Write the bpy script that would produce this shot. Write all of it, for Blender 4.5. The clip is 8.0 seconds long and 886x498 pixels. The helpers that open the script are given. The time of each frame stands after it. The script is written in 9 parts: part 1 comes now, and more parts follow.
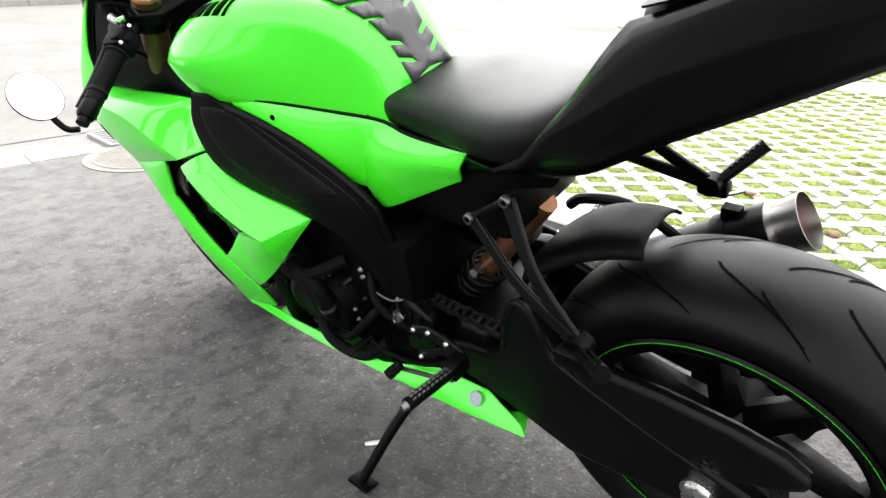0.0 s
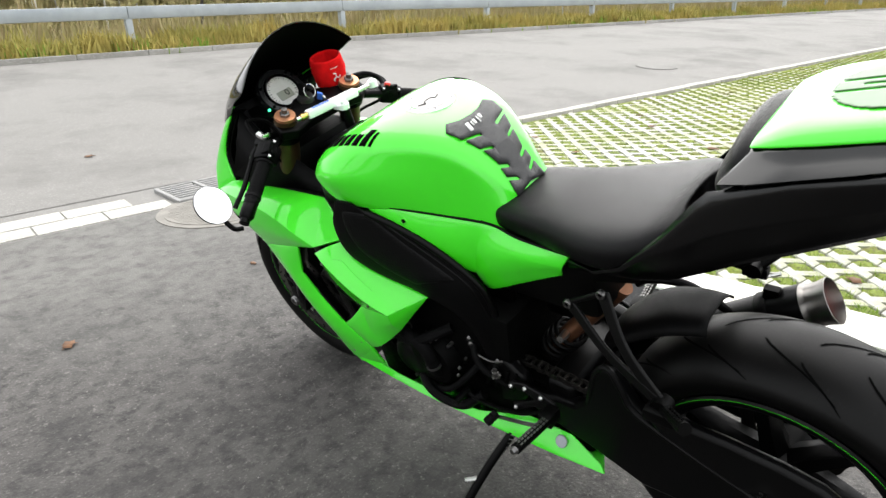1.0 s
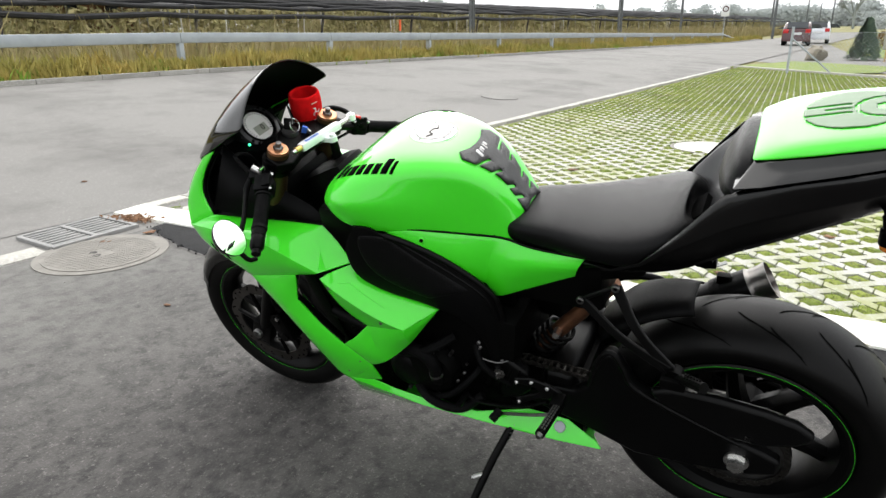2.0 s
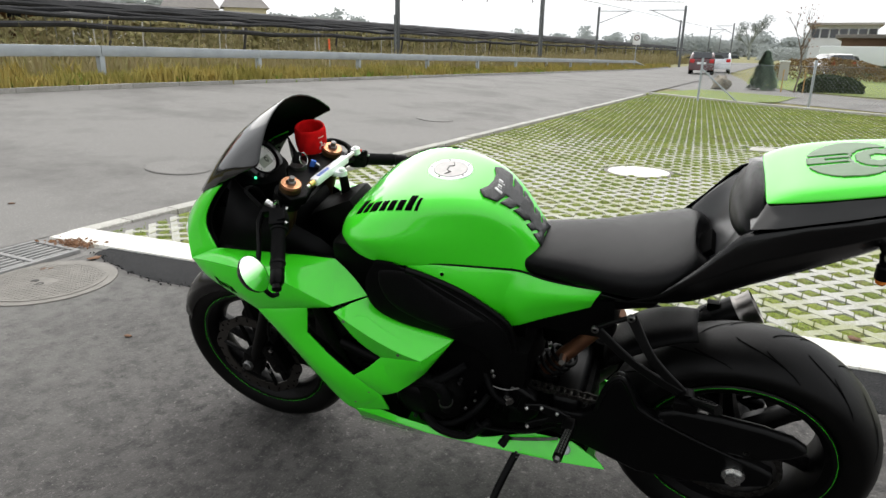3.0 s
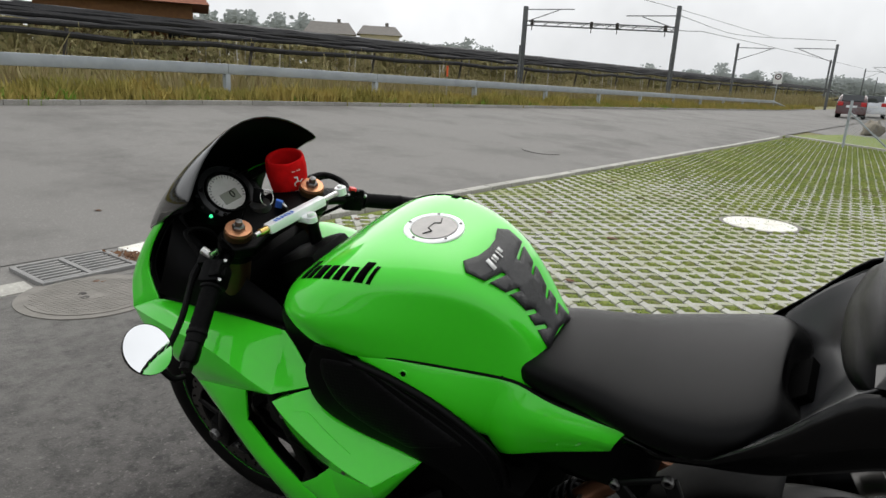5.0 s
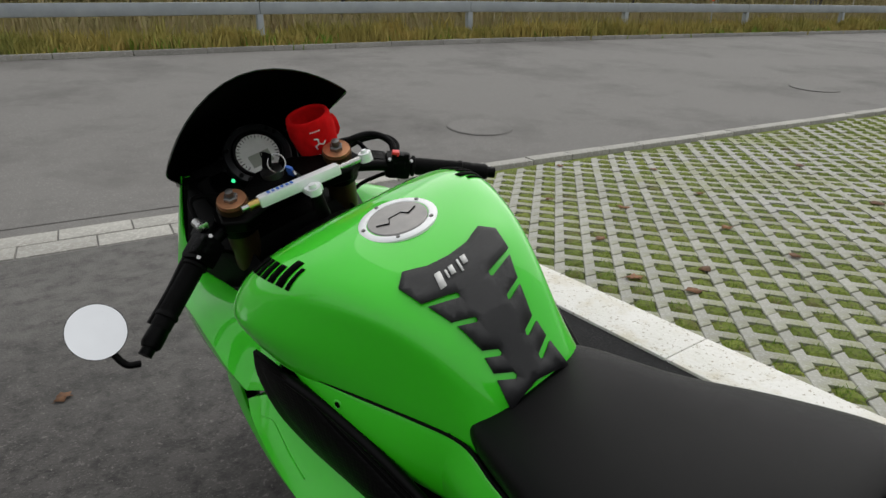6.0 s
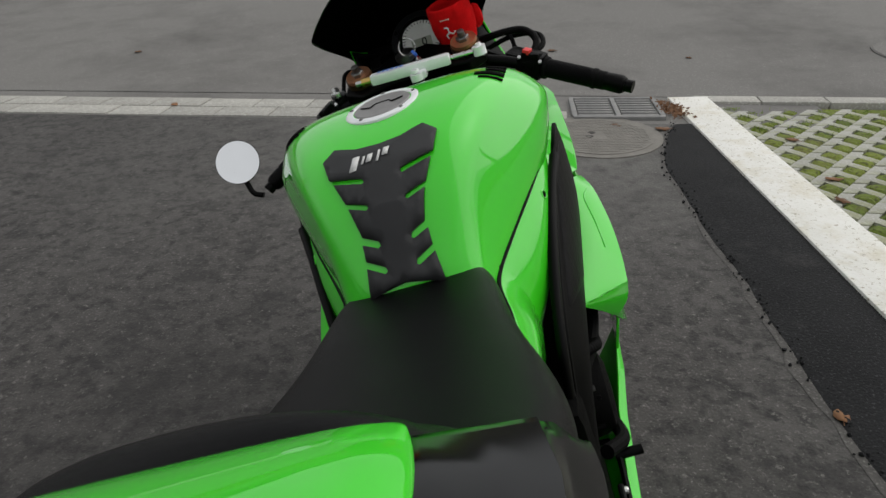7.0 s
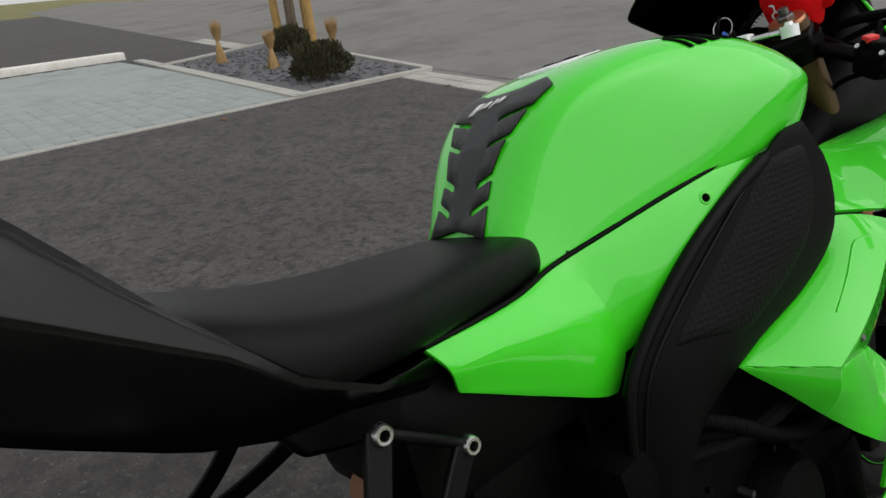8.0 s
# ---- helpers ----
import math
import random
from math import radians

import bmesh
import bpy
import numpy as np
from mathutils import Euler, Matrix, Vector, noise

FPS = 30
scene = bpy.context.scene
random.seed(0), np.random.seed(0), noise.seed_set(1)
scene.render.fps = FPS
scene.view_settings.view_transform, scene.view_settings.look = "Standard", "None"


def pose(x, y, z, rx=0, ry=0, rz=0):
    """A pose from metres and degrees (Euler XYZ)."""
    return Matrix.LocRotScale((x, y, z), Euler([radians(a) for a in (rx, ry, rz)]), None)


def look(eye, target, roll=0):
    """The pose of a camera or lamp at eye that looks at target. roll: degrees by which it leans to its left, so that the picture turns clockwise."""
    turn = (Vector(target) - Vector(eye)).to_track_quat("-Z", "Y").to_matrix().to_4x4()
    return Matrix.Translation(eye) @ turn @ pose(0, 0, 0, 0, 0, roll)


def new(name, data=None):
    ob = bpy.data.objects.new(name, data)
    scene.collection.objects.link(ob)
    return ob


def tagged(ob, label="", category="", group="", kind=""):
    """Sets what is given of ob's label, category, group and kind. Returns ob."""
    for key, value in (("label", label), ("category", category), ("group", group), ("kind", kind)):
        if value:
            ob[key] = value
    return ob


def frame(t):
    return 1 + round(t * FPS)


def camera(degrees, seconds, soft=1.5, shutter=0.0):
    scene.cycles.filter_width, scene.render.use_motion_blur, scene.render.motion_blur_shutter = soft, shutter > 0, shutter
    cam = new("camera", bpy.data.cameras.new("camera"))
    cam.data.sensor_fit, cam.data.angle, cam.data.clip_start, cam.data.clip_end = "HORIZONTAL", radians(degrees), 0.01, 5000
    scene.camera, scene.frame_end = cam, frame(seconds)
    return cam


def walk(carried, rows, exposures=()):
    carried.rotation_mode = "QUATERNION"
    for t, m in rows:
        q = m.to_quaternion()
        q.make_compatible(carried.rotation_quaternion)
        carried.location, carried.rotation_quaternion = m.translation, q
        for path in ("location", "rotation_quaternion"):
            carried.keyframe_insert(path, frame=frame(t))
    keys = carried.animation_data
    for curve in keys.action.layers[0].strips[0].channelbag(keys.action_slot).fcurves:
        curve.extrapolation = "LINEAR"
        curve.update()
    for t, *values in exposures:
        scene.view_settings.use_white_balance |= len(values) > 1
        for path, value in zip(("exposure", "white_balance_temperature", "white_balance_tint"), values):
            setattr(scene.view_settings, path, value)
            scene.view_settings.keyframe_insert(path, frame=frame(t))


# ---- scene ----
from mathutils.bvhtree import BVHTree

cam = camera(69.33, 8.0)
PATH = [
    (0, (-0.9824, -0.1919, 0.9504), (0.0427, 0.7209, 0.3455), -0.29),
    (0.5, (-1.0934, -0.2215, 1.0801), (-0.0531, 0.6718, 0.4720), 0.81),
    (1, (-1.2469, -0.2139, 1.1471), (-0.2272, 0.7430, 0.6043), -1.75),
    (1.2, (-1.3234, -0.1760, 1.1454), (-0.2241, 0.7075, 0.6344), -1.04),
    (2.3, (-1.6321, 0.0583, 1.2005), (-0.3516, 0.6847, 0.7338), -0.36),
    (2.5, (-1.6630, 0.0938, 1.2173), (-0.3521, 0.6766, 0.7794), 0.45),
    (3, (-1.6948, 0.1855, 1.2247), (-0.3585, 0.7009, 0.7787), 0.96),
    (3.5, (-1.7028, 0.2469, 1.2161), (-0.3432, 0.7178, 0.7920), 3.03),
    (4, (-1.6096, 0.2292, 1.1989), (-0.2719, 0.7790, 0.8012), 3.74),
    (4.5, (-1.3764, 0.1709, 1.2050), (-0.0714, 0.8019, 0.8191), 2.09),
    (4.7, (-1.3145, 0.1515, 1.2100), (-0.0402, 0.8473, 0.8332), 2.46),
    (5.8, (-0.7824, 0.1044, 1.2027), (0.2013, 1.1097, 0.6812), 1.01),
    (6, (-0.6967, 0.0390, 1.2178), (0.1158, 1.1769, 0.6746), -0.21),
    (6.5, (-0.4389, -0.0996, 1.2268), (0.0437, 1.1771, 0.6045), 1.92),
    (7, (-0.1717, -0.1325, 1.1969), (-0.2368, 1.1811, 0.4757), -2.06),
    (7.5, (0.0797, -0.0897, 1.1756), (-0.6849, 1.0164, 0.5107), -4.33),
    (8, (0.2460, 0.0716, 1.0785), (-0.8241, 0.9313, 0.4736), -5.06),
]
EXPOSURE = [(0, 1.75), (0.5, 1.65), (1, 1.14), (1.6, 0.86), (2.5, 0.72), (3, 0.46), (3.5, 0.36), (4, 0.2), (4.5, 0.13), (5.8, -0.37), (6.5, -0.52), (7, -0.57), (7.5, -0.62), (8, -0.45)]
walk(cam, [(t, look(eye, target, roll)) for t, eye, target, roll in PATH], EXPOSURE)

# ---- light ----
world = bpy.data.worlds.new("overcast_sky")
scene.world = world
world.use_nodes = True
wn = world.node_tree.nodes
wl = world.node_tree.links
wn.clear()
sky = wn.new("ShaderNodeTexSky")
sky.sky_type = 'NISHITA'
sky.sun_disc = False
sky.sun_elevation = radians(56)
sky.sun_rotation = radians(63)
sky.dust_density = 6.0
hsv = wn.new("ShaderNodeHueSaturation")
hsv.inputs["Saturation"].default_value = 0.12
cloud = wn.new("ShaderNodeMixRGB")
cloud.inputs[0].default_value = 0.72
cloud.inputs[2].default_value = (8.6, 8.8, 9.0, 1)
bg = wn.new("ShaderNodeBackground")
bg.inputs[1].default_value = 0.112
wo = wn.new("ShaderNodeOutputWorld")
wl.new(sky.outputs[0], hsv.inputs["Color"])
wl.new(hsv.outputs[0], cloud.inputs[1])
# thin and thick places in the cloud cover
place = wn.new("ShaderNodeTexCoord")
puff = wn.new("ShaderNodeTexNoise")
puff.inputs["Scale"].default_value = 2.6
puff.inputs["Detail"].default_value = 5
puff.inputs["Roughness"].default_value = 0.55
spread = wn.new("ShaderNodeMapRange")
spread.inputs["From Min"].default_value, spread.inputs["From Max"].default_value = 0.35, 0.65
spread.inputs["To Min"].default_value, spread.inputs["To Max"].default_value = 0.93, 1.27
cover = wn.new("ShaderNodeVectorMath")
cover.operation = 'SCALE'
wl.new(place.outputs["Generated"], puff.inputs["Vector"])
wl.new(puff.outputs["Fac"], spread.inputs["Value"])
wl.new(cloud.outputs[0], cover.inputs[0])
wl.new(spread.outputs[0], cover.inputs["Scale"])
wl.new(cover.outputs[0], bg.inputs[0])
wl.new(bg.outputs[0], wo.inputs[0])

sun_data = bpy.data.lights.new("sun", 'SUN')
sun_data.energy = 1.7
sun_data.angle = radians(85)
sun_data.color = (1.0, 0.97, 0.93)
sun = new("sun", sun_data)
sun.matrix_world = look((8, 5, 9), (0, 1, 0))

# ---- materials ----
def material(name, color=(0.5, 0.5, 0.5), rough=0.5, metal=0.0, coat=0.0, second=None, scale=20.0, amount=0.5,
             bump=0.0, bump_scale=200.0, fine=None, fine_scale=300.0, rough_var=0.0, random_value=0.0, spec=0.5, sheen=0.0, stain=None, fine_at=(0.5, 0.68), cells=0.0):
    """A node material: a base colour, mixed with a second one by a noise of the given scale, a fine speckle, bump and uneven gloss."""
    m = bpy.data.materials.new(name)
    m.use_nodes = True
    nt = m.node_tree
    n, l = nt.nodes, nt.links
    b = n["Principled BSDF"]
    b.inputs["Roughness"].default_value = rough
    b.inputs["Metallic"].default_value = metal
    b.inputs["Coat Weight"].default_value = coat
    b.inputs["Coat Roughness"].default_value = 0.025
    b.inputs["Coat IOR"].default_value = 1.5
    b.inputs["Specular IOR Level"].default_value = spec
    b.inputs["Sheen Weight"].default_value = sheen
    b.inputs["Base Color"].default_value = (*color, 1)
    tc = n.new("ShaderNodeTexCoord")
    out = None
    if second is not None:
        nz = n.new("ShaderNodeTexNoise")
        nz.inputs["Scale"].default_value = scale
        nz.inputs["Detail"].default_value = 6
        nz.inputs["Roughness"].default_value = 0.6
        l.new(tc.outputs["Object"], nz.inputs["Vector"])
        ramp = n.new("ShaderNodeValToRGB")
        ramp.color_ramp.elements[0].position = 0.5 - 0.5 * (1 - amount) * 0.6
        ramp.color_ramp.elements[1].position = 0.5 + 0.5 * (1 - amount) * 0.6 + 0.02
        ramp.color_ramp.elements[0].color = (*color, 1)
        ramp.color_ramp.elements[1].color = (*second, 1)
        l.new(nz.outputs["Fac"], ramp.inputs[0])
        out = ramp.outputs[0]
    if fine is not None:
        fz = n.new("ShaderNodeTexNoise")
        fz.inputs["Scale"].default_value = fine_scale
        fz.inputs["Detail"].default_value = 3
        l.new(tc.outputs["Object"], fz.inputs["Vector"])
        fr = n.new("ShaderNodeValToRGB")
        fr.color_ramp.elements[0].position, fr.color_ramp.elements[1].position = fine_at
        fr.color_ramp.elements[0].color = (0, 0, 0, 1)
        fr.color_ramp.elements[1].color = (1, 1, 1, 1)
        l.new(fz.outputs["Fac"], fr.inputs[0])
        mix = n.new("ShaderNodeMixRGB")
        mix.inputs[1].default_value = (*color, 1)
        if out is not None:
            l.new(out, mix.inputs[1])
        mix.inputs[2].default_value = (*fine, 1)
        l.new(fr.outputs[0], mix.inputs[0])
        out = mix.outputs[0]
    for s_color, s_scale, lo, hi in ([] if stain is None else stain if isinstance(stain, list) else [stain]):
        sz = n.new("ShaderNodeTexNoise")
        sz.inputs["Scale"].default_value = s_scale
        sz.inputs["Detail"].default_value = 9
        sz.inputs["Roughness"].default_value = 0.72
        sz.inputs["Distortion"].default_value = 0.15
        l.new(tc.outputs["Object"], sz.inputs["Vector"])
        sr = n.new("ShaderNodeMapRange")
        sr.inputs["From Min"].default_value, sr.inputs["From Max"].default_value = lo, hi
        l.new(sz.outputs["Fac"], sr.inputs["Value"])
        sm = n.new("ShaderNodeMixRGB")
        sm.inputs[1].default_value = (*color, 1)
        if out is not None:
            l.new(out, sm.inputs[1])
        sm.inputs[2].default_value = (*s_color, 1)
        l.new(sr.outputs[0], sm.inputs[0])
        out = sm.outputs[0]
    if random_value > 0:
        oi = n.new("ShaderNodeObjectInfo")
        mr = n.new("ShaderNodeMapRange")
        mr.inputs["To Min"].default_value = 1 - random_value
        mr.inputs["To Max"].default_value = 1 + random_value
        l.new(oi.outputs["Random"], mr.inputs["Value"])
        hv = n.new("ShaderNodeHueSaturation")
        hv.inputs["Color"].default_value = (*color, 1)
        if out is not None:
            l.new(out, hv.inputs["Color"])
        l.new(mr.outputs[0], hv.inputs["Value"])
        out = hv.outputs[0]
    if out is not None:
        l.new(out, b.inputs["Base Color"])
    if rough_var > 0:
        rz = n.new("ShaderNodeTexNoise")
        rz.inputs["Scale"].default_value = scale * 1.7
        rz.inputs["Detail"].default_value = 4
        l.new(tc.outputs["Object"], rz.inputs["Vector"])
        rr = n.new("ShaderNodeMapRange")
        rr.inputs["To Min"].default_value = max(0.02, rough - rough_var)
        rr.inputs["To Max"].default_value = min(1, rough + rough_var)
        l.new(rz.outputs["Fac"], rr.inputs["Value"])
        l.new(rr.outputs[0], b.inputs["Roughness"])
    if bump > 0:
        bz = n.new("ShaderNodeTexNoise")
        bz.inputs["Scale"].default_value = bump_scale
        bz.inputs["Detail"].default_value = 5
        l.new(tc.outputs["Object"], bz.inputs["Vector"])
        bp = n.new("ShaderNodeBump")
        bp.inputs["Strength"].default_value = min(1.0, bump)
        bp.inputs["Distance"].default_value = 0.004 if bump_scale > 60 else 0.02
        l.new(bz.outputs["Fac"], bp.inputs["Height"])
        l.new(bp.outputs[0], b.inputs["Normal"])
        if cells > 0:
            vz = n.new("ShaderNodeTexVoronoi")
            vz.inputs["Scale"].default_value = cells
            vz.inputs["Randomness"].default_value = 0.25
            l.new(tc.outputs["Object"], vz.inputs["Vector"])
            b2 = n.new("ShaderNodeBump")
            b2.inputs["Strength"].default_value = 0.4
            b2.inputs["Distance"].default_value = 0.002
            l.new(vz.outputs["Distance"], b2.inputs["Height"])
            l.new(bp.outputs[0], b2.inputs["Normal"])
            l.new(b2.outputs[0], b.inputs["Normal"])
    return m


GREEN = material("lime_green_paint", (0.038, 0.63, 0.009), 0.45, coat=1.0, second=(0.043, 0.66, 0.011), scale=6, amount=0.3, rough_var=0.05, spec=0.3)
BLACK_SATIN = material("satin_black_plastic", (0.0008, 0.0008, 0.0009), 0.36, second=(0.0014, 0.0014, 0.0015), scale=9, bump=0.08, bump_scale=900, rough_var=0.08, spec=0.12)
BLACK_MATT = material("matt_black_plastic", (0.0004, 0.0004, 0.0005), 0.5, second=(0.0008, 0.0008, 0.0009), scale=14, bump=0.15, bump_scale=1100, rough_var=0.08, spec=0.09)
BLACK_GLOSS = material("gloss_black_paint", (0.0004, 0.0004, 0.0005), 0.2, second=(0.0007, 0.0007, 0.0008), scale=5, rough_var=0.03, spec=0.36)
BLACK_METAL = material("black_coated_metal", (0.0003, 0.0003, 0.0003), 0.42, second=(0.0006, 0.0006, 0.0006), scale=30, bump=0.15, bump_scale=500, rough_var=0.12, spec=0.09)
ENGINE = material("dark_engine_casting", (0.0008, 0.0008, 0.0008), 0.5, second=(0.0014, 0.0014, 0.0013), scale=24, bump=0.4, bump_scale=420, rough_var=0.15, spec=0.05)
VINYL = material("black_grained_vinyl", (0.0012, 0.0012, 0.0014), 0.32, second=(0.002, 0.002, 0.0022), scale=8, bump=0.2, bump_scale=1500, rough_var=0.05, spec=0.13)
GRIP = material("dark_rubber_grip", (0.0012, 0.0012, 0.0013), 0.6, second=(0.0025, 0.0025, 0.0027), scale=30, bump=0.4, bump_scale=700, spec=0.08)
PAD = material("dark_grey_rubber_tank_pad", (0.007, 0.0073, 0.0083), 0.4, second=(0.011, 0.0113, 0.0125), scale=30, bump=0.4, bump_scale=1000)
TYRE = material("worn_black_tyre_rubber", (0.0014, 0.0014, 0.0014), 0.42, second=(0.0028, 0.0027, 0.0026), scale=11, fine=(0.005, 0.0049, 0.0046), fine_scale=160, fine_at=(0.6, 0.75), bump=0.05, bump_scale=500, rough_var=0.06, spec=0.12)
STEEL = material("bright_steel", (0.62, 0.62, 0.6), 0.28, metal=1.0, second=(0.5, 0.5, 0.49), scale=40, rough_var=0.1)
DARK_STEEL = material("dull_steel", (0.2, 0.2, 0.2), 0.42, metal=1.0, second=(0.12, 0.115, 0.11), scale=40, rough_var=0.12)
ALU = material("brushed_silver_aluminium", (0.86, 0.87, 0.88), 0.36, metal=0.15, second=(0.8, 0.81, 0.82), scale=50, rough_var=0.1, bump=0.1, bump_scale=900)
GOLD = material("copper_gold_anodised_metal", (0.62, 0.3, 0.16), 0.36, metal=0.9, second=(0.5, 0.24, 0.13), scale=40, rough_var=0.1)
TITAN = material("heat_tinted_steel", (0.16, 0.156, 0.15), 0.36, metal=1.0, second=(0.24, 0.225, 0.21), scale=18, rough_var=0.12)
RED_CLOTH = material("red_terry_cloth", (0.72, 0.006, 0.008), 0.95, second=(0.58, 0.005, 0.006), scale=60, bump=1.0, bump_scale=520, spec=0.1)
RED_PLASTIC = material("red_plastic", (0.7, 0.03, 0.03), 0.4)
WHITE_PRINT = material("off_white_print", (0.72, 0.72, 0.7), 0.6, second=(0.62, 0.62, 0.6), scale=80)
# for prints, and black put in for the shade of holes and grooves
BLACK_PRINT_HOLLOW = material("black_print_and_hollows", (0.0006, 0.0006, 0.0006), 0.8, spec=0.03)
GREY_PRINT = material("grey_green_print", (0.09, 0.16, 0.08), 0.4, second=(0.1, 0.18, 0.09), scale=50)
BLUE_PRINT = material("blue_print", (0.05, 0.16, 0.62), 0.4)
DIAL = material("pale_dial_face", (0.86, 0.87, 0.83), 0.35, coat=1.0, second=(0.76, 0.77, 0.72), scale=40)
LCD = material("grey_green_display", (0.34, 0.37, 0.3), 0.3)
ORANGE_LENS = material("amber_lens", (0.7, 0.2, 0.02), 0.2, coat=0.5)
MIRROR = material("mirror_glass", (0.93, 0.94, 0.95), 0.015, metal=1.0)
SCREEN = material("dark_smoked_acrylic", (0.0006, 0.0006, 0.0006), 0.1, second=(0.001, 0.001, 0.001), scale=6, rough_var=0.03, spec=0.5)
SCREEN_IN = material("dull_inside_of_smoked_acrylic", (0.0003, 0.0003, 0.0003), 0.6, second=(0.0005, 0.0005, 0.0005), scale=6, spec=0.02)
CHAIN_M = material("oily_chain_steel", (0.08, 0.076, 0.07), 0.36, metal=0.9, second=(0.02, 0.019, 0.017), scale=120)
BRASS = material("brass", (0.6, 0.42, 0.14), 0.35, metal=1.0)

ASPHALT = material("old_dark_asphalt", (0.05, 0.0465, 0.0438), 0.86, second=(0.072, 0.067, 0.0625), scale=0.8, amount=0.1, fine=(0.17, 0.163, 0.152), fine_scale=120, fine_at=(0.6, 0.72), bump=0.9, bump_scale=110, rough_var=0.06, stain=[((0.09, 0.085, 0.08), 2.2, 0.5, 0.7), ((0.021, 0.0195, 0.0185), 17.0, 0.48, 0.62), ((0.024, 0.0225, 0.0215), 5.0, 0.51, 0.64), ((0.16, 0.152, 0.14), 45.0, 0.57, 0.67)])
ASPHALT_NEW = material("fresh_black_asphalt", (0.0085, 0.0086, 0.0092), 0.85, second=(0.014, 0.0142, 0.015), scale=5, fine=(0.05, 0.051, 0.053), fine_scale=120, fine_at=(0.58, 0.72), bump=1.0, bump_scale=110, spec=0.25, stain=((0.05, 0.049, 0.047), 1.6, 0.6, 0.75))
ROAD = material("light_worn_road_asphalt", (0.155, 0.149, 0.139), 0.88, second=(0.182, 0.175, 0.164), scale=0.35, amount=0.1, fine=(0.25, 0.242, 0.228), fine_scale=90, fine_at=(0.56, 0.68), bump=0.5, bump_scale=110, stain=((0.105, 0.1, 0.093), 0.6, 0.48, 0.68))
CONCRETE = material("pale_concrete", (0.5, 0.5, 0.48), 0.85, second=(0.38, 0.38, 0.36), scale=5, amount=0.3, fine=(0.62, 0.62, 0.6), fine_scale=60, bump=0.5, bump_scale=90, random_value=0.1)
KERB_WHITE = material("white_painted_concrete", (0.82, 0.81, 0.77), 0.8, second=(0.74, 0.73, 0.67), scale=6, amount=0.3, fine=(0.4, 0.36, 0.28), fine_scale=75, fine_at=(0.61, 0.7), bump=1.0, bump_scale=65, stain=[((0.6, 0.55, 0.42), 5.0, 0.5, 0.75), ((0.22, 0.18, 0.13), 24.0, 0.63, 0.72)])
SLAB = material("grey_green_concrete_paving", (0.26, 0.29, 0.278), 0.85, second=(0.3, 0.33, 0.316), scale=3, amount=0.3, bump=0.4, bump_scale=90, random_value=0.06, stain=((0.21, 0.232, 0.22), 1.2, 0.5, 0.7))
IRON = material("weathered_cast_iron", (0.16, 0.15, 0.132), 0.75, metal=0.1, second=(0.21, 0.197, 0.175), scale=9, bump=0.5, bump_scale=120)
IRON_RING = material("dull_road_ring_iron", (0.11, 0.105, 0.1), 0.8, second=(0.14, 0.135, 0.125), scale=9, bump=0.4, bump_scale=120)
IRON_DARK = material("dark_cast_iron", (0.2, 0.2, 0.195), 0.7, metal=0.1, second=(0.26, 0.255, 0.245), scale=20, bump=0.5, bump_scale=150)
MOSS = material("mossy_soil", (0.098, 0.138, 0.016), 0.95, second=(0.2, 0.24, 0.034), scale=1.6, amount=0.45, fine=(0.06, 0.065, 0.018), fine_scale=60, bump=1.0, bump_scale=70, stain=((0.11, 0.08, 0.04), 2.4, 0.53, 0.7))
GRASS_M = material("short_green_grass", (0.1, 0.17, 0.025), 0.9, second=(0.19, 0.23, 0.05), scale=1.2, amount=0.3, fine=(0.25, 0.26, 0.075), fine_scale=30, bump=1.0, bump_scale=40)
DRY_GRASS = material("autumn_verge_grass", (0.4, 0.3, 0.08), 0.92, second=(0.22, 0.225, 0.05), scale=0.9, amount=0.35)
FIELD = material("rough_field_ground", (0.19, 0.19, 0.06), 0.95, second=(0.2, 0.17, 0.075), scale=0.35, amount=0.3, fine=(0.09, 0.1, 0.03), fine_scale=6, bump=1.0, bump_scale=12)
BLADE = material("green_grass_blades", (0.13, 0.25, 0.018), 0.85, second=(0.22, 0.29, 0.035), scale=2)
LEAF = material("dry_brown_leaf", (0.21, 0.1, 0.042), 0.8, second=(0.13, 0.06, 0.028), scale=40, random_value=0.35)
GALV = material("galvanised_steel", (0.38, 0.41, 0.43), 0.55, metal=0.5, second=(0.31, 0.34, 0.36), scale=3, rough_var=0.1)
NET = material("black_hail_net", (0.009, 0.009, 0.01), 0.85, second=(0.02, 0.02, 0.022), scale=2.5, bump=0.6, bump_scale=14)
POST_DARK = material("dark_tarred_post", (0.03, 0.027, 0.025), 0.85, second=(0.05, 0.045, 0.04), scale=8)
POST_PALE = material("pale_concrete_post", (0.6, 0.58, 0.53), 0.85, second=(0.5, 0.48, 0.44), scale=6)
TWIG = material("brown_orchard_twigs", (0.27, 0.21, 0.11), 0.9, second=(0.24, 0.22, 0.09), scale=3)
BARK = material("grey_brown_bark", (0.17, 0.13, 0.09), 0.9, second=(0.11, 0.085, 0.06), scale=14, bump=0.8, bump_scale=60)
STAKE = material("ochre_wooden_stake", (0.42, 0.27, 0.09), 0.8, second=(0.33, 0.2, 0.07), scale=12, bump=0.4, bump_scale=80)
CONIFER = material("dark_conifer_needles", (0.028, 0.036, 0.014), 0.85, second=(0.06, 0.045, 0.018), scale=7, amount=0.4)
SPRUCE = material("blue_green_spruce", (0.09, 0.15, 0.1), 0.85, second=(0.16, 0.23, 0.15), scale=6)
STRAW = material("straw_coloured_grass", (0.48, 0.32, 0.14), 0.85, second=(0.36, 0.23, 0.1), scale=12)
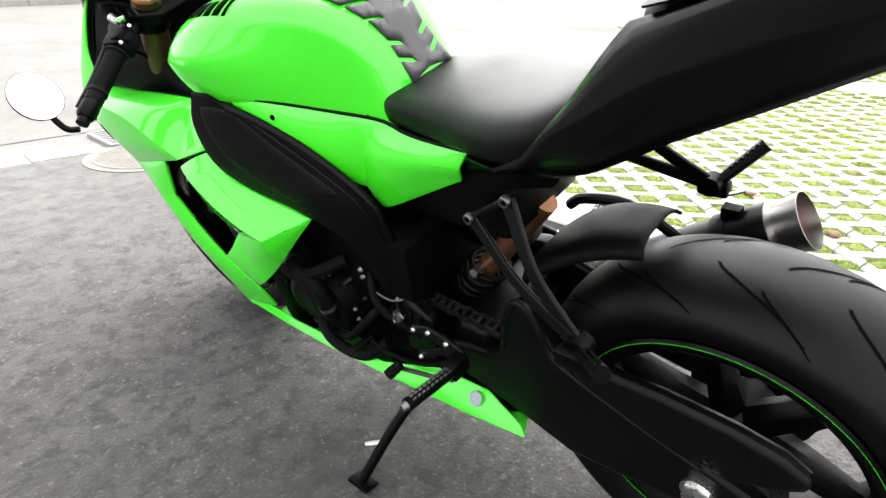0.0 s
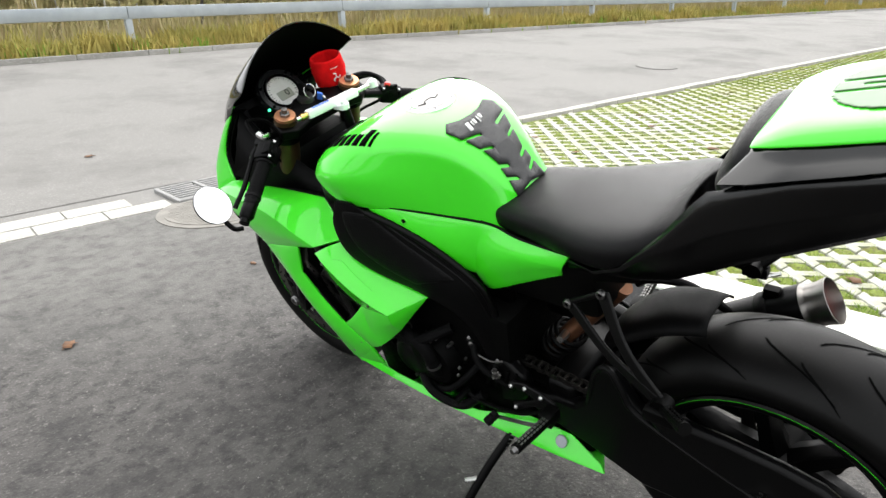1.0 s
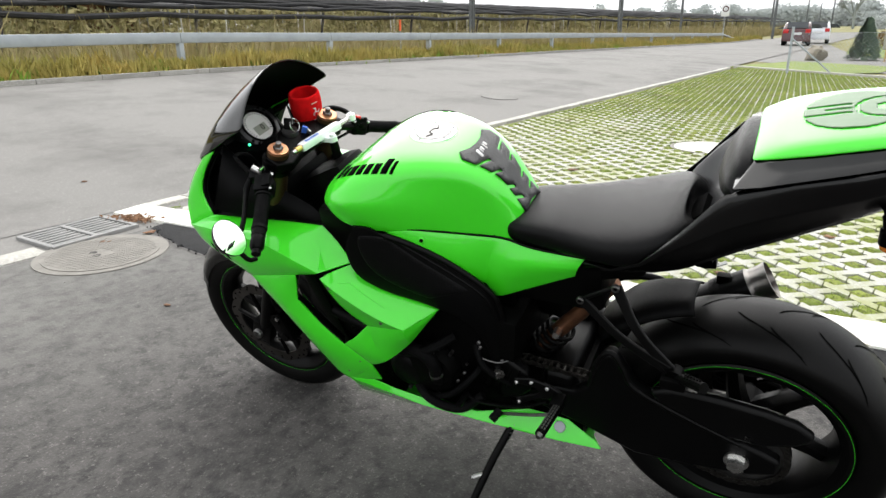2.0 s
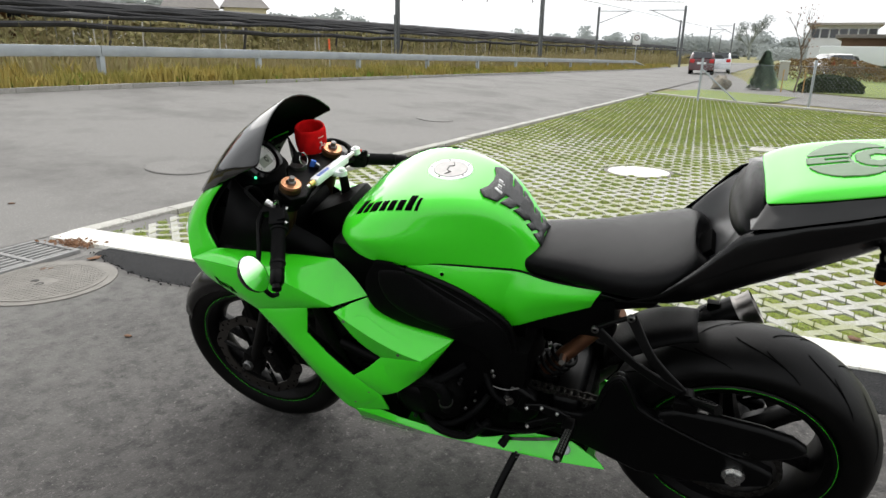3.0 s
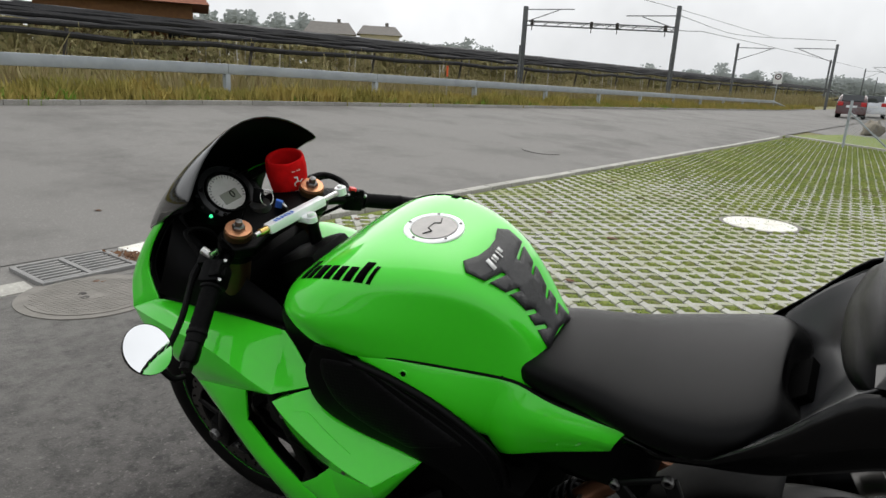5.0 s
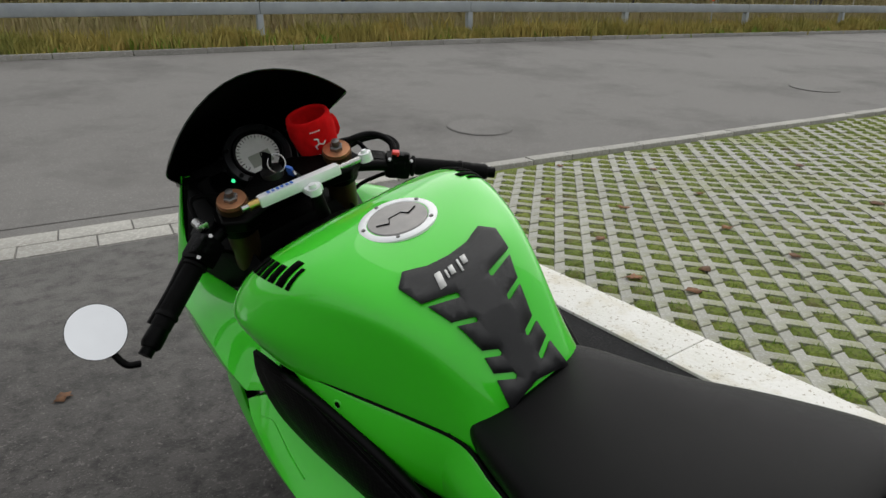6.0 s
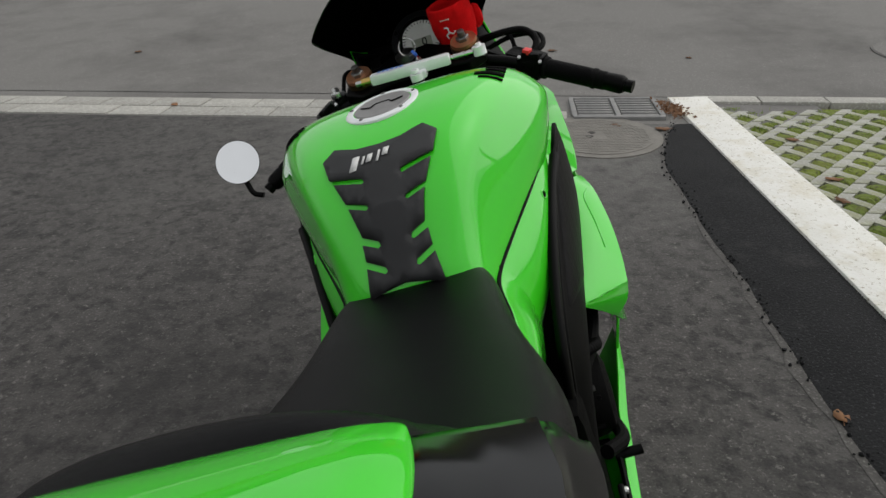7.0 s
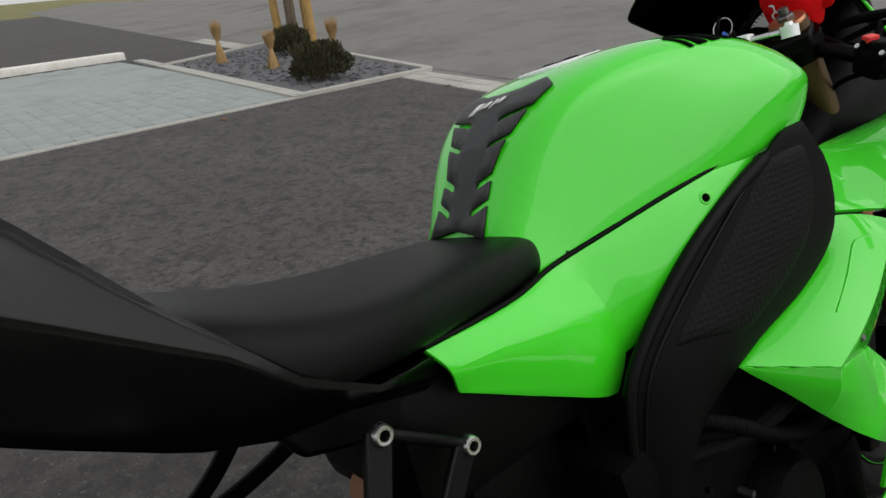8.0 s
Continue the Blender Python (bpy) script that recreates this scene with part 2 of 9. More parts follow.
GRAVEL_M = material("dark_slate_chips", (0.075, 0.077, 0.083), 0.8, second=(0.15, 0.15, 0.155), scale=40, bump=0.8, bump_scale=60)
# pale grey: the haze is put into the trees' own colour
HAZE_TREE = material("haze_tinted_far_trees", (0.24, 0.265, 0.25), 0.95, second=(0.31, 0.335, 0.32), scale=0.3)
ROOF_BROWN = material("grey_brown_roof_tiles", (0.2, 0.185, 0.168), 0.85, second=(0.16, 0.148, 0.135), scale=2, bump=0.6, bump_scale=6)
ROOF_RED = material("red_brown_roof_tiles", (0.3, 0.11, 0.06), 0.85, second=(0.23, 0.085, 0.05), scale=2, bump=0.6, bump_scale=6)
WALL_CREAM = material("cream_render", (0.6, 0.55, 0.4), 0.9, second=(0.55, 0.5, 0.37), scale=1)
WALL_WHITE = material("white_cladding", (0.66, 0.68, 0.7), 0.7, second=(0.6, 0.62, 0.64), scale=0.6)
WALL_BRICK = material("brown_brick", (0.2, 0.125, 0.09), 0.9, second=(0.16, 0.1, 0.075), scale=1.5)
WOOD_WALL = material("brown_timber_cladding", (0.21, 0.1, 0.035), 0.85, second=(0.16, 0.075, 0.028), scale=3, bump=0.4, bump_scale=30)
CONCRETE_FAR = material("weathered_concrete_wall", (0.38, 0.36, 0.33), 0.9, second=(0.32, 0.3, 0.28), scale=0.6)
GLASS_DARK = material("dark_window_glass", (0.03, 0.035, 0.04), 0.08, coat=0.5)
CAR_RED = material("dark_red_car_paint", (0.055, 0.008, 0.01), 0.25, coat=0.6)
CAR_SILVER = material("silver_car_paint", (0.55, 0.57, 0.6), 0.3, metal=0.4, coat=1.0)
CAR_DARK = material("black_car_paint", (0.02, 0.021, 0.024), 0.25, coat=1.0)
VAN_WHITE = material("white_van_paint", (0.74, 0.75, 0.76), 0.3, coat=1.0)
RED_LENS = material("red_lens", (0.5, 0.02, 0.02), 0.2)
BOULDER = material("grey_brown_boulder", (0.26, 0.23, 0.18), 0.9, second=(0.19, 0.17, 0.13), scale=3, bump=1.0, bump_scale=9)
RUST = material("rusty_rail_ballast", (0.15, 0.125, 0.11), 0.9, second=(0.11, 0.095, 0.085), scale=3, bump=1.0, bump_scale=9)
RAIL_STEEL = material("rail_steel", (0.22, 0.2, 0.19), 0.5, metal=0.7)
HEDGE = material("dark_green_hedge_leaves", (0.03, 0.05, 0.018), 0.85, second=(0.05, 0.075, 0.025), scale=6)
SHRUB = material("rust_brown_shrub", (0.22, 0.12, 0.045), 0.9, second=(0.16, 0.12, 0.05), scale=2)
ORCHARD = material("brown_olive_orchard", (0.36, 0.29, 0.14), 0.9, second=(0.3, 0.3, 0.11), scale=0.6, amount=0.3)
KERB_GREY = material("weathered_grey_concrete", (0.3, 0.29, 0.265), 0.88, second=(0.21, 0.2, 0.18), scale=5, amount=0.3, fine=(0.38, 0.37, 0.34), fine_scale=60, bump=0.5, bump_scale=90, random_value=0.1)
MAST_M = material("dark_weathered_steel", (0.13, 0.14, 0.145), 0.6, metal=0.3, second=(0.1, 0.105, 0.11), scale=3)
EDGE_STONE = material("pale_grey_edging_stone", (0.4, 0.39, 0.355), 0.88, second=(0.3, 0.29, 0.26), scale=5, amount=0.3, fine=(0.48, 0.47, 0.43), fine_scale=60, bump=0.5, bump_scale=90, random_value=0.12)
STRAP = material("forged_black_metal", (0.0008, 0.0008, 0.0009), 0.38, second=(0.0014, 0.0014, 0.0015), scale=20, bump=0.2, bump_scale=700, rough_var=0.08, spec=0.14)
FORK_M = material("dull_bronze_fork_tube", (0.11, 0.066, 0.03), 0.45, metal=0.8, second=(0.08, 0.048, 0.022), scale=20, rough_var=0.08)
# copper darkened for the shade that the shock sits in
SHOCK_M = material("shaded_copper_anodised_metal", (0.2, 0.09, 0.045), 0.4, metal=0.7, second=(0.13, 0.058, 0.032), scale=30, rough_var=0.1)
TAIL_M = material("gloss_black_tail_paint", (0.0006, 0.0006, 0.0007), 0.24, second=(0.001, 0.001, 0.0011), scale=5, rough_var=0.05, spec=0.3, bump=0.02, bump_scale=60)
HUMP_M = material("black_hump_paint", (0.0006, 0.0006, 0.0007), 0.12, second=(0.001, 0.001, 0.0011), scale=5, rough_var=0.04, spec=0.4)
DISC_M = material("dark_brake_disc_steel", (0.075, 0.07, 0.065), 0.45, metal=1.0, second=(0.05, 0.046, 0.042), scale=30, rough_var=0.1)
ASPHALT_WORN = material("worn_edge_asphalt", (0.058, 0.054, 0.051), 0.9, second=(0.09, 0.085, 0.079), scale=9, amount=0.3, fine=(0.16, 0.153, 0.143), fine_scale=130, fine_at=(0.56, 0.7), bump=0.8, bump_scale=110)
KNEE = material("black_studded_rubber", (0.001, 0.001, 0.0011), 0.5, second=(0.0016, 0.0016, 0.0018), scale=30, bump=0.1, bump_scale=900, spec=0.11, cells=150)
TRAY_M = material("smooth_dark_grey_plastic", (0.01, 0.0103, 0.0115), 0.3, second=(0.013, 0.0133, 0.0145), scale=12, rough_var=0.05, spec=0.4)
# distance haze mixed into the woodland colour
FAR_WOOD = material("haze_tinted_far_woodland", (0.28, 0.31, 0.3), 0.95, second=(0.35, 0.375, 0.365), scale=0.05)



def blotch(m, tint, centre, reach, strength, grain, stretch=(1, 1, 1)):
    """A tinted patch with a ragged, mottled outline, round a place of the surface."""
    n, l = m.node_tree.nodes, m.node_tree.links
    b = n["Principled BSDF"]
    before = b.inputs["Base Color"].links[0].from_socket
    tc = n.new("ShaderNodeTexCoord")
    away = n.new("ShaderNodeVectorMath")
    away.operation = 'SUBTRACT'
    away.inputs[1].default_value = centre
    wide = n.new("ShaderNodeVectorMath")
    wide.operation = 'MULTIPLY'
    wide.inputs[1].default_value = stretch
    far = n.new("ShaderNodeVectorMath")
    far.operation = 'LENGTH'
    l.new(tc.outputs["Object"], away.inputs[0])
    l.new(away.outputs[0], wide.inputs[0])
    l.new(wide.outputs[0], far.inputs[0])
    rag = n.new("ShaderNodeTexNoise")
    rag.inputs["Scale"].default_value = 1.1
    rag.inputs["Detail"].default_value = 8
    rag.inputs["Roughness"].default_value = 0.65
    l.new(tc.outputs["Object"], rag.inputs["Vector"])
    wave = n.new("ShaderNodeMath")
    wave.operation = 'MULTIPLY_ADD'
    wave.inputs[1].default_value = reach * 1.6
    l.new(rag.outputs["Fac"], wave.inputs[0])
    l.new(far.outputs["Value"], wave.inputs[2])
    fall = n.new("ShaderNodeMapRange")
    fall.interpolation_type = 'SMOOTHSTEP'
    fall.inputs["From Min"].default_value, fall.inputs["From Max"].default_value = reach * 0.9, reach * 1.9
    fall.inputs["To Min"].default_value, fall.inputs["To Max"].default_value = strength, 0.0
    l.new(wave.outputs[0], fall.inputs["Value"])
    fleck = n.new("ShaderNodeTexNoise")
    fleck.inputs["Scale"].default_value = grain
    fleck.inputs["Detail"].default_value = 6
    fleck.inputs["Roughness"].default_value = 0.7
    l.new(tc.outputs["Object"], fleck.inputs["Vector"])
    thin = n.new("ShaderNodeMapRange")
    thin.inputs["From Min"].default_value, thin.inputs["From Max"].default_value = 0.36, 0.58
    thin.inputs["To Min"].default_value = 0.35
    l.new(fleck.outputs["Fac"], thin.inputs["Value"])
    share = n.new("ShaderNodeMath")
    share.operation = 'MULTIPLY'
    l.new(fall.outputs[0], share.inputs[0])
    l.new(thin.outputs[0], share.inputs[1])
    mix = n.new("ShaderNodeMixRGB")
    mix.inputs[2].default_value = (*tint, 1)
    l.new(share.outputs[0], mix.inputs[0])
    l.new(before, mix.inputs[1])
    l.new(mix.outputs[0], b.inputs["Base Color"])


# a paler ragged patch round the drain
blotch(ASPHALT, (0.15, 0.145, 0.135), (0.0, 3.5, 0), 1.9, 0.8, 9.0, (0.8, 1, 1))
# dark mottled stains beside the bike, with its shade painted into the colour
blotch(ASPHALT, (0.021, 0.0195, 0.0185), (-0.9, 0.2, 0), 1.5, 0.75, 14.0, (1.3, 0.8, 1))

# ---- mesh tools ----
def mesh_of(bm, name, mat, smooth=True, angle=35):
    me = bpy.data.meshes.new(name)
    bmesh.ops.recalc_face_normals(bm, faces=bm.faces[:])
    bm.to_mesh(me)
    bm.free()
    for m in (mat if isinstance(mat, (list, tuple)) else [mat]):
        me.materials.append(m)
    if smooth:
        me.shade_smooth()
        me.set_sharp_from_angle(angle=radians(angle))
    return me


def thing(name, label, category, m=None, group="", kind=""):
    """A top-level empty that parents its parts."""
    ob = new(name)
    ob.empty_display_size = 0.1
    if m is not None:
        ob.matrix_basis = m
    return tagged(ob, label, category, group, kind)


def solid(name, bm, mat, label, category, m=None, group="", kind="", smooth=True, angle=35):
    """A top-level thing of one mesh."""
    ob = new(name, mesh_of(bm, name, mat, smooth, angle))
    if m is not None:
        ob.matrix_basis = m
    return tagged(ob, label, category, group, kind)


def part(name, bm, mat, parent, label="", m=None, smooth=True, angle=35, bevel=0.0, thick=0.0, sub=0, lining=None):
    ob = new(name, mesh_of(bm, name, mat, smooth, angle))
    ob.parent = parent
    if m is not None:
        ob.matrix_basis = m
    if thick:
        s = ob.modifiers.new("solidify", 'SOLIDIFY')
        s.thickness, s.offset = thick, 0
        if lining is not None:
            ob.data.materials.append(lining)
            s.material_offset = 1
    if bevel:
        b = ob.modifiers.new("bevel", 'BEVEL')
        b.width, b.segments, b.limit_method, b.angle_limit = bevel, 2, 'ANGLE', radians(28)
    if sub:
        s = ob.modifiers.new("subsurf", 'SUBSURF')
        s.levels = s.render_levels = sub
    if label:
        ob["label"] = label
    return ob


def box(bm, c, s, rot=None, bev=0.0):
    """A box about c, of size s, turned by a matrix, with bevelled edges."""
    r = bmesh.ops.create_cube(bm, size=1.0)
    vs = r["verts"]
    mtx = Matrix.Translation(c) @ (rot.to_4x4() if rot is not None else Matrix()) @ Matrix.Diagonal((*s, 1))
    bmesh.ops.transform(bm, matrix=mtx, verts=vs)
    if bev:
        es = list({e for v in vs for e in v.link_edges})
        bmesh.ops.bevel(bm, geom=es, offset=bev, segments=2, affect='EDGES', profile=0.6)
    return bm


def frame_to(a, b):
    d = Vector(b) - Vector(a)
    return Matrix.Translation(a) @ d.to_track_quat('Z', 'Y').to_matrix().to_4x4(), d.length


def cyl(bm, a, b, r0, r1=None, seg=16, caps=True):
    m, h = frame_to(a, b)
    r1 = r0 if r1 is None else r1
    bmesh.ops.create_cone(bm, cap_ends=caps, segments=seg, radius1=r0, radius2=r1, depth=h, matrix=m @ Matrix.Translation((0, 0, h / 2)))
    return bm


def lathe(bm, prof, a, b, seg=24):
    """Turns a profile of (radius, height) about the axis from a towards b."""
    m, _ = frame_to(a, b)
    rings = []
    for r, h in prof:
        rings.append([bm.verts.new(m @ Vector((r * math.cos(2 * math.pi * i / seg), r * math.sin(2 * math.pi * i / seg), h))) for i in range(seg)])
    for p, q in zip(rings, rings[1:]):
        for i in range(seg):
            j = (i + 1) % seg
            bm.faces.new((p[i], p[j], q[j], q[i]))
    return bm


def loft(bm, secs, closed=True, caps=True):
    """Skins a run of sections that have the same number of points."""
    rows = [[bm.verts.new(p) for p in s] for s in secs]
    n = len(rows[0])
    for p, q in zip(rows, rows[1:]):
        for i in range(n if closed else n - 1):
            j = (i + 1) % n
            bm.faces.new((p[i], p[j], q[j], q[i]))
    if caps and closed:
        bm.faces.new(rows[0])
        bm.faces.new(rows[-1][::-1])
    return bm


def smooth_path(pts, n=8):
    """Catmull-Rom through the points."""
    P = [Vector(p) for p in pts]
    P = [2 * P[0] - P[1]] + P + [2 * P[-1] - P[-2]]
    out = []
    for i in range(1, len(P) - 2):
        for k in range(n):
            t = k / n
            a, b, c, d = P[i - 1:i + 3]
            out.append(0.5 * ((2 * b) + (c - a) * t + (2 * a - 5 * b + 4 * c - d) * t * t + (3 * b - a - 3 * c + d) * t ** 3))
    out.append(P[-2])
    return out


def sweep(bm, pts, r, seg=8, flat=None, caps=True):
    """A tube along pts. r: a radius, or one for each point; flat: (wide, thin) for a strap, wide along the given side axis."""
    pts = [Vector(p) for p in pts]
    n = len(pts)
    rs = [r] * n if not isinstance(r, (list, tuple)) else r
    up = Vector((0.13, 0.21, 0.97))
    secs = []
    for i, p in enumerate(pts):
        d = (pts[min(i + 1, n - 1)] - pts[max(i - 1, 0)]).normalized()
        x = d.cross(up)
        if x.length < 1e-4:
            x = d.cross(Vector((1, 0, 0)))
        x.normalize()
        y = x.cross(d)
        up = y
        secs.append([p + x * (rs[i] * math.cos(2 * math.pi * k / seg)) + y * (rs[i] * math.sin(2 * math.pi * k / seg)) for k in range(seg)])
    return loft(bm, secs, True, caps)


def slab(bm, outline, lat0, lat1, axis=0):
    """A plate: a closed outline of (fwd, up) pairs, extruded across from lat0 to lat1."""
    def place(l, a, b):
        return (l, a, b) if axis == 0 else (a, l, b) if axis == 1 else (a, b, l)
    p = [bm.verts.new(place(lat0, *q)) for q in outline]
    q = [bm.verts.new(place(lat1, *q)) for q in outline]
    n = len(p)
    bm.faces.new(p)
    bm.faces.new(q[::-1])
    for i in range(n):
        j = (i + 1) % n
        bm.faces.new((p[i], q[i], q[j], p[j]))
    return bm


def patch(bm, pts, faces):
    v = [bm.verts.new(p) for p in pts]
    for f in faces:
        bm.faces.new([v[i] for i in f])
    return bm


def curve(pts, n):
    """n + 1 places at even steps along a smooth line through pts."""
    P = smooth_path(pts, 16) if len(pts) > 2 else [Vector(p) for p in pts]
    run = [0.0]
    for a, b in zip(P, P[1:]):
        run.append(run[-1] + (b - a).length)
    out = []
    for i in range(n + 1):
        t = run[-1] * i / n
        k = max(0, min(len(P) - 2, sum(1 for r in run[1:] if r < t)))
        d = run[k + 1] - run[k]
        out.append(P[k].lerp(P[k + 1], (t - run[k]) / d if d > 1e-9 else 0.0))
    return out


def coons(c0, c1, d0=None, d1=None, nu=12, nv=7, bulge=(0, 0, 0)):
    """A grid of places between two long edges, c0 and c1, and two short ones, swollen by bulge in the middle."""
    A, B = curve(c0, nu), curve(c1, nu)
    C = curve(d0, nv) if d0 else [A[0].lerp(B[0], j / nv) for j in range(nv + 1)]
    D = curve(d1, nv) if d1 else [A[-1].lerp(B[-1], j / nv) for j in range(nv + 1)]
    rows = []
    for j in range(nv + 1):
        v = j / nv
        row = []
        for i in range(nu + 1):
            u = i / nu
            p = A[i] * (1 - v) + B[i] * v + C[j] * (1 - u) + D[j] * u
            p = p - (A[0] * (1 - u) * (1 - v) + A[-1] * u * (1 - v) + B[0] * (1 - u) * v + B[-1] * u * v)
            row.append(p + Vector(bulge) * (16 * u * (1 - u) * v * (1 - v)))
        rows.append(row)
    return rows


def skin(grids, side=1):
    """Joins grids of places into one surface; side -1 mirrors it."""
    bm = bmesh.new()
    for g in grids:
        vs = [[bm.verts.new((p[0] * side, p[1], p[2])) for p in row] for row in g]
        for a, b in zip(vs, vs[1:]):
            for i in range(len(a) - 1):
                bm.faces.new((a[i], a[i + 1], b[i + 1], b[i]))
    bmesh.ops.remove_doubles(bm, verts=bm.verts[:], dist=0.0007)
    bmesh.ops.dissolve_degenerate(bm, dist=0.0004, edges=bm.edges[:])
    return bm


def on_grid(g, u, v):
    """A place on a grid, by its shares along and across."""
    nv, nu = len(g) - 1, len(g[0]) - 1
    j, i = min(nv - 1, int(v * nv)), min(nu - 1, int(u * nu))
    fv, fu = v * nv - j, u * nu - i
    return g[j][i].lerp(g[j][i + 1], fu).lerp(g[j + 1][i].lerp(g[j + 1][i + 1], fu), fv)


def blob(bm, c, r, rng, n=2, rough=0.25, squash=(1, 1, 1)):
    """A lumpy stone-like body."""
    res = bmesh.ops.create_icosphere(bm, subdivisions=n, radius=1.0)
    off = Vector((rng.uniform(0, 50), rng.uniform(0, 50), rng.uniform(0, 50)))
    for v in res["verts"]:
        k = 1 + rough * noise.noise(v.co * 1.6 + off)
        v.co = Vector(c) + Vector((v.co.x * squash[0], v.co.y * squash[1], v.co.z * squash[2])) * (k * r)
    return bm


def quads(name, verts, faces, mat):
    me = bpy.data.meshes.new(name)
    me.from_pydata(verts, [], faces)
    me.materials.append(mat)
    return me

# ---- ground, road and paving ----
ROAD_ANGLE = radians(-6.9)
RS, RC = math.sin(ROAD_ANGLE), math.cos(ROAD_ANGLE)
EDGE, FAR_EDGE, RAIL_D = 4.22, 10.35, 11.2


def along(s, d, z=0.0):
    """A place by its way along the road and its distance across it."""
    return Vector((RC * s - RS * d, RS * s + RC * d, z))


def across(x, y):
    return -RS * x + RC * y


def rise(x, y):
    """The road climbs across its width, less and less towards the east."""
    d = across(x, y)
    g = max(0.0, min(1.0, 1 - (x - 7) / 43))
    h = 0.08 * g * max(0.0, min(d, 10.9) - EDGE)
    if d > 12.0:
        k = min(1.0, (d - 12.0) / 6.0)
        h = h * (1 - k) - 0.1 * k
    return h


def terrain(bm, s_list, d_list, lift):
    rows = []
    for d in d_list:
        row = []
        for s in s_list:
            p = along(s, d)
            row.append(bm.verts.new((p.x, p.y, rise(p.x, p.y) + lift)))
        rows.append(row)
    for a, b in zip(rows, rows[1:]):
        for i in range(len(a) - 1):
            bm.faces.new((a[i], a[i + 1], b[i + 1], b[i]))
    return bm


S_STEPS = [-2500, -600, -200, -80, -40, -20, -10, 0, 7, 14, 21, 28, 35, 42, 50, 70, 120, 300, 900, 2500]
solid("ground", terrain(bmesh.new(), S_STEPS, [-2500, -600, -150, -50, -20, 0, EDGE, 6, 8, 10, 10.9, 12, 13.5, 15, 16.5, 18, 25, 50, 120, 400, 1200, 2500], -0.036),
      FIELD, "rough green-brown field ground reaching the horizon", "ground", kind="structure")
solid("road", terrain(bmesh.new(), [-90, -40, -20, -10, 0, 4, 7, 10, 14, 18, 21, 28, 35, 42, 50, 70, 110], [EDGE - 0.02, 5, 6, 7, 8, 9, FAR_EDGE], 0.0),
      ROAD, "light grey worn asphalt road with faint patches", "road", kind="structure")
# kerb stones along the far side
far_kerb = thing("road_kerb", "weathered grey concrete kerb stones along the road verge", "kerb", kind="structure")
for i in range(-20, 60):
    a = along(i * 1.0 + 0.004, FAR_EDGE + 0.06)
    b = along(i * 1.0 + 0.996, FAR_EDGE + 0.06)
    za, zb = rise(a.x, a.y), rise(b.x, b.y)
    c = (a + b) / 2
    bm = box(bmesh.new(), (c.x, c.y, (za + zb) / 2 - 0.01), (0.992, 0.12, 0.16), Euler((0, -math.atan2(zb - za, 1.0), ROAD_ANGLE)).to_matrix(), 0.008)
    part("kerb_stone", bm, KERB_GREY, far_kerb)

# forecourt of old asphalt, with the fresh strip beside the white kerb
bm = bmesh.new()
fc = [along(-60, 3.62), along(1.03, 3.62), (1.1, 3.5, 0), (1.1, -14, 0), (-60, -14, 0)]
patch(bm, [(p[0], p[1], 0.0) for p in fc], [range(len(fc))])
bmesh.ops.triangulate(bm, faces=bm.faces[:])
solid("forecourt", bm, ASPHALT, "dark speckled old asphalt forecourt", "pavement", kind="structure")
bm = bmesh.new()
rng = random.Random(4)
inner = []
for i in range(241):
    y = 3.5 - 0.0725 * i
    base = 0.76 + (0.25 * max(0.0, (y - 2.75) / 0.75) ** 1.5 if y > 2.75 else 0.0) + 0.03 * noise.noise((y * 1.3, 0, 0)) + 0.014 * noise.noise((y * 7, 3, 0)) + 0.008 * noise.noise((y * 25, 5, 0))
    inner.append((base, y))
STRIP_EDGE = inner
rows = [[bm.verts.new((x, y, -0.002)) for x, y in inner], [bm.verts.new((x + 0.03, y, 0.008)) for x, y in inner], [bm.verts.new((1.12, y, 0.008)) for x, y in inner]]
for a, b in zip(rows, rows[1:]):
    for i in range(len(a) - 1):
        bm.faces.new((a[i], b[i], b[i + 1], a[i + 1]))
solid("asphalt_strip", bm, ASPHALT_NEW, "fresh black asphalt strip beside a white kerb", "pavement", kind="structure")

# worn edge of the old asphalt along the fresh strip
bm = bmesh.new()
ll = [bm.verts.new((x - 0.008 - 0.03 * abs(noise.noise((y * 2.7, 8, 0))) - 0.012 * noise.noise((y * 14, 1, 0)), y, 0.0014)) for x, y in inner]
rr = [bm.verts.new((x + 0.01, y, 0.0014)) for x, y in inner]
for i in range(len(ll) - 1):
    bm.faces.new((ll[i], rr[i], rr[i + 1], ll[i + 1]))
solid("worn_edge", bm, ASPHALT_WORN, "pale worn edge of the old asphalt", "pavement", kind="structure")

# white kerb beside the grass pavers
bm = bmesh.new()
y = 4.02
rng = random.Random(5)
ends = [4.02, 1.2, -1.6, -4.4, -7.2, -10]
kerb_white = thing("white_kerb", "white painted flush concrete kerb between asphalt and pavers", "kerb", kind="structure")
for a, b in zip(ends, ends[1:]):
    bm = bmesh.new()
    box(bm, (1.235, (a + b) / 2, -0.04), (0.25, a - b - 0.004, 0.12), None, 0.006)
    part("kerb_stone", bm, KERB_WHITE, kerb_white)

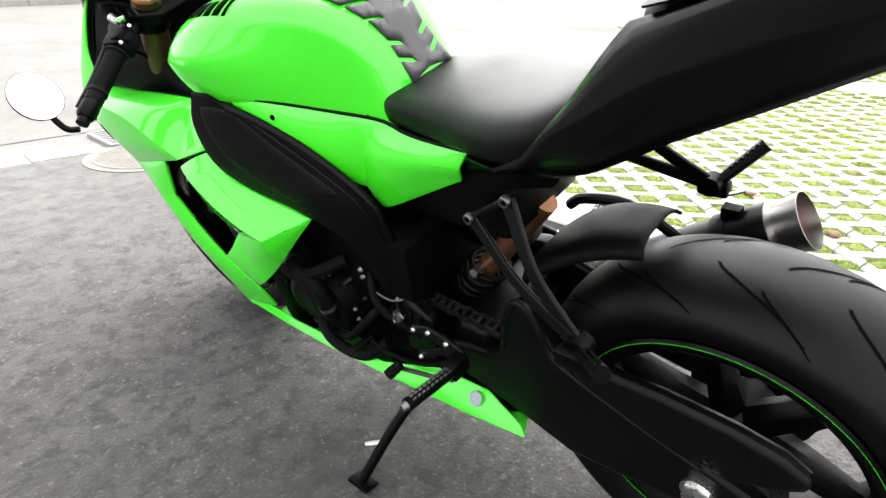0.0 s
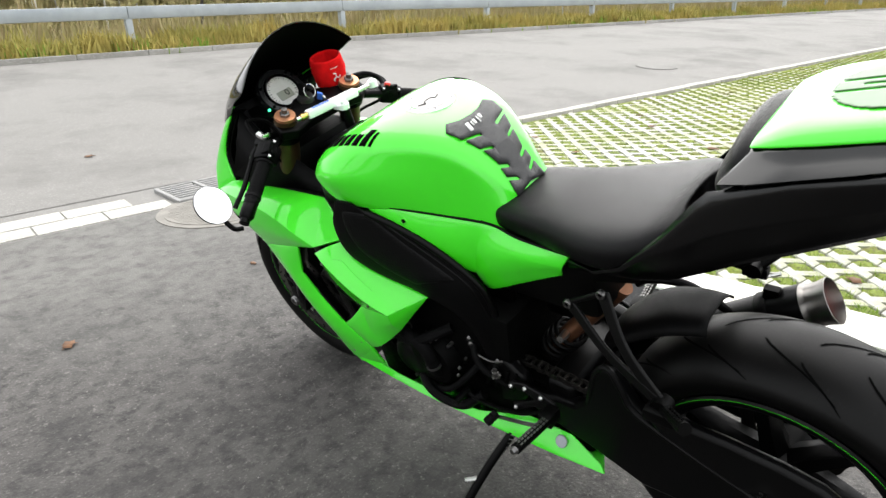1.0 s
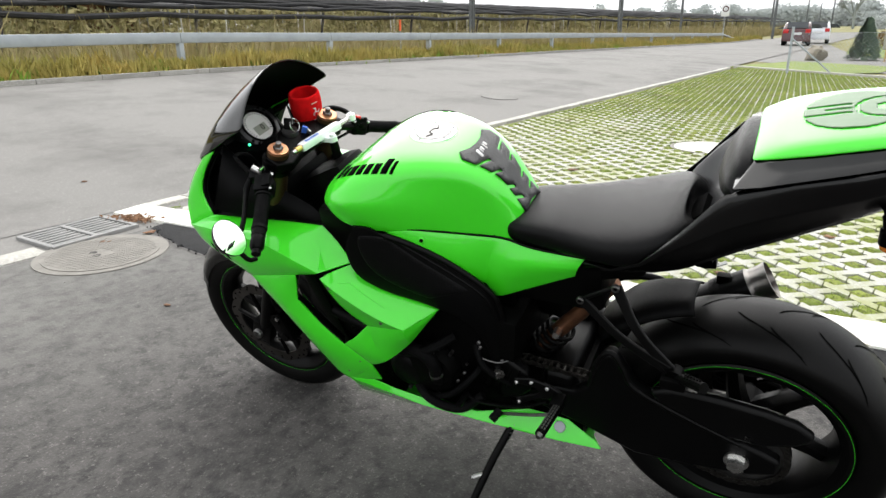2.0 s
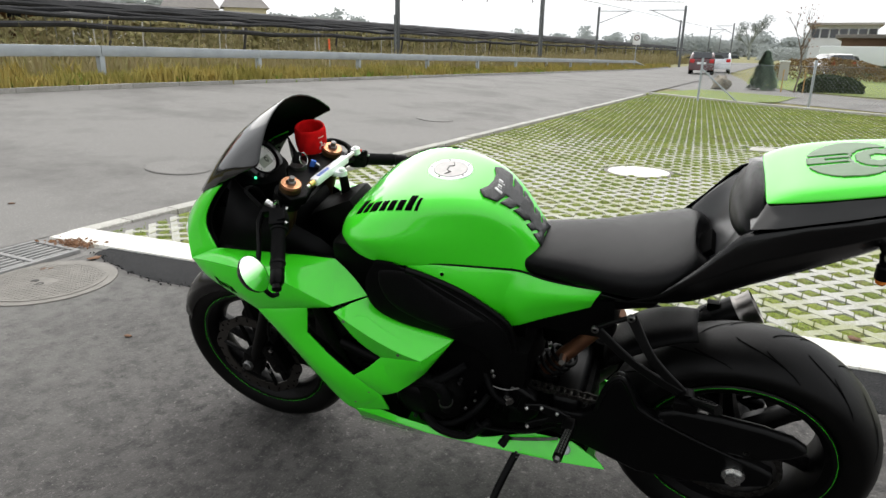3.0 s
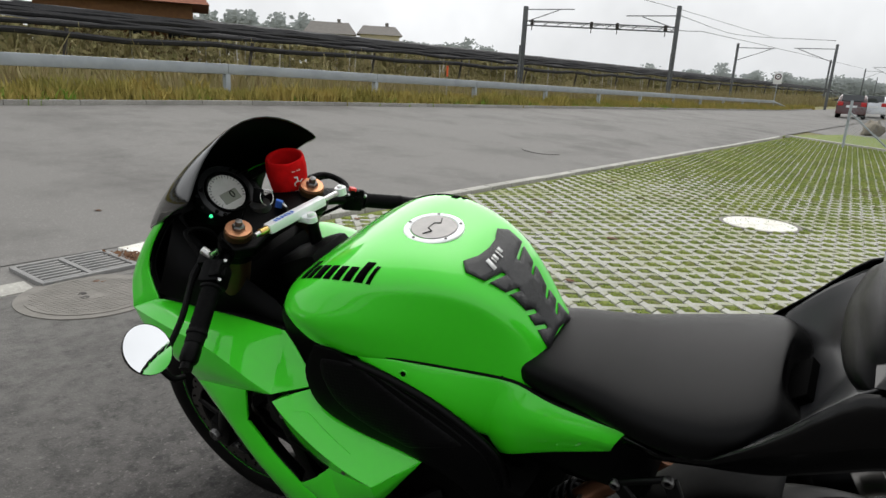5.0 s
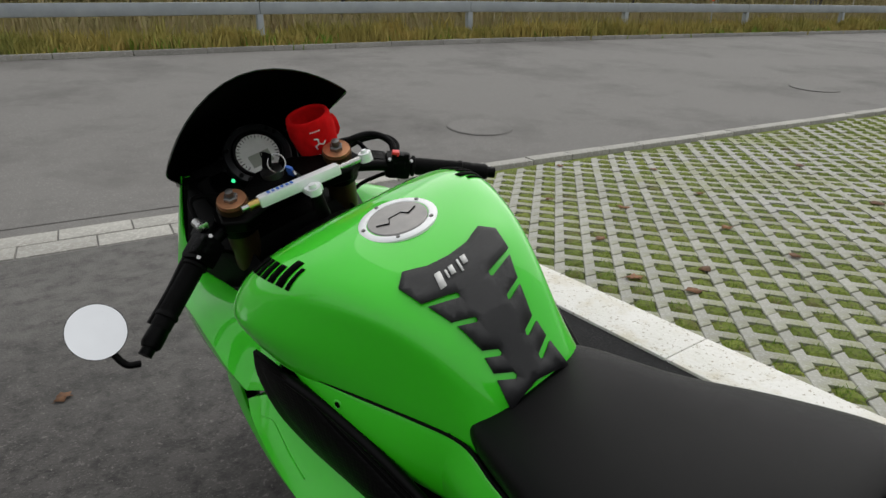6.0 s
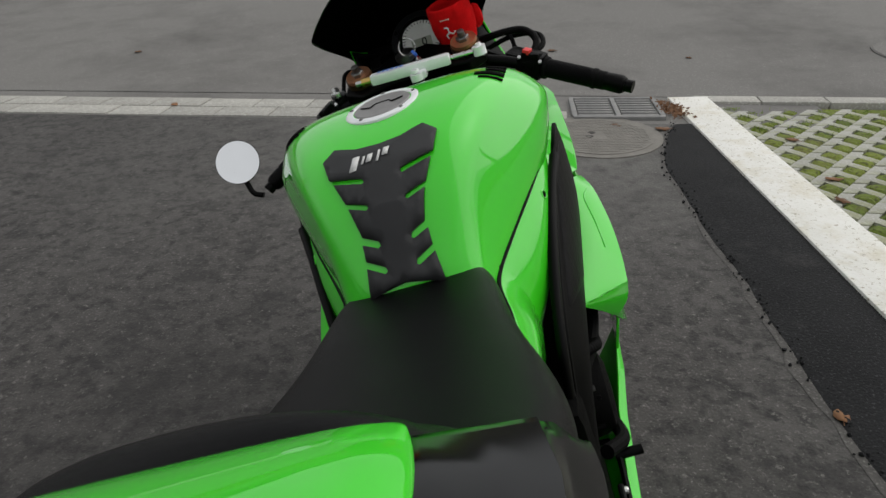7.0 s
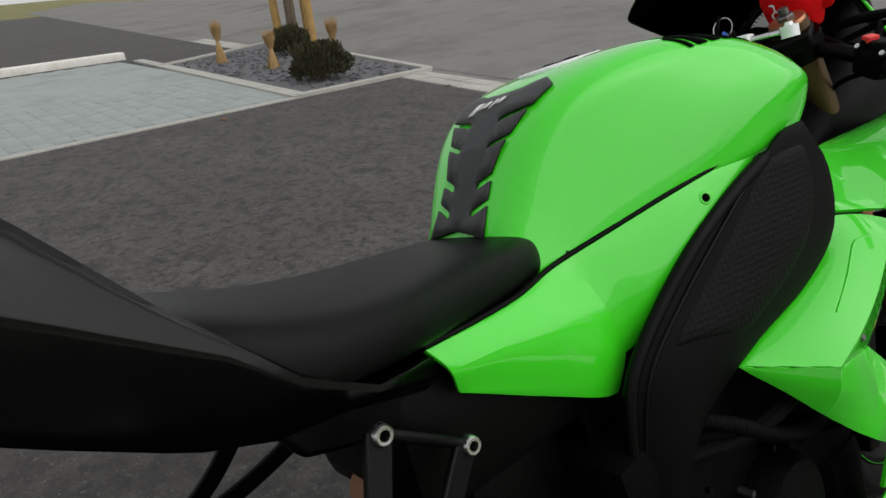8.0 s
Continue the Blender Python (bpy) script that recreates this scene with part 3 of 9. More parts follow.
# border stones of the paver field on the road side
border = thing("paver_border", "row of pale concrete edging stones beside the road", "kerb", kind="structure")
bm = bmesh.new()
box(bm, (0, 0, -0.04), (0.392, 0.13, 0.12), None, 0.008)
edge_mesh = mesh_of(bm, "edging_stone", EDGE_STONE)
for i in range(46):
    s = 1.45 + 0.4 * i
    p = along(s - 0.49 + 0.02, EDGE - 0.1)
    ob = new("edging_stone", edge_mesh)
    ob.parent = border
    ob.matrix_basis = pose(p.x, p.y, -0.006 + rng.uniform(-0.003, 0.003), 0, 0, math.degrees(ROAD_ANGLE) + rng.uniform(-0.4, 0.4))

# gutter band of flat stones west of the drain
band = thing("gutter_band", "two rows of pale flat gutter stones across the entrance", "pavement", kind="structure")
bm = bmesh.new()
box(bm, (0, 0, -0.04), (0.372, 0.19, 0.1), None, 0.006)
gutter_mesh = mesh_of(bm, "gutter_stone", EDGE_STONE)
for r in range(2):
    for i in range(40):
        s = -0.02 - 0.38 * i - (0.19 if r else 0)
        p = along(s - 0.19, 3.74 + 0.2 * r)
        ob = new("gutter_stone", gutter_mesh)
        ob.parent = band
        ob.matrix_basis = pose(p.x, p.y, -0.005 + rng.uniform(-0.003, 0.003), rng.uniform(-0.4, 0.4), 0, math.degrees(ROAD_ANGLE) + rng.uniform(-0.5, 0.5))
# strip of asphalt between the band and the road
bm = bmesh.new()
patch(bm, [along(-90, 3.6, -0.004), along(1.5, 3.6, -0.004), along(1.5, EDGE, -0.004), along(-90, EDGE, -0.004)], [(0, 1, 2, 3)])
solid("road_shoulder", bm, ROAD, "worn grey asphalt edge beside the gutter stones", "pavement", kind="structure")

# drain grate
grate = thing("drain_grate", "dark cast-iron street drain grate in the gutter", "drain", pose(0.74, 3.84, 0.004, 0, 0, -4))
bm = bmesh.new()
for cx, cy, sx, sy in ((0, 0.2, 0.54, 0.03), (0, -0.2, 0.54, 0.03), (-0.26, 0, 0.03, 0.38), (0.26, 0, 0.03, 0.38), (0, 0, 0.03, 0.38)):
    box(bm, (cx, cy, 0), (sx, sy, 0.03), None, 0.003)
part("frame", bm, IRON_DARK, grate)
bm = bmesh.new()
box(bm, (0, 0, 0), (0.215, 0.024, 0.026), None, 0.004)
bar_mesh = mesh_of(bm, "bar", IRON_DARK)
for sx in (-0.13, 0.13):
    for i in range(7):
        ob = new("bar", bar_mesh)
        ob.parent = grate
        ob.matrix_basis = pose(sx, -0.156 + 0.052 * i, -0.002)
bm = bmesh.new()
box(bm, (0, 0, -0.032), (0.5, 0.38, 0.02))
part("pit", bm, POST_DARK, grate)


def manhole(name, x, y, r, mat, label, tilt=0.0, dots=True, squash=1.0):
    z = rise(x, y) + 0.004
    ob = thing(name, label, "manhole", pose(x, y, z, math.degrees(tilt), 0, 0))
    bm = bmesh.new()
    cyl(bm, (0, 0, -0.03), (0, 0, 0.001), r, r, 48)
    part("frame", bm, mat if dots or mat == KERB_WHITE else IRON_RING, ob)
    bm = bmesh.new()
    cyl(bm, (0, 0, -0.02), (0, 0, 0.004), r * (0.87 if dots else 0.95), r * (0.87 if dots else 0.95), 48)
    part("lid", bm, mat, ob)
    if dots:
        bm = bmesh.new()
        st = r * 0.075
        k = int(r * 0.8 / st)
        for i in range(-k, k + 1):
            for j in range(-k, k + 1):
                if math.hypot(i, j) * st < r * 0.8 and not (abs(i) < 2 and abs(j) < 3):
                    box(bm, (i * st, j * st, 0.0035), (st * 0.8, st * 0.5, 0.004))
        part("relief", bm, mat, ob)
        # dark discs on the lid paint the shade of the lifting holes
        bm = bmesh.new()
        for dx, dy in ((-0.03, 0.04), (-0.05, -0.02)):
            cyl(bm, (dx, dy, 0.0), (dx, dy, 0.0052), 0.022, 0.022, 12)
        part("lifting_hole", bm, POST_DARK, ob)
    return ob


manhole("manhole_cover", 0.545, 3.335, 0.35, IRON, "round rusty brown cast-iron manhole cover with raised squares")
manhole("road_manhole", 3.18, 4.85, 0.32, ROAD, "round asphalt-grey manhole cover in the road", 0.08, False)
manhole("road_manhole", 8.6, 4.35, 0.32, ROAD, "round asphalt-grey manhole cover in the road", 0.077, False)
manhole("white_manhole", 5.44, 0.7, 0.32, KERB_WHITE, "round white concrete manhole cover among grass pavers", 0, False)
bm = lathe(bmesh.new(), [(0.325, -0.02), (0.325, 0.004), (0.36, 0.004), (0.36, -0.02)], (5.44, 0.7, 0), (5.44, 0.7, 1), 48)
solid("cover_ring", bm, IRON, "rusty iron ring round a white manhole cover", "ring")
bm = bmesh.new()
box(bm, (7.9, -0.82, -0.01), (0.34, 0.56, 0.04), Euler((0, 0, radians(-10))).to_matrix(), 0.006)
solid("shaft_cover", bm, EDGE_STONE, "grey concrete shaft cover among grass pavers", "cover")

# mossy soil under the pavers
FIELD_POLY = [(1.36, EDGE - 0.2 - 0.13), (19.9, 1.62), (17.4, -0.6), (15.4, -2.7), (13.6, -5.4), (11.5, -9.0), (1.36, -9.0)]
bm = bmesh.new()
patch(bm, [(x, y, -0.02) for x, y in FIELD_POLY], [range(len(FIELD_POLY))])
bmesh.ops.triangulate(bm, faces=bm.faces[:])
solid("paver_soil", bm, MOSS, "mossy green soil in the openings of grass pavers", "soil", kind="structure")


def inside(x, y, poly):
    r = False
    for (x0, y0), (x1, y1) in zip(poly, poly[1:] + poly[:1]):
        if (y0 > y) != (y1 > y) and x < (x1 - x0) * (y - y0) / (y1 - y0) + x0:
            r = not r
    return r


# edging on the far side and the grass corner behind it
bm = bmesh.new()
for (x0, y0), (x1, y1) in zip(FIELD_POLY[1:5], FIELD_POLY[2:6]):
    a, b = Vector((x0, y0, 0)), Vector((x1, y1, 0))
    c = (a + b) / 2
    box(bm, (c.x, c.y, -0.02), ((b - a).length, 0.14, 0.14), Euler((0, 0, math.atan2((b - a).y, (b - a).x))).to_matrix(), 0.01)
solid("far_edging", bm, EDGE_STONE, "pale concrete edging at the end of the paver field", "kerb", kind="structure")
bm = bmesh.new()
gr = [(20.2, 1.9), (24, 0.2), (21, -2.6), (18.2, -1.8), (17.5, -0.6)]
patch(bm, [(x, y, -0.004) for x, y in gr], [range(len(gr))])
solid("grass_corner", bm, GRASS_M, "short green grass corner beside a fence", "grass", kind="structure")
# side road and its green behind the fence
bm = bmesh.new()
sr = [(24.2, 1.4), (40, -0.2), (46, -1.5), (31, -1.9), (25, -2.9), (21.6, -5.0), (19.5, -8.5), (13.8, -8.0), (15.5, -4.6), (18.6, -1.7)]
patch(bm, [(x, y, -0.022) for x, y in sr], [range(len(sr))])
bmesh.ops.triangulate(bm, faces=bm.faces[:])
solid("side_road", bm, ROAD, "narrow grey asphalt side road", "road", kind="structure")
bm = bmesh.new()
gp = [(31, -1.7), (42, -2.6), (60, -5), (60, -20), (34, -14), (22.5, -8.6), (22.0, -5.4), (25, -3.1)]
patch(bm, [(x, y, -0.012) for x, y in gp], [range(len(gp))])
bmesh.ops.triangulate(bm, faces=bm.faces[:])
solid("lawn", bm, GRASS_M, "short green lawn beside the side road", "grass", kind="structure")

# pale paving, white wheel stop and planted bed on the west side
bm = bmesh.new()
slab_field = thing("parking_paving", "grey-green concrete paving of a parking bay", "pavement", kind="structure")
bm = bmesh.new()
box(bm, (0, 0, -0.035), (0.2385, 0.1585, 0.08), None, 0.0015)
slab_mesh = mesh_of(bm, "paving_slab", SLAB)
part("slab_bed", box(bmesh.new(), (-8.9, -0.45, -0.027), (6.54, 7.4, 0.06)), SLAB, slab_field)
bm = bmesh.new()
cnt = 0
for i in range(27):
    for j in range(45):
        x, y = -5.76 - 0.24 * i - (0.12 if j % 2 else 0), 3.1 - 0.16 * j
        if x < -11.9 and y > 3.0:
            continue
        if cnt < 290 and i < 10 and j < 30:
            ob = new("paving_slab", slab_mesh)
            ob.parent = slab_field
            ob.matrix_basis = pose(x, y, 0.004 + 0.003 * noise.noise((x * 3, y * 3, 0)))
            cnt += 1
        else:
            box(bm, (x, y, -0.031), (0.2385, 0.1585, 0.08))
rest = part("far_slabs", bm, SLAB, slab_field)
rest["kind"] = "stuff"
bm = bmesh.new()
box(bm, (-5.6, -1.9, -0.03), (0.07, 10.2, 0.09), None, 0.006)
box(bm, (-8.7, 3.3, -0.02), (6.3, 0.17, 0.1), Euler((0, 0, radians(-3))).to_matrix(), 0.006)
solid("bay_edging", bm, EDGE_STONE, "narrow pale concrete edging of a parking bay", "kerb", kind="structure")
bm = bmesh.new()
box(bm, (-12.6, 1.5, 0.05), (0.22, 3.9, 0.16), None, 0.03)
solid("wheel_stop", bm, KERB_WHITE, "long white concrete wheel stop", "kerb")
bm = bmesh.new()
patch(bm, [(-5.62, 3.13, 0.012), (-5.62, 4.75, 0.012), (-11.7, 5.95, 0.012), (-10.4, 3.4, 0.012)], [(0, 1, 2, 3)])
solid("bed_soil", bm, GRAVEL_M, "bed of dark slate chips round a young tree", "bed", kind="structure")
bm = bmesh.new()
for a, b in (((-5.6, 3.1), (-5.6, 4.8)), ((-5.6, 4.8), (-11.7, 5.98)), ((-11.7, 5.98), (-10.4, 3.4))):
    a, b = Vector((*a, 0)), Vector((*b, 0))
    c = (a + b) / 2
    box(bm, (c.x, c.y, 0.0), ((b - a).length, 0.1, 0.08), Euler((0, 0, math.atan2((b - a).y, (b - a).x))).to_matrix(), 0.006)
solid("bed_edging", bm, EDGE_STONE, "pale stone edging round a planted bed", "kerb", kind="structure")
bm = bmesh.new()
rng = random.Random(9)
for _ in range(900):
    x, y = rng.uniform(-10.8, -5.75), rng.uniform(3.4, 5.8)
    if inside(x, y, [(-5.75, 3.25), (-5.75, 4.7), (-11.3, 5.8), (-10.2, 3.5)]):
        box(bm, (x, y, 0.018), (rng.uniform(0.02, 0.06), rng.uniform(0.02, 0.05), 0.012), Euler((rng.uniform(-0.5, 0.5), rng.uniform(-0.5, 0.5), rng.uniform(0, 3))).to_matrix())
solid("slate_chips", bm, GRAVEL_M, "loose dark grey slate chips", "gravel", kind="stuff")

# ---- the motorcycle: x across (right), y ahead, z up, in its own leaning frame; rear axle at y = 0 ----
LEAN = 16.8
bike = thing("motorcycle", "lime green and black sports motorcycle leaning on its side stand", "motorcycle", pose(0, 0, 0, 0, -LEAN, 0))


def sym(half):
    """A closed section from one half given from the top centre outwards to the bottom."""
    return [Vector(p) for p in half] + [Vector((-x, y, z)) for x, y, z in reversed(half) if abs(x) > 1e-5]


def plate(name, pts, faces, mat, thick=0.005, bevel=0.004, label="", parent=None, both=True, sub=0):
    """A body panel and its mirrored twin."""
    made = []
    for side in ((1, -1) if both else (1,)):
        bm = patch(bmesh.new(), [(x * side, y, z) for x, y, z in pts], faces)
        made.append(part(name, bm, mat, parent or bike, label, thick=thick, bevel=bevel, sub=sub))
    return made


def shell(name, grids, mat, label="", thick=0.004, bevel=0.002, angle=14, parent=None, lining=None):
    """A smooth body panel of several surfaces, and its mirrored twin."""
    for side in (1, -1):
        part(name, skin(grids, side), mat, parent or bike, label, thick=thick, bevel=bevel, angle=angle, lining=lining)


# --- wheels ---
def tyre_profile(R, W, r_in):
    pr = [(r_in, -W * 0.34)]
    pr += [(r_in + (R - r_in) * 0.25, -W * 0.46), (r_in + (R - r_in) * 0.5, -W * 0.5)]
    for i in range(13):
        a = -1 + 2 * i / 12
        y = W * 0.5 * math.sin(a * 1.35) / math.sin(1.35)
        pr.append((R - (R - r_in) * 0.42 * (1 - math.cos(a * 1.35)) / (1 - math.cos(1.35)), y))
    pr += [(r_in + (R - r_in) * 0.5, W * 0.5), (r_in + (R - r_in) * 0.25, W * 0.46), (r_in, W * 0.34)]
    return pr


def crown(R, W, r_in, y):
    a = math.asin(max(-1, min(1, y / (W * 0.5) * math.sin(1.35)))) / 1.35
    return R - (R - r_in) * 0.42 * (1 - math.cos(a * 1.35)) / (1 - math.cos(1.35))


def wheel(name, c, R, W, rim_w, spokes, label, grooves):
    A = (c[0], c[1], c[2])
    X = (c[0] + 1, c[1], c[2])
    r_in = 0.222
    bm = bmesh.new()
    w = rim_w / 2
    lathe(bm, [(0.222, -w), (0.226, -w + 0.004), (0.222, -w + 0.01), (0.205, -w + 0.016), (0.196, -w * 0.4), (0.196, w * 0.4), (0.205, w - 0.016), (0.222, w - 0.01), (0.226, w - 0.004), (0.222, w),
               (0.212, w), (0.196, w - 0.012), (0.184, w * 0.35), (0.184, -w * 0.35), (0.196, -w + 0.012), (0.212, -w), (0.222, -w)], A, X, 72)
    rim = part(name, bm, BLACK_SATIN, bike, label)
    bm = lathe(bmesh.new(), tyre_profile(R, W, r_in), A, X, 96)
    part("tyre", bm, TYRE, rim, "worn black rubber tyre")
    for s in (-1, 1):
        bm = lathe(bmesh.new(), [(0.2213, s * (w + 0.0005)), (0.2213, s * (w + 0.0011)), (0.222, s * (w + 0.0011)), (0.222, s * (w + 0.0005))], A, X, 96)
        part("rim_stripe", bm, GREEN, rim, "thin lime green rim stripe")
    bm = bmesh.new()
    cyl(bm, (c[0] - w * 0.75, c[1], c[2]), (c[0] + w * 0.75, c[1], c[2]), 0.045, 0.045, 28)
    cyl(bm, (c[0] - w * 1.2, c[1], c[2]), (c[0] + w * 1.2, c[1], c[2]), 0.02, 0.02, 20)
    part("hub", bm, BLACK_METAL, rim)
    for i in range(spokes):
        a = 2 * math.pi * (i + 0.2) / spokes
        bm = bmesh.new()
        secs = []
        for k in range(5):
            t = k / 4
            r = 0.03 + 0.162 * t
            hw = 0.026 - 0.012 * t if t < 0.8 else 0.02
            th = 0.02 + 0.01 * (1 - t)
            d = Vector((0, math.cos(a + 0.12 * t), math.sin(a + 0.12 * t)))
            e = Vector((0, -math.sin(a), math.cos(a)))
            p = Vector(c) + d * r
            secs.append([p + e * hw * 0.6 + Vector((th, 0, 0)), p + e * hw, p + e * hw * 0.6 - Vector((th, 0, 0)), p - e * hw * 0.6 - Vector((th, 0, 0)), p - e * hw, p - e * hw * 0.6 + Vector((th, 0, 0))])
        loft(bm, secs)
        part("spoke", bm, BLACK_SATIN, rim)
    # tread grooves: flat strips sweeping back, black for the shade in a cut
    bm = bmesh.new()
    for i in range(grooves):
        for s in (-1, 1):
            a0 = 2 * math.pi * (i + (0.5 if s > 0 else 0)) / grooves
            for (y0, y1, da, wd) in ((0.05, 0.42, 0.42, 0.0042), (0.2, 0.46, 0.26, 0.0036)):
                ll, rr = [], []
                for k in range(9):
                    t = k / 8
                    y = s * W * (y0 + (y1 - y0) * t)
                    an = a0 + (0.2 if y0 > 0.1 else 0) + da * (t ** 1.4)
                    rad = crown(R, W, r_in, y) + 0.0006
                    wk = wd * (0.35 + 0.65 * math.sin(math.pi * min(1, t * 0.9 + 0.08)))
                    for lst, o in ((ll, -wk), (rr, wk)):
                        aa = an + o / R
                        lst.append(bm.verts.new((c[0] + y, c[1] + rad * math.cos(aa), c[2] + rad * math.sin(aa))))
                for k in range(8):
                    bm.faces.new((ll[k], ll[k + 1], rr[k + 1], rr[k]))
    part("tread_groove", bm, BLACK_PRINT_HOLLOW, rim, "black strips for the curved tread grooves")
    return rim


rear = wheel("rear_wheel", (0, 0, 0.318), 0.318, 0.192, 0.156, 6, "black cast rear wheel with a wide tyre", 13)
front = wheel("front_wheel", (0, 1.415, 0.3), 0.3, 0.12, 0.092, 6, "black cast front wheel with brake discs", 15)


def disc(c, r, r_in, parent, n=10):
    bm = bmesh.new()
    seg = n * 8
    rows = []
    for x in (-0.0025, 0.0025):
        rows.append([bm.verts.new((c[0] + x, c[1] + (r + 0.004 * math.sin(n * 2 * math.pi * i / seg)) * math.cos(2 * math.pi * i / seg), c[2] + (r + 0.004 * math.sin(n * 2 * math.pi * i / seg)) * math.sin(2 * math.pi * i / seg))) for i in range(seg)])
        rows.append([bm.verts.new((c[0] + x, c[1] + r_in * math.cos(2 * math.pi * i / seg), c[2] + r_in * math.sin(2 * math.pi * i / seg))) for i in range(seg)])
    for i in range(seg):
        j = (i + 1) % seg
        bm.faces.new((rows[0][i], rows[0][j], rows[1][j], rows[1][i]))
        bm.faces.new((rows[2][i], rows[3][i], rows[3][j], rows[2][j]))
        bm.faces.new((rows[0][i], rows[2][i], rows[2][j], rows[0][j]))
        bm.faces.new((rows[1][i], rows[1][j], rows[3][j], rows[3][i]))
    d = part("brake_disc", bm, DISC_M, parent, "petal-shaped steel brake disc")
    # small black discs paint the dark of the drilled holes
    bm = bmesh.new()
    s = -1 if c[0] < 0 else 1
    for ring, m in ((0.62, 20), (0.85, 24)):
        for i in range(m):
            a = 2 * math.pi * i / m
            rr = r_in + (r - r_in) * ring
            cyl(bm, (c[0] + s * 0.0026, c[1] + rr * math.cos(a), c[2] + rr * math.sin(a)), (c[0] + s * 0.0032, c[1] + rr * math.cos(a), c[2] + rr * math.sin(a)), 0.0038, 0.0038, 8)
    holes = part("drilled_hole", bm, BLACK_PRINT_HOLLOW, parent, "black discs for the drilled holes")
    holes["kind"] = "stuff"
    for i in range(6):
        a = 2 * math.pi * i / 6
        bm = sweep(bmesh.new(), [(c[0], c[1] + 0.04 * math.cos(a), c[2] + 0.04 * math.sin(a)), (c[0], c[1] + (r_in + 0.006) * math.cos(a + 0.25), c[2] + (r_in + 0.006) * math.sin(a + 0.25))], 0.007, 6)
        part("carrier_arm", bm, BLACK_METAL, parent)
    return d


disc((-0.068, 1.415, 0.3), 0.155, 0.122, front)
disc((0.068, 1.415, 0.3), 0.155, 0.122, front)
disc((0.085, 0, 0.318), 0.11, 0.08, rear)

# --- fork, calipers, front mudguard ---
for s in (-1, 1):
    x = 0.105 * s
    bm = bmesh.new()
    sweep(bm, [(x, 1.097, 0.972), (x, 1.212, 0.70)], 0.027, 20)
    outer = part("fork_tube", bm, FORK_M, bike, "dull bronze fork tube")
    bm = sweep(bmesh.new(), [(x, 1.20, 0.73), (x, 1.385, 0.335)], 0.0215, 18)
    part("fork_slider", bm, GOLD if s > 0 else BLACK_METAL, outer, "fork slider")
    bm = bmesh.new()
    box(bm, (x, 1.4, 0.315), (0.04, 0.07, 0.075), Euler((radians(24), 0, 0)).to_matrix(), 0.01)
    part("fork_foot", bm, BLACK_METAL, outer)
    bm = bmesh.new()
    d = Vector((0, -0.115, 0.272)).normalized()
    a = Vector((x, 1.097, 0.972))
    lathe(bm, [(0.0, -0.004), (0.0245, -0.004), (0.0255, 0.001), (0.0245, 0.006), (0.0, 0.006)], a, a + d, 28)
    part("fork_cap", bm, GOLD, outer, "copper-coloured anodised fork cap")
    bm = lathe(bmesh.new(), [(0, 0.004), (0.0125, 0.004), (0.0125, 0.012), (0.0105, 0.014), (0.0, 0.014)], a, a + d, 6)
    lathe(bm, [(0.007, 0.012), (0.007, 0.024), (0.0, 0.025)], a, a + d, 14)
    part("adjuster", bm, DARK_STEEL, outer, "steel fork adjuster")
    # caliper behind the fork leg
    bm = bmesh.new()
    box(bm, (0.088 * s, 1.315, 0.345), (0.06, 0.06, 0.11), Euler((radians(-18), 0, 0)).to_matrix(), 0.012)
    for k in (-0.03, 0.03):
        cyl(bm, (0.115 * s, 1.313 + k * 0.3, 0.345 + k), (0.124 * s, 1.313 + k * 0.3, 0.345 + k), 0.016, 0.014, 16)
    cal = part("brake_caliper", bm, BLACK_METAL, bike, "black radial brake caliper")
    for k in (-0.045, 0.045):
        bm = cyl(bmesh.new(), (0.118 * s, 1.322 - k * 0.3, 0.345 + k), (0.126 * s, 1.322 - k * 0.3, 0.345 + k), 0.006, 0.006, 8)
        part("bolt", bm, STEEL, cal)
    bm = sweep(bmesh.new(), smooth_path([(0.1 * s, 1.31, 0.4), (0.13 * s, 1.28, 0.5), (0.11 * s, 1.2, 0.66), (0.08 * s, 1.17, 0.8)]), 0.005, 8)
    part("brake_hose", bm, GRIP, bike)
secs = []
for i in range(15):
    a = radians(22 + 120 * i / 14)
    rr = 0.318
    row = []
    for k in range(9):
        b = -1 + 2 * k / 8
        r2 = rr - 0.045 * b * b * (1 if abs(b) < 0.9 else 1.3)
        hw = 0.072 * (1 - 0.25 * abs(i - 7) / 7 * (1 if i > 7 else 0.6))
        row.append((hw * b, 1.415 + r2 * math.cos(a), 0.3 + r2 * math.sin(a)))
    secs.append(row)
part("front_mudguard", loft(bmesh.new(), secs, False), BLACK_GLOSS, bike, "gloss black front mudguard", thick=0.004)

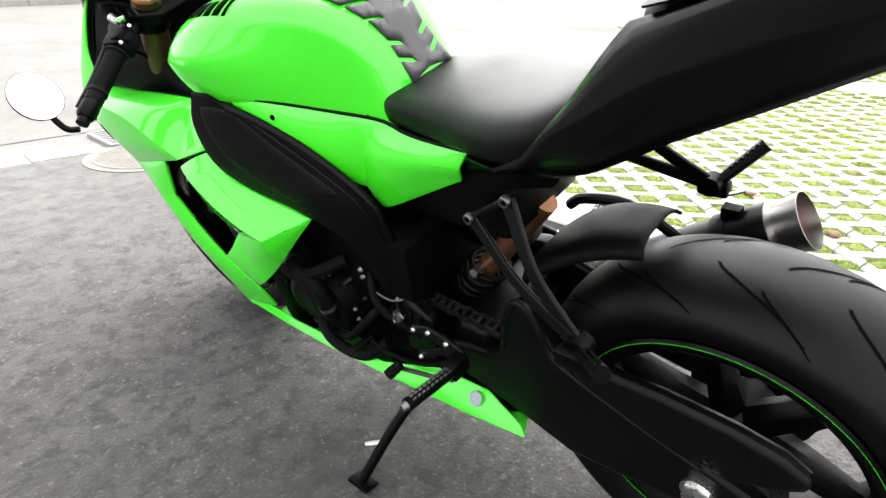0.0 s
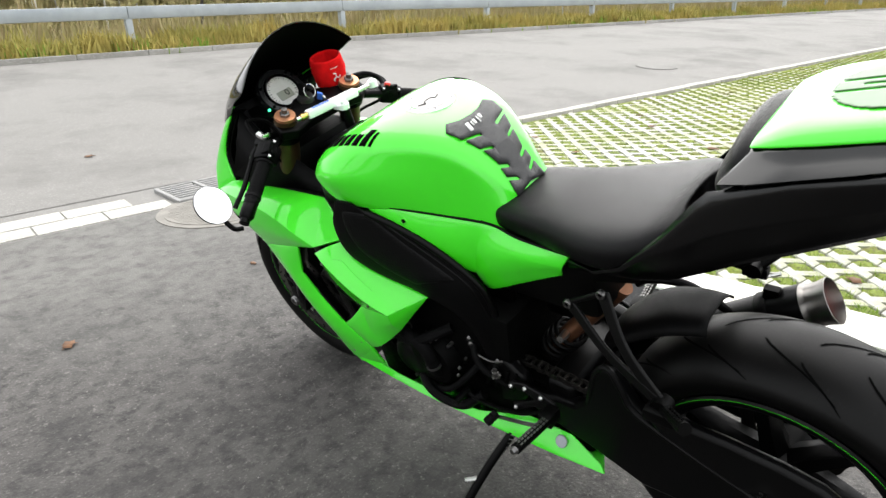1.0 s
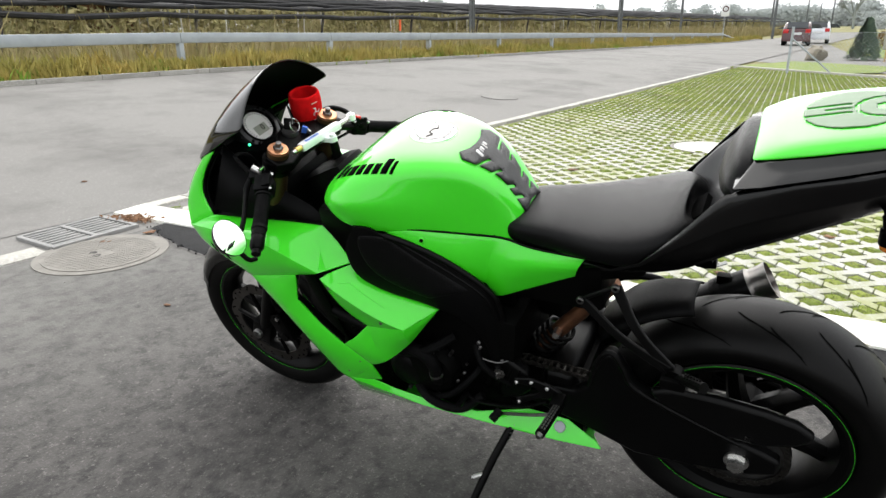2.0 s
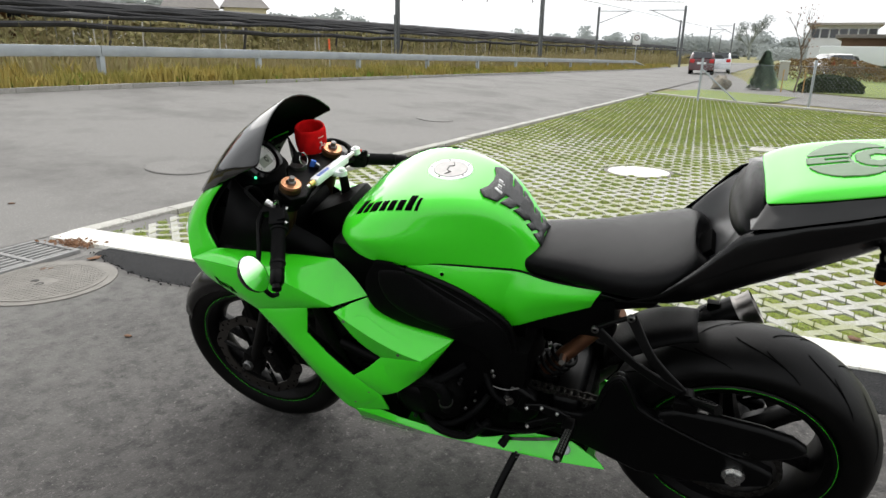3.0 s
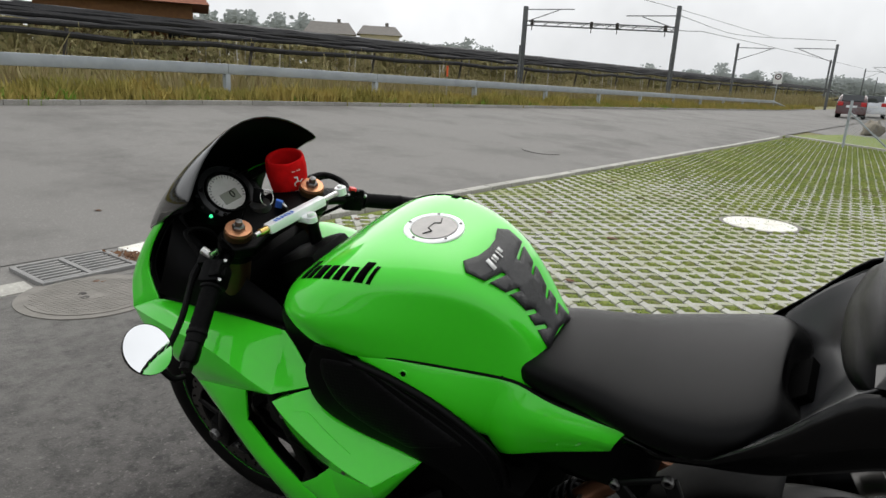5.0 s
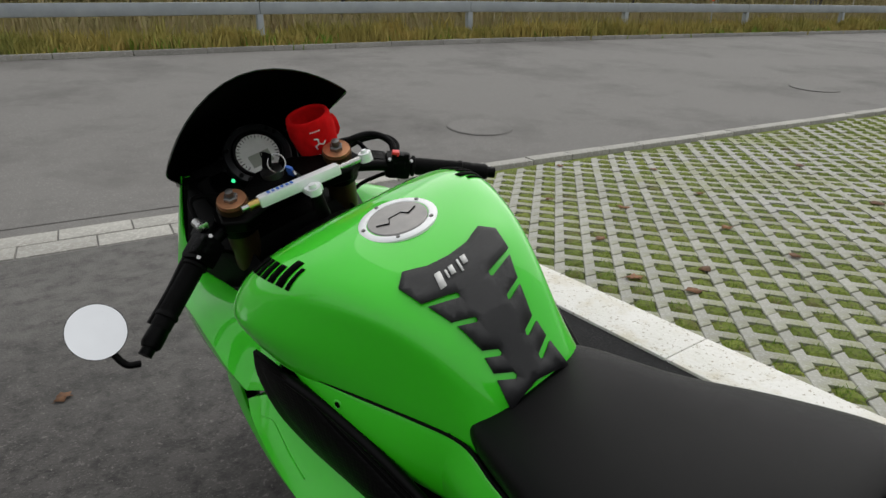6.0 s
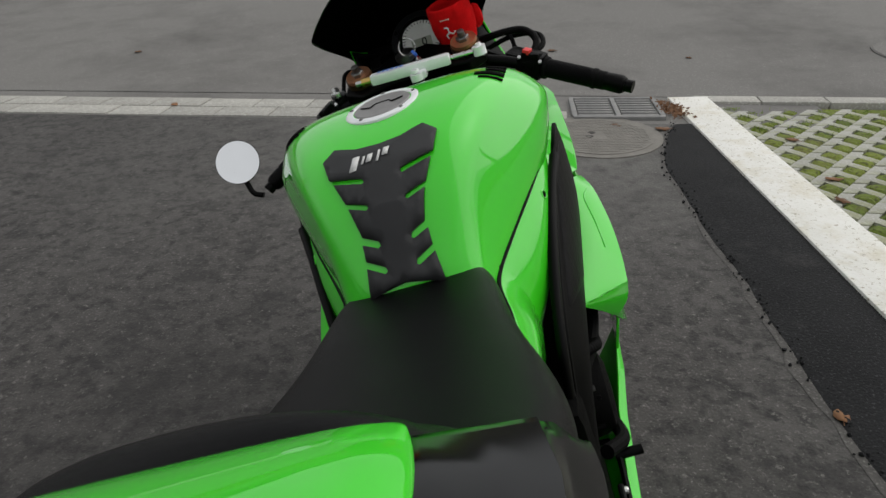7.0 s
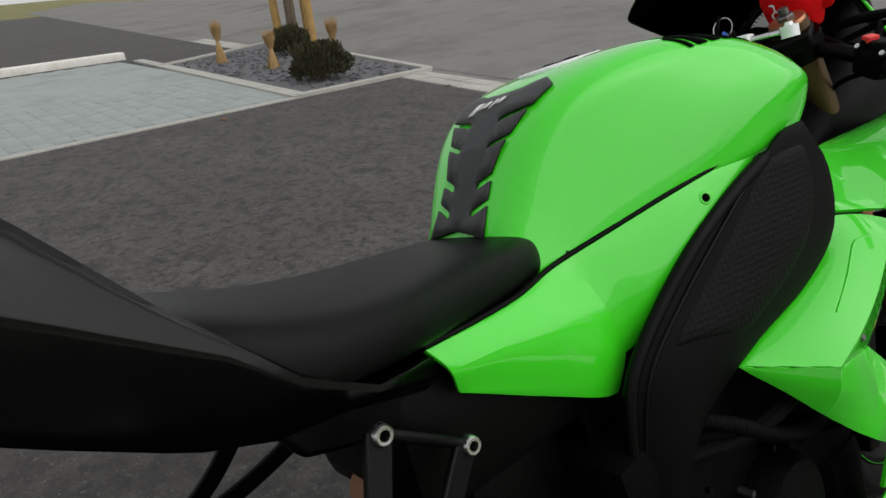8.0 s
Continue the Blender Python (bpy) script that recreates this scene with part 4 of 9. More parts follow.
# --- fuel tank ---
TANK = [  # f, top, crease half width and height, widest half width and its height, foot half width and height
    (0.478, 0.836, 0.05, 0.829, 0.075, 0.81, 0.085, 0.786), (0.505, 0.873, 0.068, 0.859, 0.084, 0.827, 0.092, 0.786), (0.54, 0.926, 0.085, 0.904, 0.095, 0.847, 0.1, 0.79),
    (0.58, 0.963, 0.103, 0.942, 0.112, 0.868, 0.117, 0.802), (0.63, 0.987, 0.126, 0.962, 0.138, 0.884, 0.14, 0.814), (0.70, 1.0, 0.152, 0.972, 0.174, 0.898, 0.172, 0.829),
    (0.76, 1.0, 0.173, 0.969, 0.203, 0.908, 0.196, 0.837), (0.82, 0.988, 0.192, 0.955, 0.222, 0.912, 0.205, 0.842), (0.87, 0.966, 0.196, 0.937, 0.219, 0.908, 0.2, 0.846),
    (0.91, 0.942, 0.18, 0.922, 0.2, 0.898, 0.184, 0.856), (0.94, 0.921, 0.152, 0.906, 0.167, 0.89, 0.157, 0.867), (0.958, 0.903, 0.112, 0.893, 0.12, 0.884, 0.116, 0.875)]
secs = []
for f, zt, c, zc, w, zw, b, zb in TANK:
    h, d = zt - zc, zc - zw
    half = [(0, f, zt), (c * 0.35, f, zt - h * 0.02), (c * 0.68, f, zt - h * 0.14), (c * 0.9, f, zt - h * 0.48), (c * 1.01, f, zc - 0.002), (c + (w - c) * 0.3, f, zc - d * 0.24),
            (c + (w - c) * 0.75, f, zc - d * 0.65), (w, f, zw), ((w + b) / 2 + 0.001, f, (zw + zb) / 2), (b, f, zb + 0.006), (b * 0.97, f, zb), (b * 0.8, f, zb - 0.004), (0, f, zb - 0.004)]
    secs.append(sym(half))
tank = part("fuel_tank", loft(bmesh.new(), secs), GREEN, bike, "glossy lime green fuel tank", sub=2, angle=60)


def tank_top(x, f):
    """Height of the tank's top at x, f."""
    for (f0, *a), (f1, *b) in zip(TANK, TANK[1:]):
        if f0 <= f <= f1:
            t = (f - f0) / (f1 - f0)
            zt, c, zc, w, zw, foot_w, zb = [p + (q - p) * t for p, q in zip(a, b)]
            h = zt - zc
            d = zc - zw
            xs = [0, c * 0.35, c * 0.68, c * 0.9, c * 0.99, c + (w - c) * 0.3, c + (w - c) * 0.75]
            zs = [zt, zt - h * 0.03, zt - h * 0.17, zt - h * 0.55, zc - 0.002, zc - d * 0.26, zc - d * 0.65]
            return float(np.interp(abs(x), xs, zs))
    return 0.9


# filler cap
cd = Vector((0, -0.055, 1.0)).normalized()
ca = Vector((0.0, 0.712, 0.994))
bm = lathe(bmesh.new(), [(0.0, -0.006), (0.052, -0.006), (0.0535, 0.0), (0.0525, 0.0035), (0.05, 0.005), (0.0425, 0.005), (0.0405, 0.003), (0.0, 0.003)], ca, ca + cd, 48)
part("filler_cap", bm, ALU, tank, "round silver fuel filler cap ring")
bm = lathe(bmesh.new(), [(0.0, 0.0), (0.0402, 0.0), (0.0402, 0.0045), (0.039, 0.0055), (0.0, 0.0062)], ca, ca + cd, 40)
part("cap_lid", bm, material("dull_grey_metal", (0.3, 0.29, 0.28), 0.4, metal=0.7, second=(0.24, 0.235, 0.23), scale=40), tank, "dull grey filler cap lid")
bm = bmesh.new()
sweep(bm, [ca + cd * 0.0066 + Vector((x, y, 0)) for x, y in ((-0.03, 0.004), (-0.016, -0.006), (-0.009, 0.006), (0.01, 0.006), (0.015, -0.005), (0.03, 0.002))], 0.0009, 6)
part("lid_line", bm, BLACK_PRINT_HOLLOW, tank)
for i in range(5):
    a = 2 * math.pi * (i + 0.3) / 5
    p = ca + Vector((0.0468 * math.cos(a), 0.0468 * math.sin(a), 0.0045 + 0.055 * 0.0468 * math.sin(a)))
    bm = cyl(bmesh.new(), p, p + Vector((0, 0, 0.002)), 0.0028, 0.0025, 10)
    part("cap_screw", bm, DARK_STEEL, tank)


def on_tank(outline, lift=0.0022):
    """A thin flat piece laid over the tank's top along an outline of (x, f)."""
    bm = bmesh.new()
    v = [bm.verts.new((x, f, 0)) for x, f in outline]
    face = bm.faces.new(v)
    bmesh.ops.triangulate(bm, faces=[face])
    for _ in range(3):
        bmesh.ops.subdivide_edges(bm, edges=[e for e in bm.edges if e.calc_length() > 0.012], cuts=1)
        bmesh.ops.triangulate(bm, faces=bm.faces[:])
    for w in bm.verts:
        w.co.z = tank_top(w.co.x, w.co.y) + lift
    return bm


# tank pad: a spine with slanted side slots
right = [(0.074, 0.608), (0.066, 0.579), (0.024, 0.5695), (0.0225, 0.5655), (0.026, 0.5645), (0.0615, 0.5735), (0.05, 0.552), (0.024, 0.544), (0.0225, 0.5405), (0.026, 0.5395), (0.0475, 0.5465), (0.038, 0.5235), (0.02, 0.518), (0.0185, 0.515), (0.022, 0.5138),
         (0.04, 0.519), (0.0405, 0.508), (0.019, 0.5005), (0.0175, 0.4975), (0.021, 0.496), (0.0415, 0.5035), (0.046, 0.482)]
outline = [(0.0, 0.607), (0.03, 0.610), (0.058, 0.621)] + right + [(0.03, 0.484), (0.0, 0.487), (-0.03, 0.484)] + [(-x, y) for x, y in reversed(right)] + [(-0.058, 0.621), (-0.03, 0.610)]
part("tank_pad", on_tank(outline), PAD, tank, "dark grey rubber tank pad with slanted slots", thick=0.003)


def script_marks(spec, lift, mat, name, parent, label):
    """Slanted strokes that stand for lettering on the tank's top: (x, f, length, lean)."""
    bm = bmesh.new()
    for x, f, ln, lean, wd in spec:
        a, b = Vector((x, f, 0)), Vector((x + lean, f + ln, 0))
        n = Vector((wd, 0, 0))
        vs = [bm.verts.new(p) for p in (a - n, a + n, b + n, b - n)]
        bm.faces.new(vs)
    for w in bm.verts:
        w.co.z = tank_top(w.co.x, w.co.y) + lift
    return part(name, bm, mat, parent, label, thick=0.0008)


script_marks([(-0.034, 0.577, 0.018, 0.006, 0.0045), (-0.021, 0.582, 0.0105, 0.003, 0.0014), (-0.013, 0.583, 0.0105, 0.003, 0.0032), (-0.002, 0.58, 0.0155, 0.004, 0.0014), (0.008, 0.5865, 0.01, 0.003, 0.0036)],
             0.0052, WHITE_PRINT, "pad_print", tank, "pale slanted bars printed on the pad")
tank_seen = tank.evaluated_get(bpy.context.evaluated_depsgraph_get()).to_mesh()
tank_tree = BVHTree.FromPolygons([v.co.copy() for v in tank_seen.vertices], [tuple(p.vertices) for p in tank_seen.polygons])


def side_tank_marks(s):
    """Eight plain bars along the shoulder, in the place of lettering."""
    a, b, up = Vector((-0.149, 0.893, 0.934)), Vector((-0.171, 0.724, 0.984)), Vector((0.03, 0.006, 0.03))
    out = Vector((-0.7, 0.1, 0.7)).normalized()

    def at(u, h):
        p = a.lerp(b, u) + up * h
        hit = tank_tree.ray_cast(p + out * 0.1, -out)[0] or p
        return s * -(hit.x + out.x * 0.0012), hit.y, hit.z + out.z * 0.0012
    x = 0.0
    for wide, tall in ((0.105, 0.9), (0.085, 0.62), (0.115, 0.62), (0.085, 0.62), (0.085, 0.62), (0.085, 0.62), (0.085, 0.9), (0.04, 0.75)):
        bm = bmesh.new()
        for i in range(2):
            for k in range(4):
                q = [(x + wide * (i + di) / 2 + 0.06 * tall * (k + dk) / 4, tall * (k + dk) / 4) for di, dk in ((0, 0), (1, 0), (1, 1), (0, 1))]
                bm.faces.new([bm.verts.new(at(*c)) for c in q])
        bmesh.ops.remove_doubles(bm, verts=bm.verts[:], dist=0.0003)
        part("tank_mark", bm, BLACK_PRINT_HOLLOW, tank, "black printed bar on the tank shoulder", thick=0.0008)
        x += wide + 0.036


side_tank_marks(-1)
side_tank_marks(1)

# --- seat ---
SEAT = [  # f, half width, top, edge height, bottom
    (0.532, 0.075, 0.832, 0.822, 0.79), (0.515, 0.094, 0.843, 0.826, 0.79), (0.47, 0.104, 0.845, 0.83, 0.788), (0.42, 0.112, 0.851, 0.83, 0.787), (0.37, 0.124, 0.854, 0.831, 0.79), (0.32, 0.142, 0.86, 0.835, 0.795),
    (0.27, 0.154, 0.87, 0.84, 0.798), (0.225, 0.157, 0.882, 0.85, 0.805), (0.19, 0.152, 0.894, 0.864, 0.815), (0.168, 0.142, 0.901, 0.87, 0.825), (0.152, 0.128, 0.9, 0.872, 0.832), (0.138, 0.112, 0.894, 0.872, 0.838), (0.126, 0.092, 0.884, 0.868, 0.84), (0.123, 0.086, 0.87, 0.86, 0.842)]
secs = []
for f, w, zt, ze, zb in SEAT:
    half = [(0, f, zt), (w * 0.4, f, zt - (zt - ze) * 0.06), (w * 0.74, f, zt - (zt - ze) * 0.24), (w * 0.92, f, zt - (zt - ze) * 0.58), (w * 0.99, f, ze - 0.006), (w * 0.985, f, zb + 0.012), (w * 0.93, f, zb), (0, f, zb)]
    # the notch for the lock in the middle of the rear edge
    secs.append(sym([(x, max(y, 0.156) if x < 0.046 and f < 0.156 and z > zb else y, z) for x, y, z in half]))
part("seat", loft(bmesh.new(), secs), VINYL, bike, "black grained vinyl rider seat", sub=2, angle=60)

# valley between seat and tail hump: a flat floor that widens ahead, and a sloping wall up to each tail panel
FLOOR_LINE = [(0.004, 0.05, 0.972), (0.018, 0.077, 0.931), (0.046, 0.095, 0.904), (0.074, 0.112, 0.878), (0.09, 0.138, 0.858), (0.1, 0.172, 0.846)]
EDGE_LINE = [(0.138, 0.05, 0.996), (0.144, 0.078, 0.987), (0.146, 0.096, 0.966), (0.15, 0.12, 0.941), (0.153, 0.146, 0.906), (0.156, 0.176, 0.869)]
secs = []
for (xf, yf, zf), (xe, ye, ze) in zip(FLOOR_LINE, EDGE_LINE):
    half = [(0, yf, zf - 0.001), (xf * 0.6, yf, zf - 0.001), (xf, yf, zf), (xf + (xe - xf) * 0.12, yf + (ye - yf) * 0.12, zf + (ze - zf) * 0.08), (xf + (xe - xf) * 0.55, yf + (ye - yf) * 0.55, zf + (ze - zf) * 0.5), (xe, ye, ze)]
    secs.append([(-x, y, z) for x, y, z in reversed(half)] + half[1:])
part("seat_base", loft(bmesh.new(), secs, False, False), TRAY_M, bike, "smooth dark grey tray between seat and tail hump", thick=0.003, sub=1, angle=40)
# solid black block paints the darkness of the lock opening
bm = bmesh.new()
box(bm, (-0.006, 0.133, 0.868), (0.084, 0.042, 0.02), Euler((radians(-42), 0, 0)).to_matrix(), 0.003)
part("seat_lock_recess", bm, BLACK_PRINT_HOLLOW, bike, "black block for the dark opening of the seat lock")

# tail hump: bump pad, black base and green cover
COWL = [  # f, base half width, base bottom, green half width, green bottom, top
    (0.048, 0.152, 1.003, 0.106, 1.038, 1.042), (0.044, 0.153, 1.004, 0.109, 1.039, 1.047), (0.02, 0.16, 1.015, 0.117, 1.046, 1.063), (-0.01, 0.161, 1.026, 0.121, 1.053, 1.075), (-0.08, 0.157, 1.044, 0.12, 1.067, 1.089), (-0.16, 0.142, 1.061, 0.111, 1.081, 1.1),
    (-0.25, 0.117, 1.079, 0.093, 1.095, 1.109), (-0.33, 0.085, 1.094, 0.069, 1.105, 1.115), (-0.385, 0.057, 1.104, 0.046, 1.111, 1.118)]
secs, secs2 = [], []
for f, wb, z0, w, z1, z2 in COWL:
    fb, ft = (f + 0.02, f - 0.004) if f > 0.03 else (f + 0.006, f) if f > 0.0 else (f, f)
    secs.append(sym([(0, ft, z2 - 0.01), (w * 0.7, ft, z2 - 0.014), (w * 0.97, ft, z1 - 0.001), (w * 1.02, ft, z1 - 0.005), (w + (wb - w) * 0.55, (fb + ft) / 2, z0 + (z1 - z0) * 0.46), (wb, fb, z0 + 0.003), (wb * 0.985, fb, z0), (0, fb, z0)]))
    h = z2 - z1
    secs2.append(sym([(0, f, z2), (w * 0.35, f, z2 - h * 0.02), (w * 0.65, f, z2 - h * 0.08), (w * 0.85, f, z2 - h * 0.25), (w * 0.97, f, z1 + h * 0.35), (w * 1.02, f, z1), (w * 0.94, f, z1 - 0.004), (0, f, z1 - 0.004)]))
part("hump_base", loft(bmesh.new(), secs), HUMP_M, bike, "gloss black base of the tail hump", angle=32)
hump = part("tail_hump", loft(bmesh.new(), secs2), GREEN, bike, "lime green single-seat tail hump", sub=2, angle=60)
secs = []
up, fore = Vector((0, -0.4, 0.917)), Vector((0, 0.917, 0.4))
for depth, k in ((-0.01, 1.0), (0.004, 1.0), (0.015, 0.97), (0.024, 0.9), (0.03, 0.75), (0.033, 0.5), (0.034, 0.2)):
    row = []
    for i in range(36):
        a = 2 * math.pi * i / 36
        c, sn = math.copysign(abs(math.cos(a)) ** 0.75, math.cos(a)), math.copysign(abs(math.sin(a)) ** 0.8, math.sin(a))
        w = (0.12 if sn > 0 else 0.138) * k
        row.append(Vector((w * c, 0.06, 0.994)) + up * (0.051 * k * sn) + fore * (depth - 0.008 * c * c * k))
    secs.append(row)
part("bump_pad", loft(bmesh.new(), secs), VINYL, hump, "black padded backrest of the tail hump", sub=1, angle=60)
# grey round print on the hump


def hump_top(x, f):
    fs = [r[0] for r in reversed(COWL)]
    w = float(np.interp(f, fs, [r[3] for r in reversed(COWL)]))
    z1 = float(np.interp(f, fs, [r[4] for r in reversed(COWL)]))
    z2 = float(np.interp(f, fs, [r[5] for r in reversed(COWL)]))
    h = z2 - z1
    return float(np.interp(abs(x), [0, w * 0.35, w * 0.65, w * 0.85, w * 0.97], [z2, z2 - h * 0.02, z2 - h * 0.08, z2 - h * 0.25, z1 + h * 0.35]))


def printed(x, f):
    """Whether the round mark covers a place, measured from its centre."""
    ring = math.hypot(x, f + 0.042)
    if math.hypot(x, f) > 0.073 or abs(ring - 0.039) < 0.003 or ring < 0.013 or (f < -0.05 and abs(x) < 0.011):
        return False
    return not (f > 0.002 and (abs(abs(x) - 0.0165) < 0.0022 or (abs(x) < 0.0045 and f < 0.04)))


CELL = 0.0034
bm = bmesh.new()
for i in range(-22, 22):
    for k in range(-22, 22):
        x0, f0 = i * CELL, k * CELL
        if printed(x0 + CELL / 2, f0 + CELL / 2):
            bm.faces.new([bm.verts.new((x, -0.09 + f, hump_top(x, -0.09 + f) + 0.0012)) for x, f in ((x0, f0), (x0 + CELL, f0), (x0 + CELL, f0 + CELL), (x0, f0 + CELL))])
bmesh.ops.remove_doubles(bm, verts=bm.verts[:], dist=0.0002)
part("round_print", bm, GREY_PRINT, hump, "grey round mark with cut-out lines", thick=0.0006)

# tail fairing sides: upper edge, shoulder, fold between the two facets, and lower edge
TAIL_EDGE = [(0.12, 0.33, 0.788), (0.136, 0.275, 0.795), (0.152, 0.215, 0.832), (0.158, 0.178, 0.872), (0.156, 0.146, 0.908), (0.155, 0.12, 0.942), (0.153, 0.097, 0.972), (0.149, 0.08, 0.991), (0.156, -0.02, 1.027), (0.152, -0.11, 1.049), (0.117, -0.25, 1.078), (0.06, -0.4, 1.1)]
TAIL_SHOULDER = [(0.121, 0.338, 0.785), (0.14, 0.2735, 0.7925), (0.1565, 0.214, 0.829), (0.163, 0.1755, 0.869), (0.1635, 0.139, 0.901), (0.1635, 0.11, 0.929), (0.1625, 0.085, 0.953), (0.1605, 0.0625, 0.9705), (0.163, -0.02, 1.018), (0.158, -0.11, 1.041), (0.122, -0.25, 1.071), (0.063, -0.4, 1.096)]
TAIL_FOLD = [(0.122, 0.335, 0.772), (0.14, 0.272, 0.79), (0.157, 0.213, 0.826), (0.164, 0.173, 0.866), (0.167, 0.132, 0.894), (0.168, 0.1, 0.916), (0.168, 0.073, 0.934), (0.168, 0.045, 0.95), (0.167, -0.034, 0.985), (0.155, -0.11, 1.008), (0.12, -0.25, 1.052), (0.063, -0.4, 1.09)]
TAIL_LOW = [(0.105, 0.33, 0.757), (0.11, 0.26, 0.776), (0.12, 0.197, 0.787), (0.125, 0.15, 0.806), (0.126, 0.13, 0.817), (0.126, 0.11, 0.829), (0.126, 0.08, 0.847), (0.126, 0.05, 0.866), (0.126, -0.02, 0.904), (0.12, -0.11, 0.952), (0.09, -0.25, 1.02), (0.045, -0.4, 1.083)]
for s in (-1, 1):
    secs = []
    for edge, shoulder, fold, low in zip(TAIL_EDGE, TAIL_SHOULDER, TAIL_FOLD, TAIL_LOW):
        e, h, g, w = (Vector((s * q[0], q[1], q[2])) for q in (edge, shoulder, fold, low))
        out = Vector((s * 0.003, 0, 0))
        secs.append([e, e.lerp(h, 0.5) + out * 0.7, h, h.lerp(g, 0.5), h.lerp(g, 0.92), g, g.lerp(w, 0.06), g.lerp(w, 0.4) + out, g.lerp(w, 0.8) + out * 0.7, w, w + Vector((-s * 0.02, 0, -0.003))])
    part("tail_panel", loft(bmesh.new(), secs, False), TAIL_M, bike, "gloss black tail fairing side", thick=0.003, angle=50)
secs = []
for (xe, ye, ze), (xl, yl, zl) in list(zip(TAIL_EDGE, TAIL_LOW))[2:]:
    zt = ze - 0.014 if ye < 0.0 else zl + 0.022
    secs.append(sym([(0, yl, zt), (xl * 0.8, yl, zt), (xl * 0.86, yl, zl + 0.008), (0.0, yl, zl + 0.002)]))
part("under_tail", loft(bmesh.new(), secs), BLACK_MATT, bike, "matt black underside of the tail")
for s in (-1, 1):
    bm = sweep(bmesh.new(), smooth_path([(s * 0.1, -0.15, 0.985), (s * 0.122, -0.158, 0.968), (s * 0.122, -0.163, 0.945), (s * 0.12, -0.165, 0.915)]), [0.008] * 8 + [0.011] * 9 + [0.014] * 8, 12)
    ind = part("indicator", bm, BLACK_MATT, bike, "small black indicator with an amber lens")
    bm = blob(bmesh.new(), (s * 0.12, -0.165, 0.91), 0.0125, random.Random(1), 2, 0.0, (0.9, 0.9, 1.0))
    part("lens", bm, ORANGE_LENS, ind)
    bm = cyl(bmesh.new(), (s * 0.13, -0.16, 0.967), (s * 0.142, -0.16, 0.967), 0.008, 0.007, 6)
    part("indicator_nut", bm, DARK_STEEL, ind)

# --- side panels and frame covers ---
SP_FRONT, SP_JOINT, SP_NOTCH, SP_LOW = (-0.19, 0.768, 0.845), (-0.096, 0.523, 0.797), (-0.124, 0.57, 0.688), (-0.116, 0.539, 0.65)
SP_END, SP_FOOT = (-0.12, 0.332, 0.793), (-0.117, 0.355, 0.745)
SP_MAIN = coons([SP_FRONT, (-0.176, 0.72, 0.842), (-0.152, 0.66, 0.83), (-0.12, 0.59, 0.812), SP_JOINT, (-0.104, 0.46, 0.789), (-0.111, 0.4, 0.789), SP_END],
                [SP_FRONT, (-0.184, 0.725, 0.805), (-0.166, 0.655, 0.76), (-0.145, 0.605, 0.718), SP_NOTCH, (-0.1235, 0.553, 0.697), (-0.125, 0.535, 0.704), (-0.123, 0.46, 0.726), SP_FOOT],
                None, [SP_END, (-0.126, 0.346, 0.77), SP_FOOT], 40, 10, (-0.005, 0, 0.003))
cut_at = min(range(41), key=lambda k: (SP_MAIN[-1][k] - Vector(SP_NOTCH)).length)
rim_run = SP_MAIN[-1][cut_at:]
low_run = curve([rim_run[0], (-0.12, 0.556, 0.667), SP_LOW, (-0.112, 0.46, 0.688), SP_FOOT], len(rim_run) - 1)
shell("side_panel", [SP_MAIN, [[a.lerp(b, k / 3) for a, b in zip(rim_run, low_run)] for k in range(4)]],
      GREEN, "lime green side panel below the tank", 0.005, 0.0022, 13)
hole_at = min(((j, i) for j in range(2, 9) for i in range(2, 38)), key=lambda q: (SP_MAIN[q[0]][q[1]] - Vector((-0.166, 0.692, 0.814))).length)
hc = SP_MAIN[hole_at[0]][hole_at[1]]
hn = (SP_MAIN[hole_at[0]][hole_at[1] + 1] - SP_MAIN[hole_at[0]][hole_at[1] - 1]).cross(SP_MAIN[hole_at[0] + 1][hole_at[1]] - SP_MAIN[hole_at[0] - 1][hole_at[1]]).normalized()
hn = hn if hn.x < 0 else -hn
for s in (-1, 1):
    c, n = Vector((-s * hc.x, hc.y, hc.z)), Vector((-s * hn.x, hn.y, hn.z))
    # raised black disc paints the shade of a dimple; nothing is recessed
    bm = lathe(bmesh.new(), [(0.0, 0.0032), (0.0044, 0.0032), (0.0046, -0.004)], c, c + n, 20)
    hole = part("screw_hole", bm, BLACK_PRINT_HOLLOW, bike, "black disc painted as a dark fixing hole")
    part("hole_rim", lathe(bmesh.new(), [(0.0045, 0.0028), (0.005, 0.0036), (0.0062, 0.0036), (0.0075, 0.0026), (0.0078, -0.002)], c, c + n, 20), GREEN, hole, "raised green rim")
    # solid black bead stands in for the shaded gap along the seam
    bm = sweep(bmesh.new(), [(-s * (p.x - 0.001), p.y, p.z + 0.0035) for p in SP_MAIN[0][1:]], 0.0028, 8)
    part("panel_gap", bm, BLACK_MATT, bike, "black bead for the dark gap between panel and tank")

RIDGE = [(-0.2, 0.765, 0.838), (-0.184, 0.715, 0.812), (-0.168, 0.655, 0.775), (-0.154, 0.6, 0.73), (-0.144, 0.556, 0.686), (-0.139, 0.537, 0.65), (-0.133, 0.531, 0.594), (-0.129, 0.528, 0.53), (-0.124, 0.522, 0.43), (-0.12, 0.512, 0.335)]
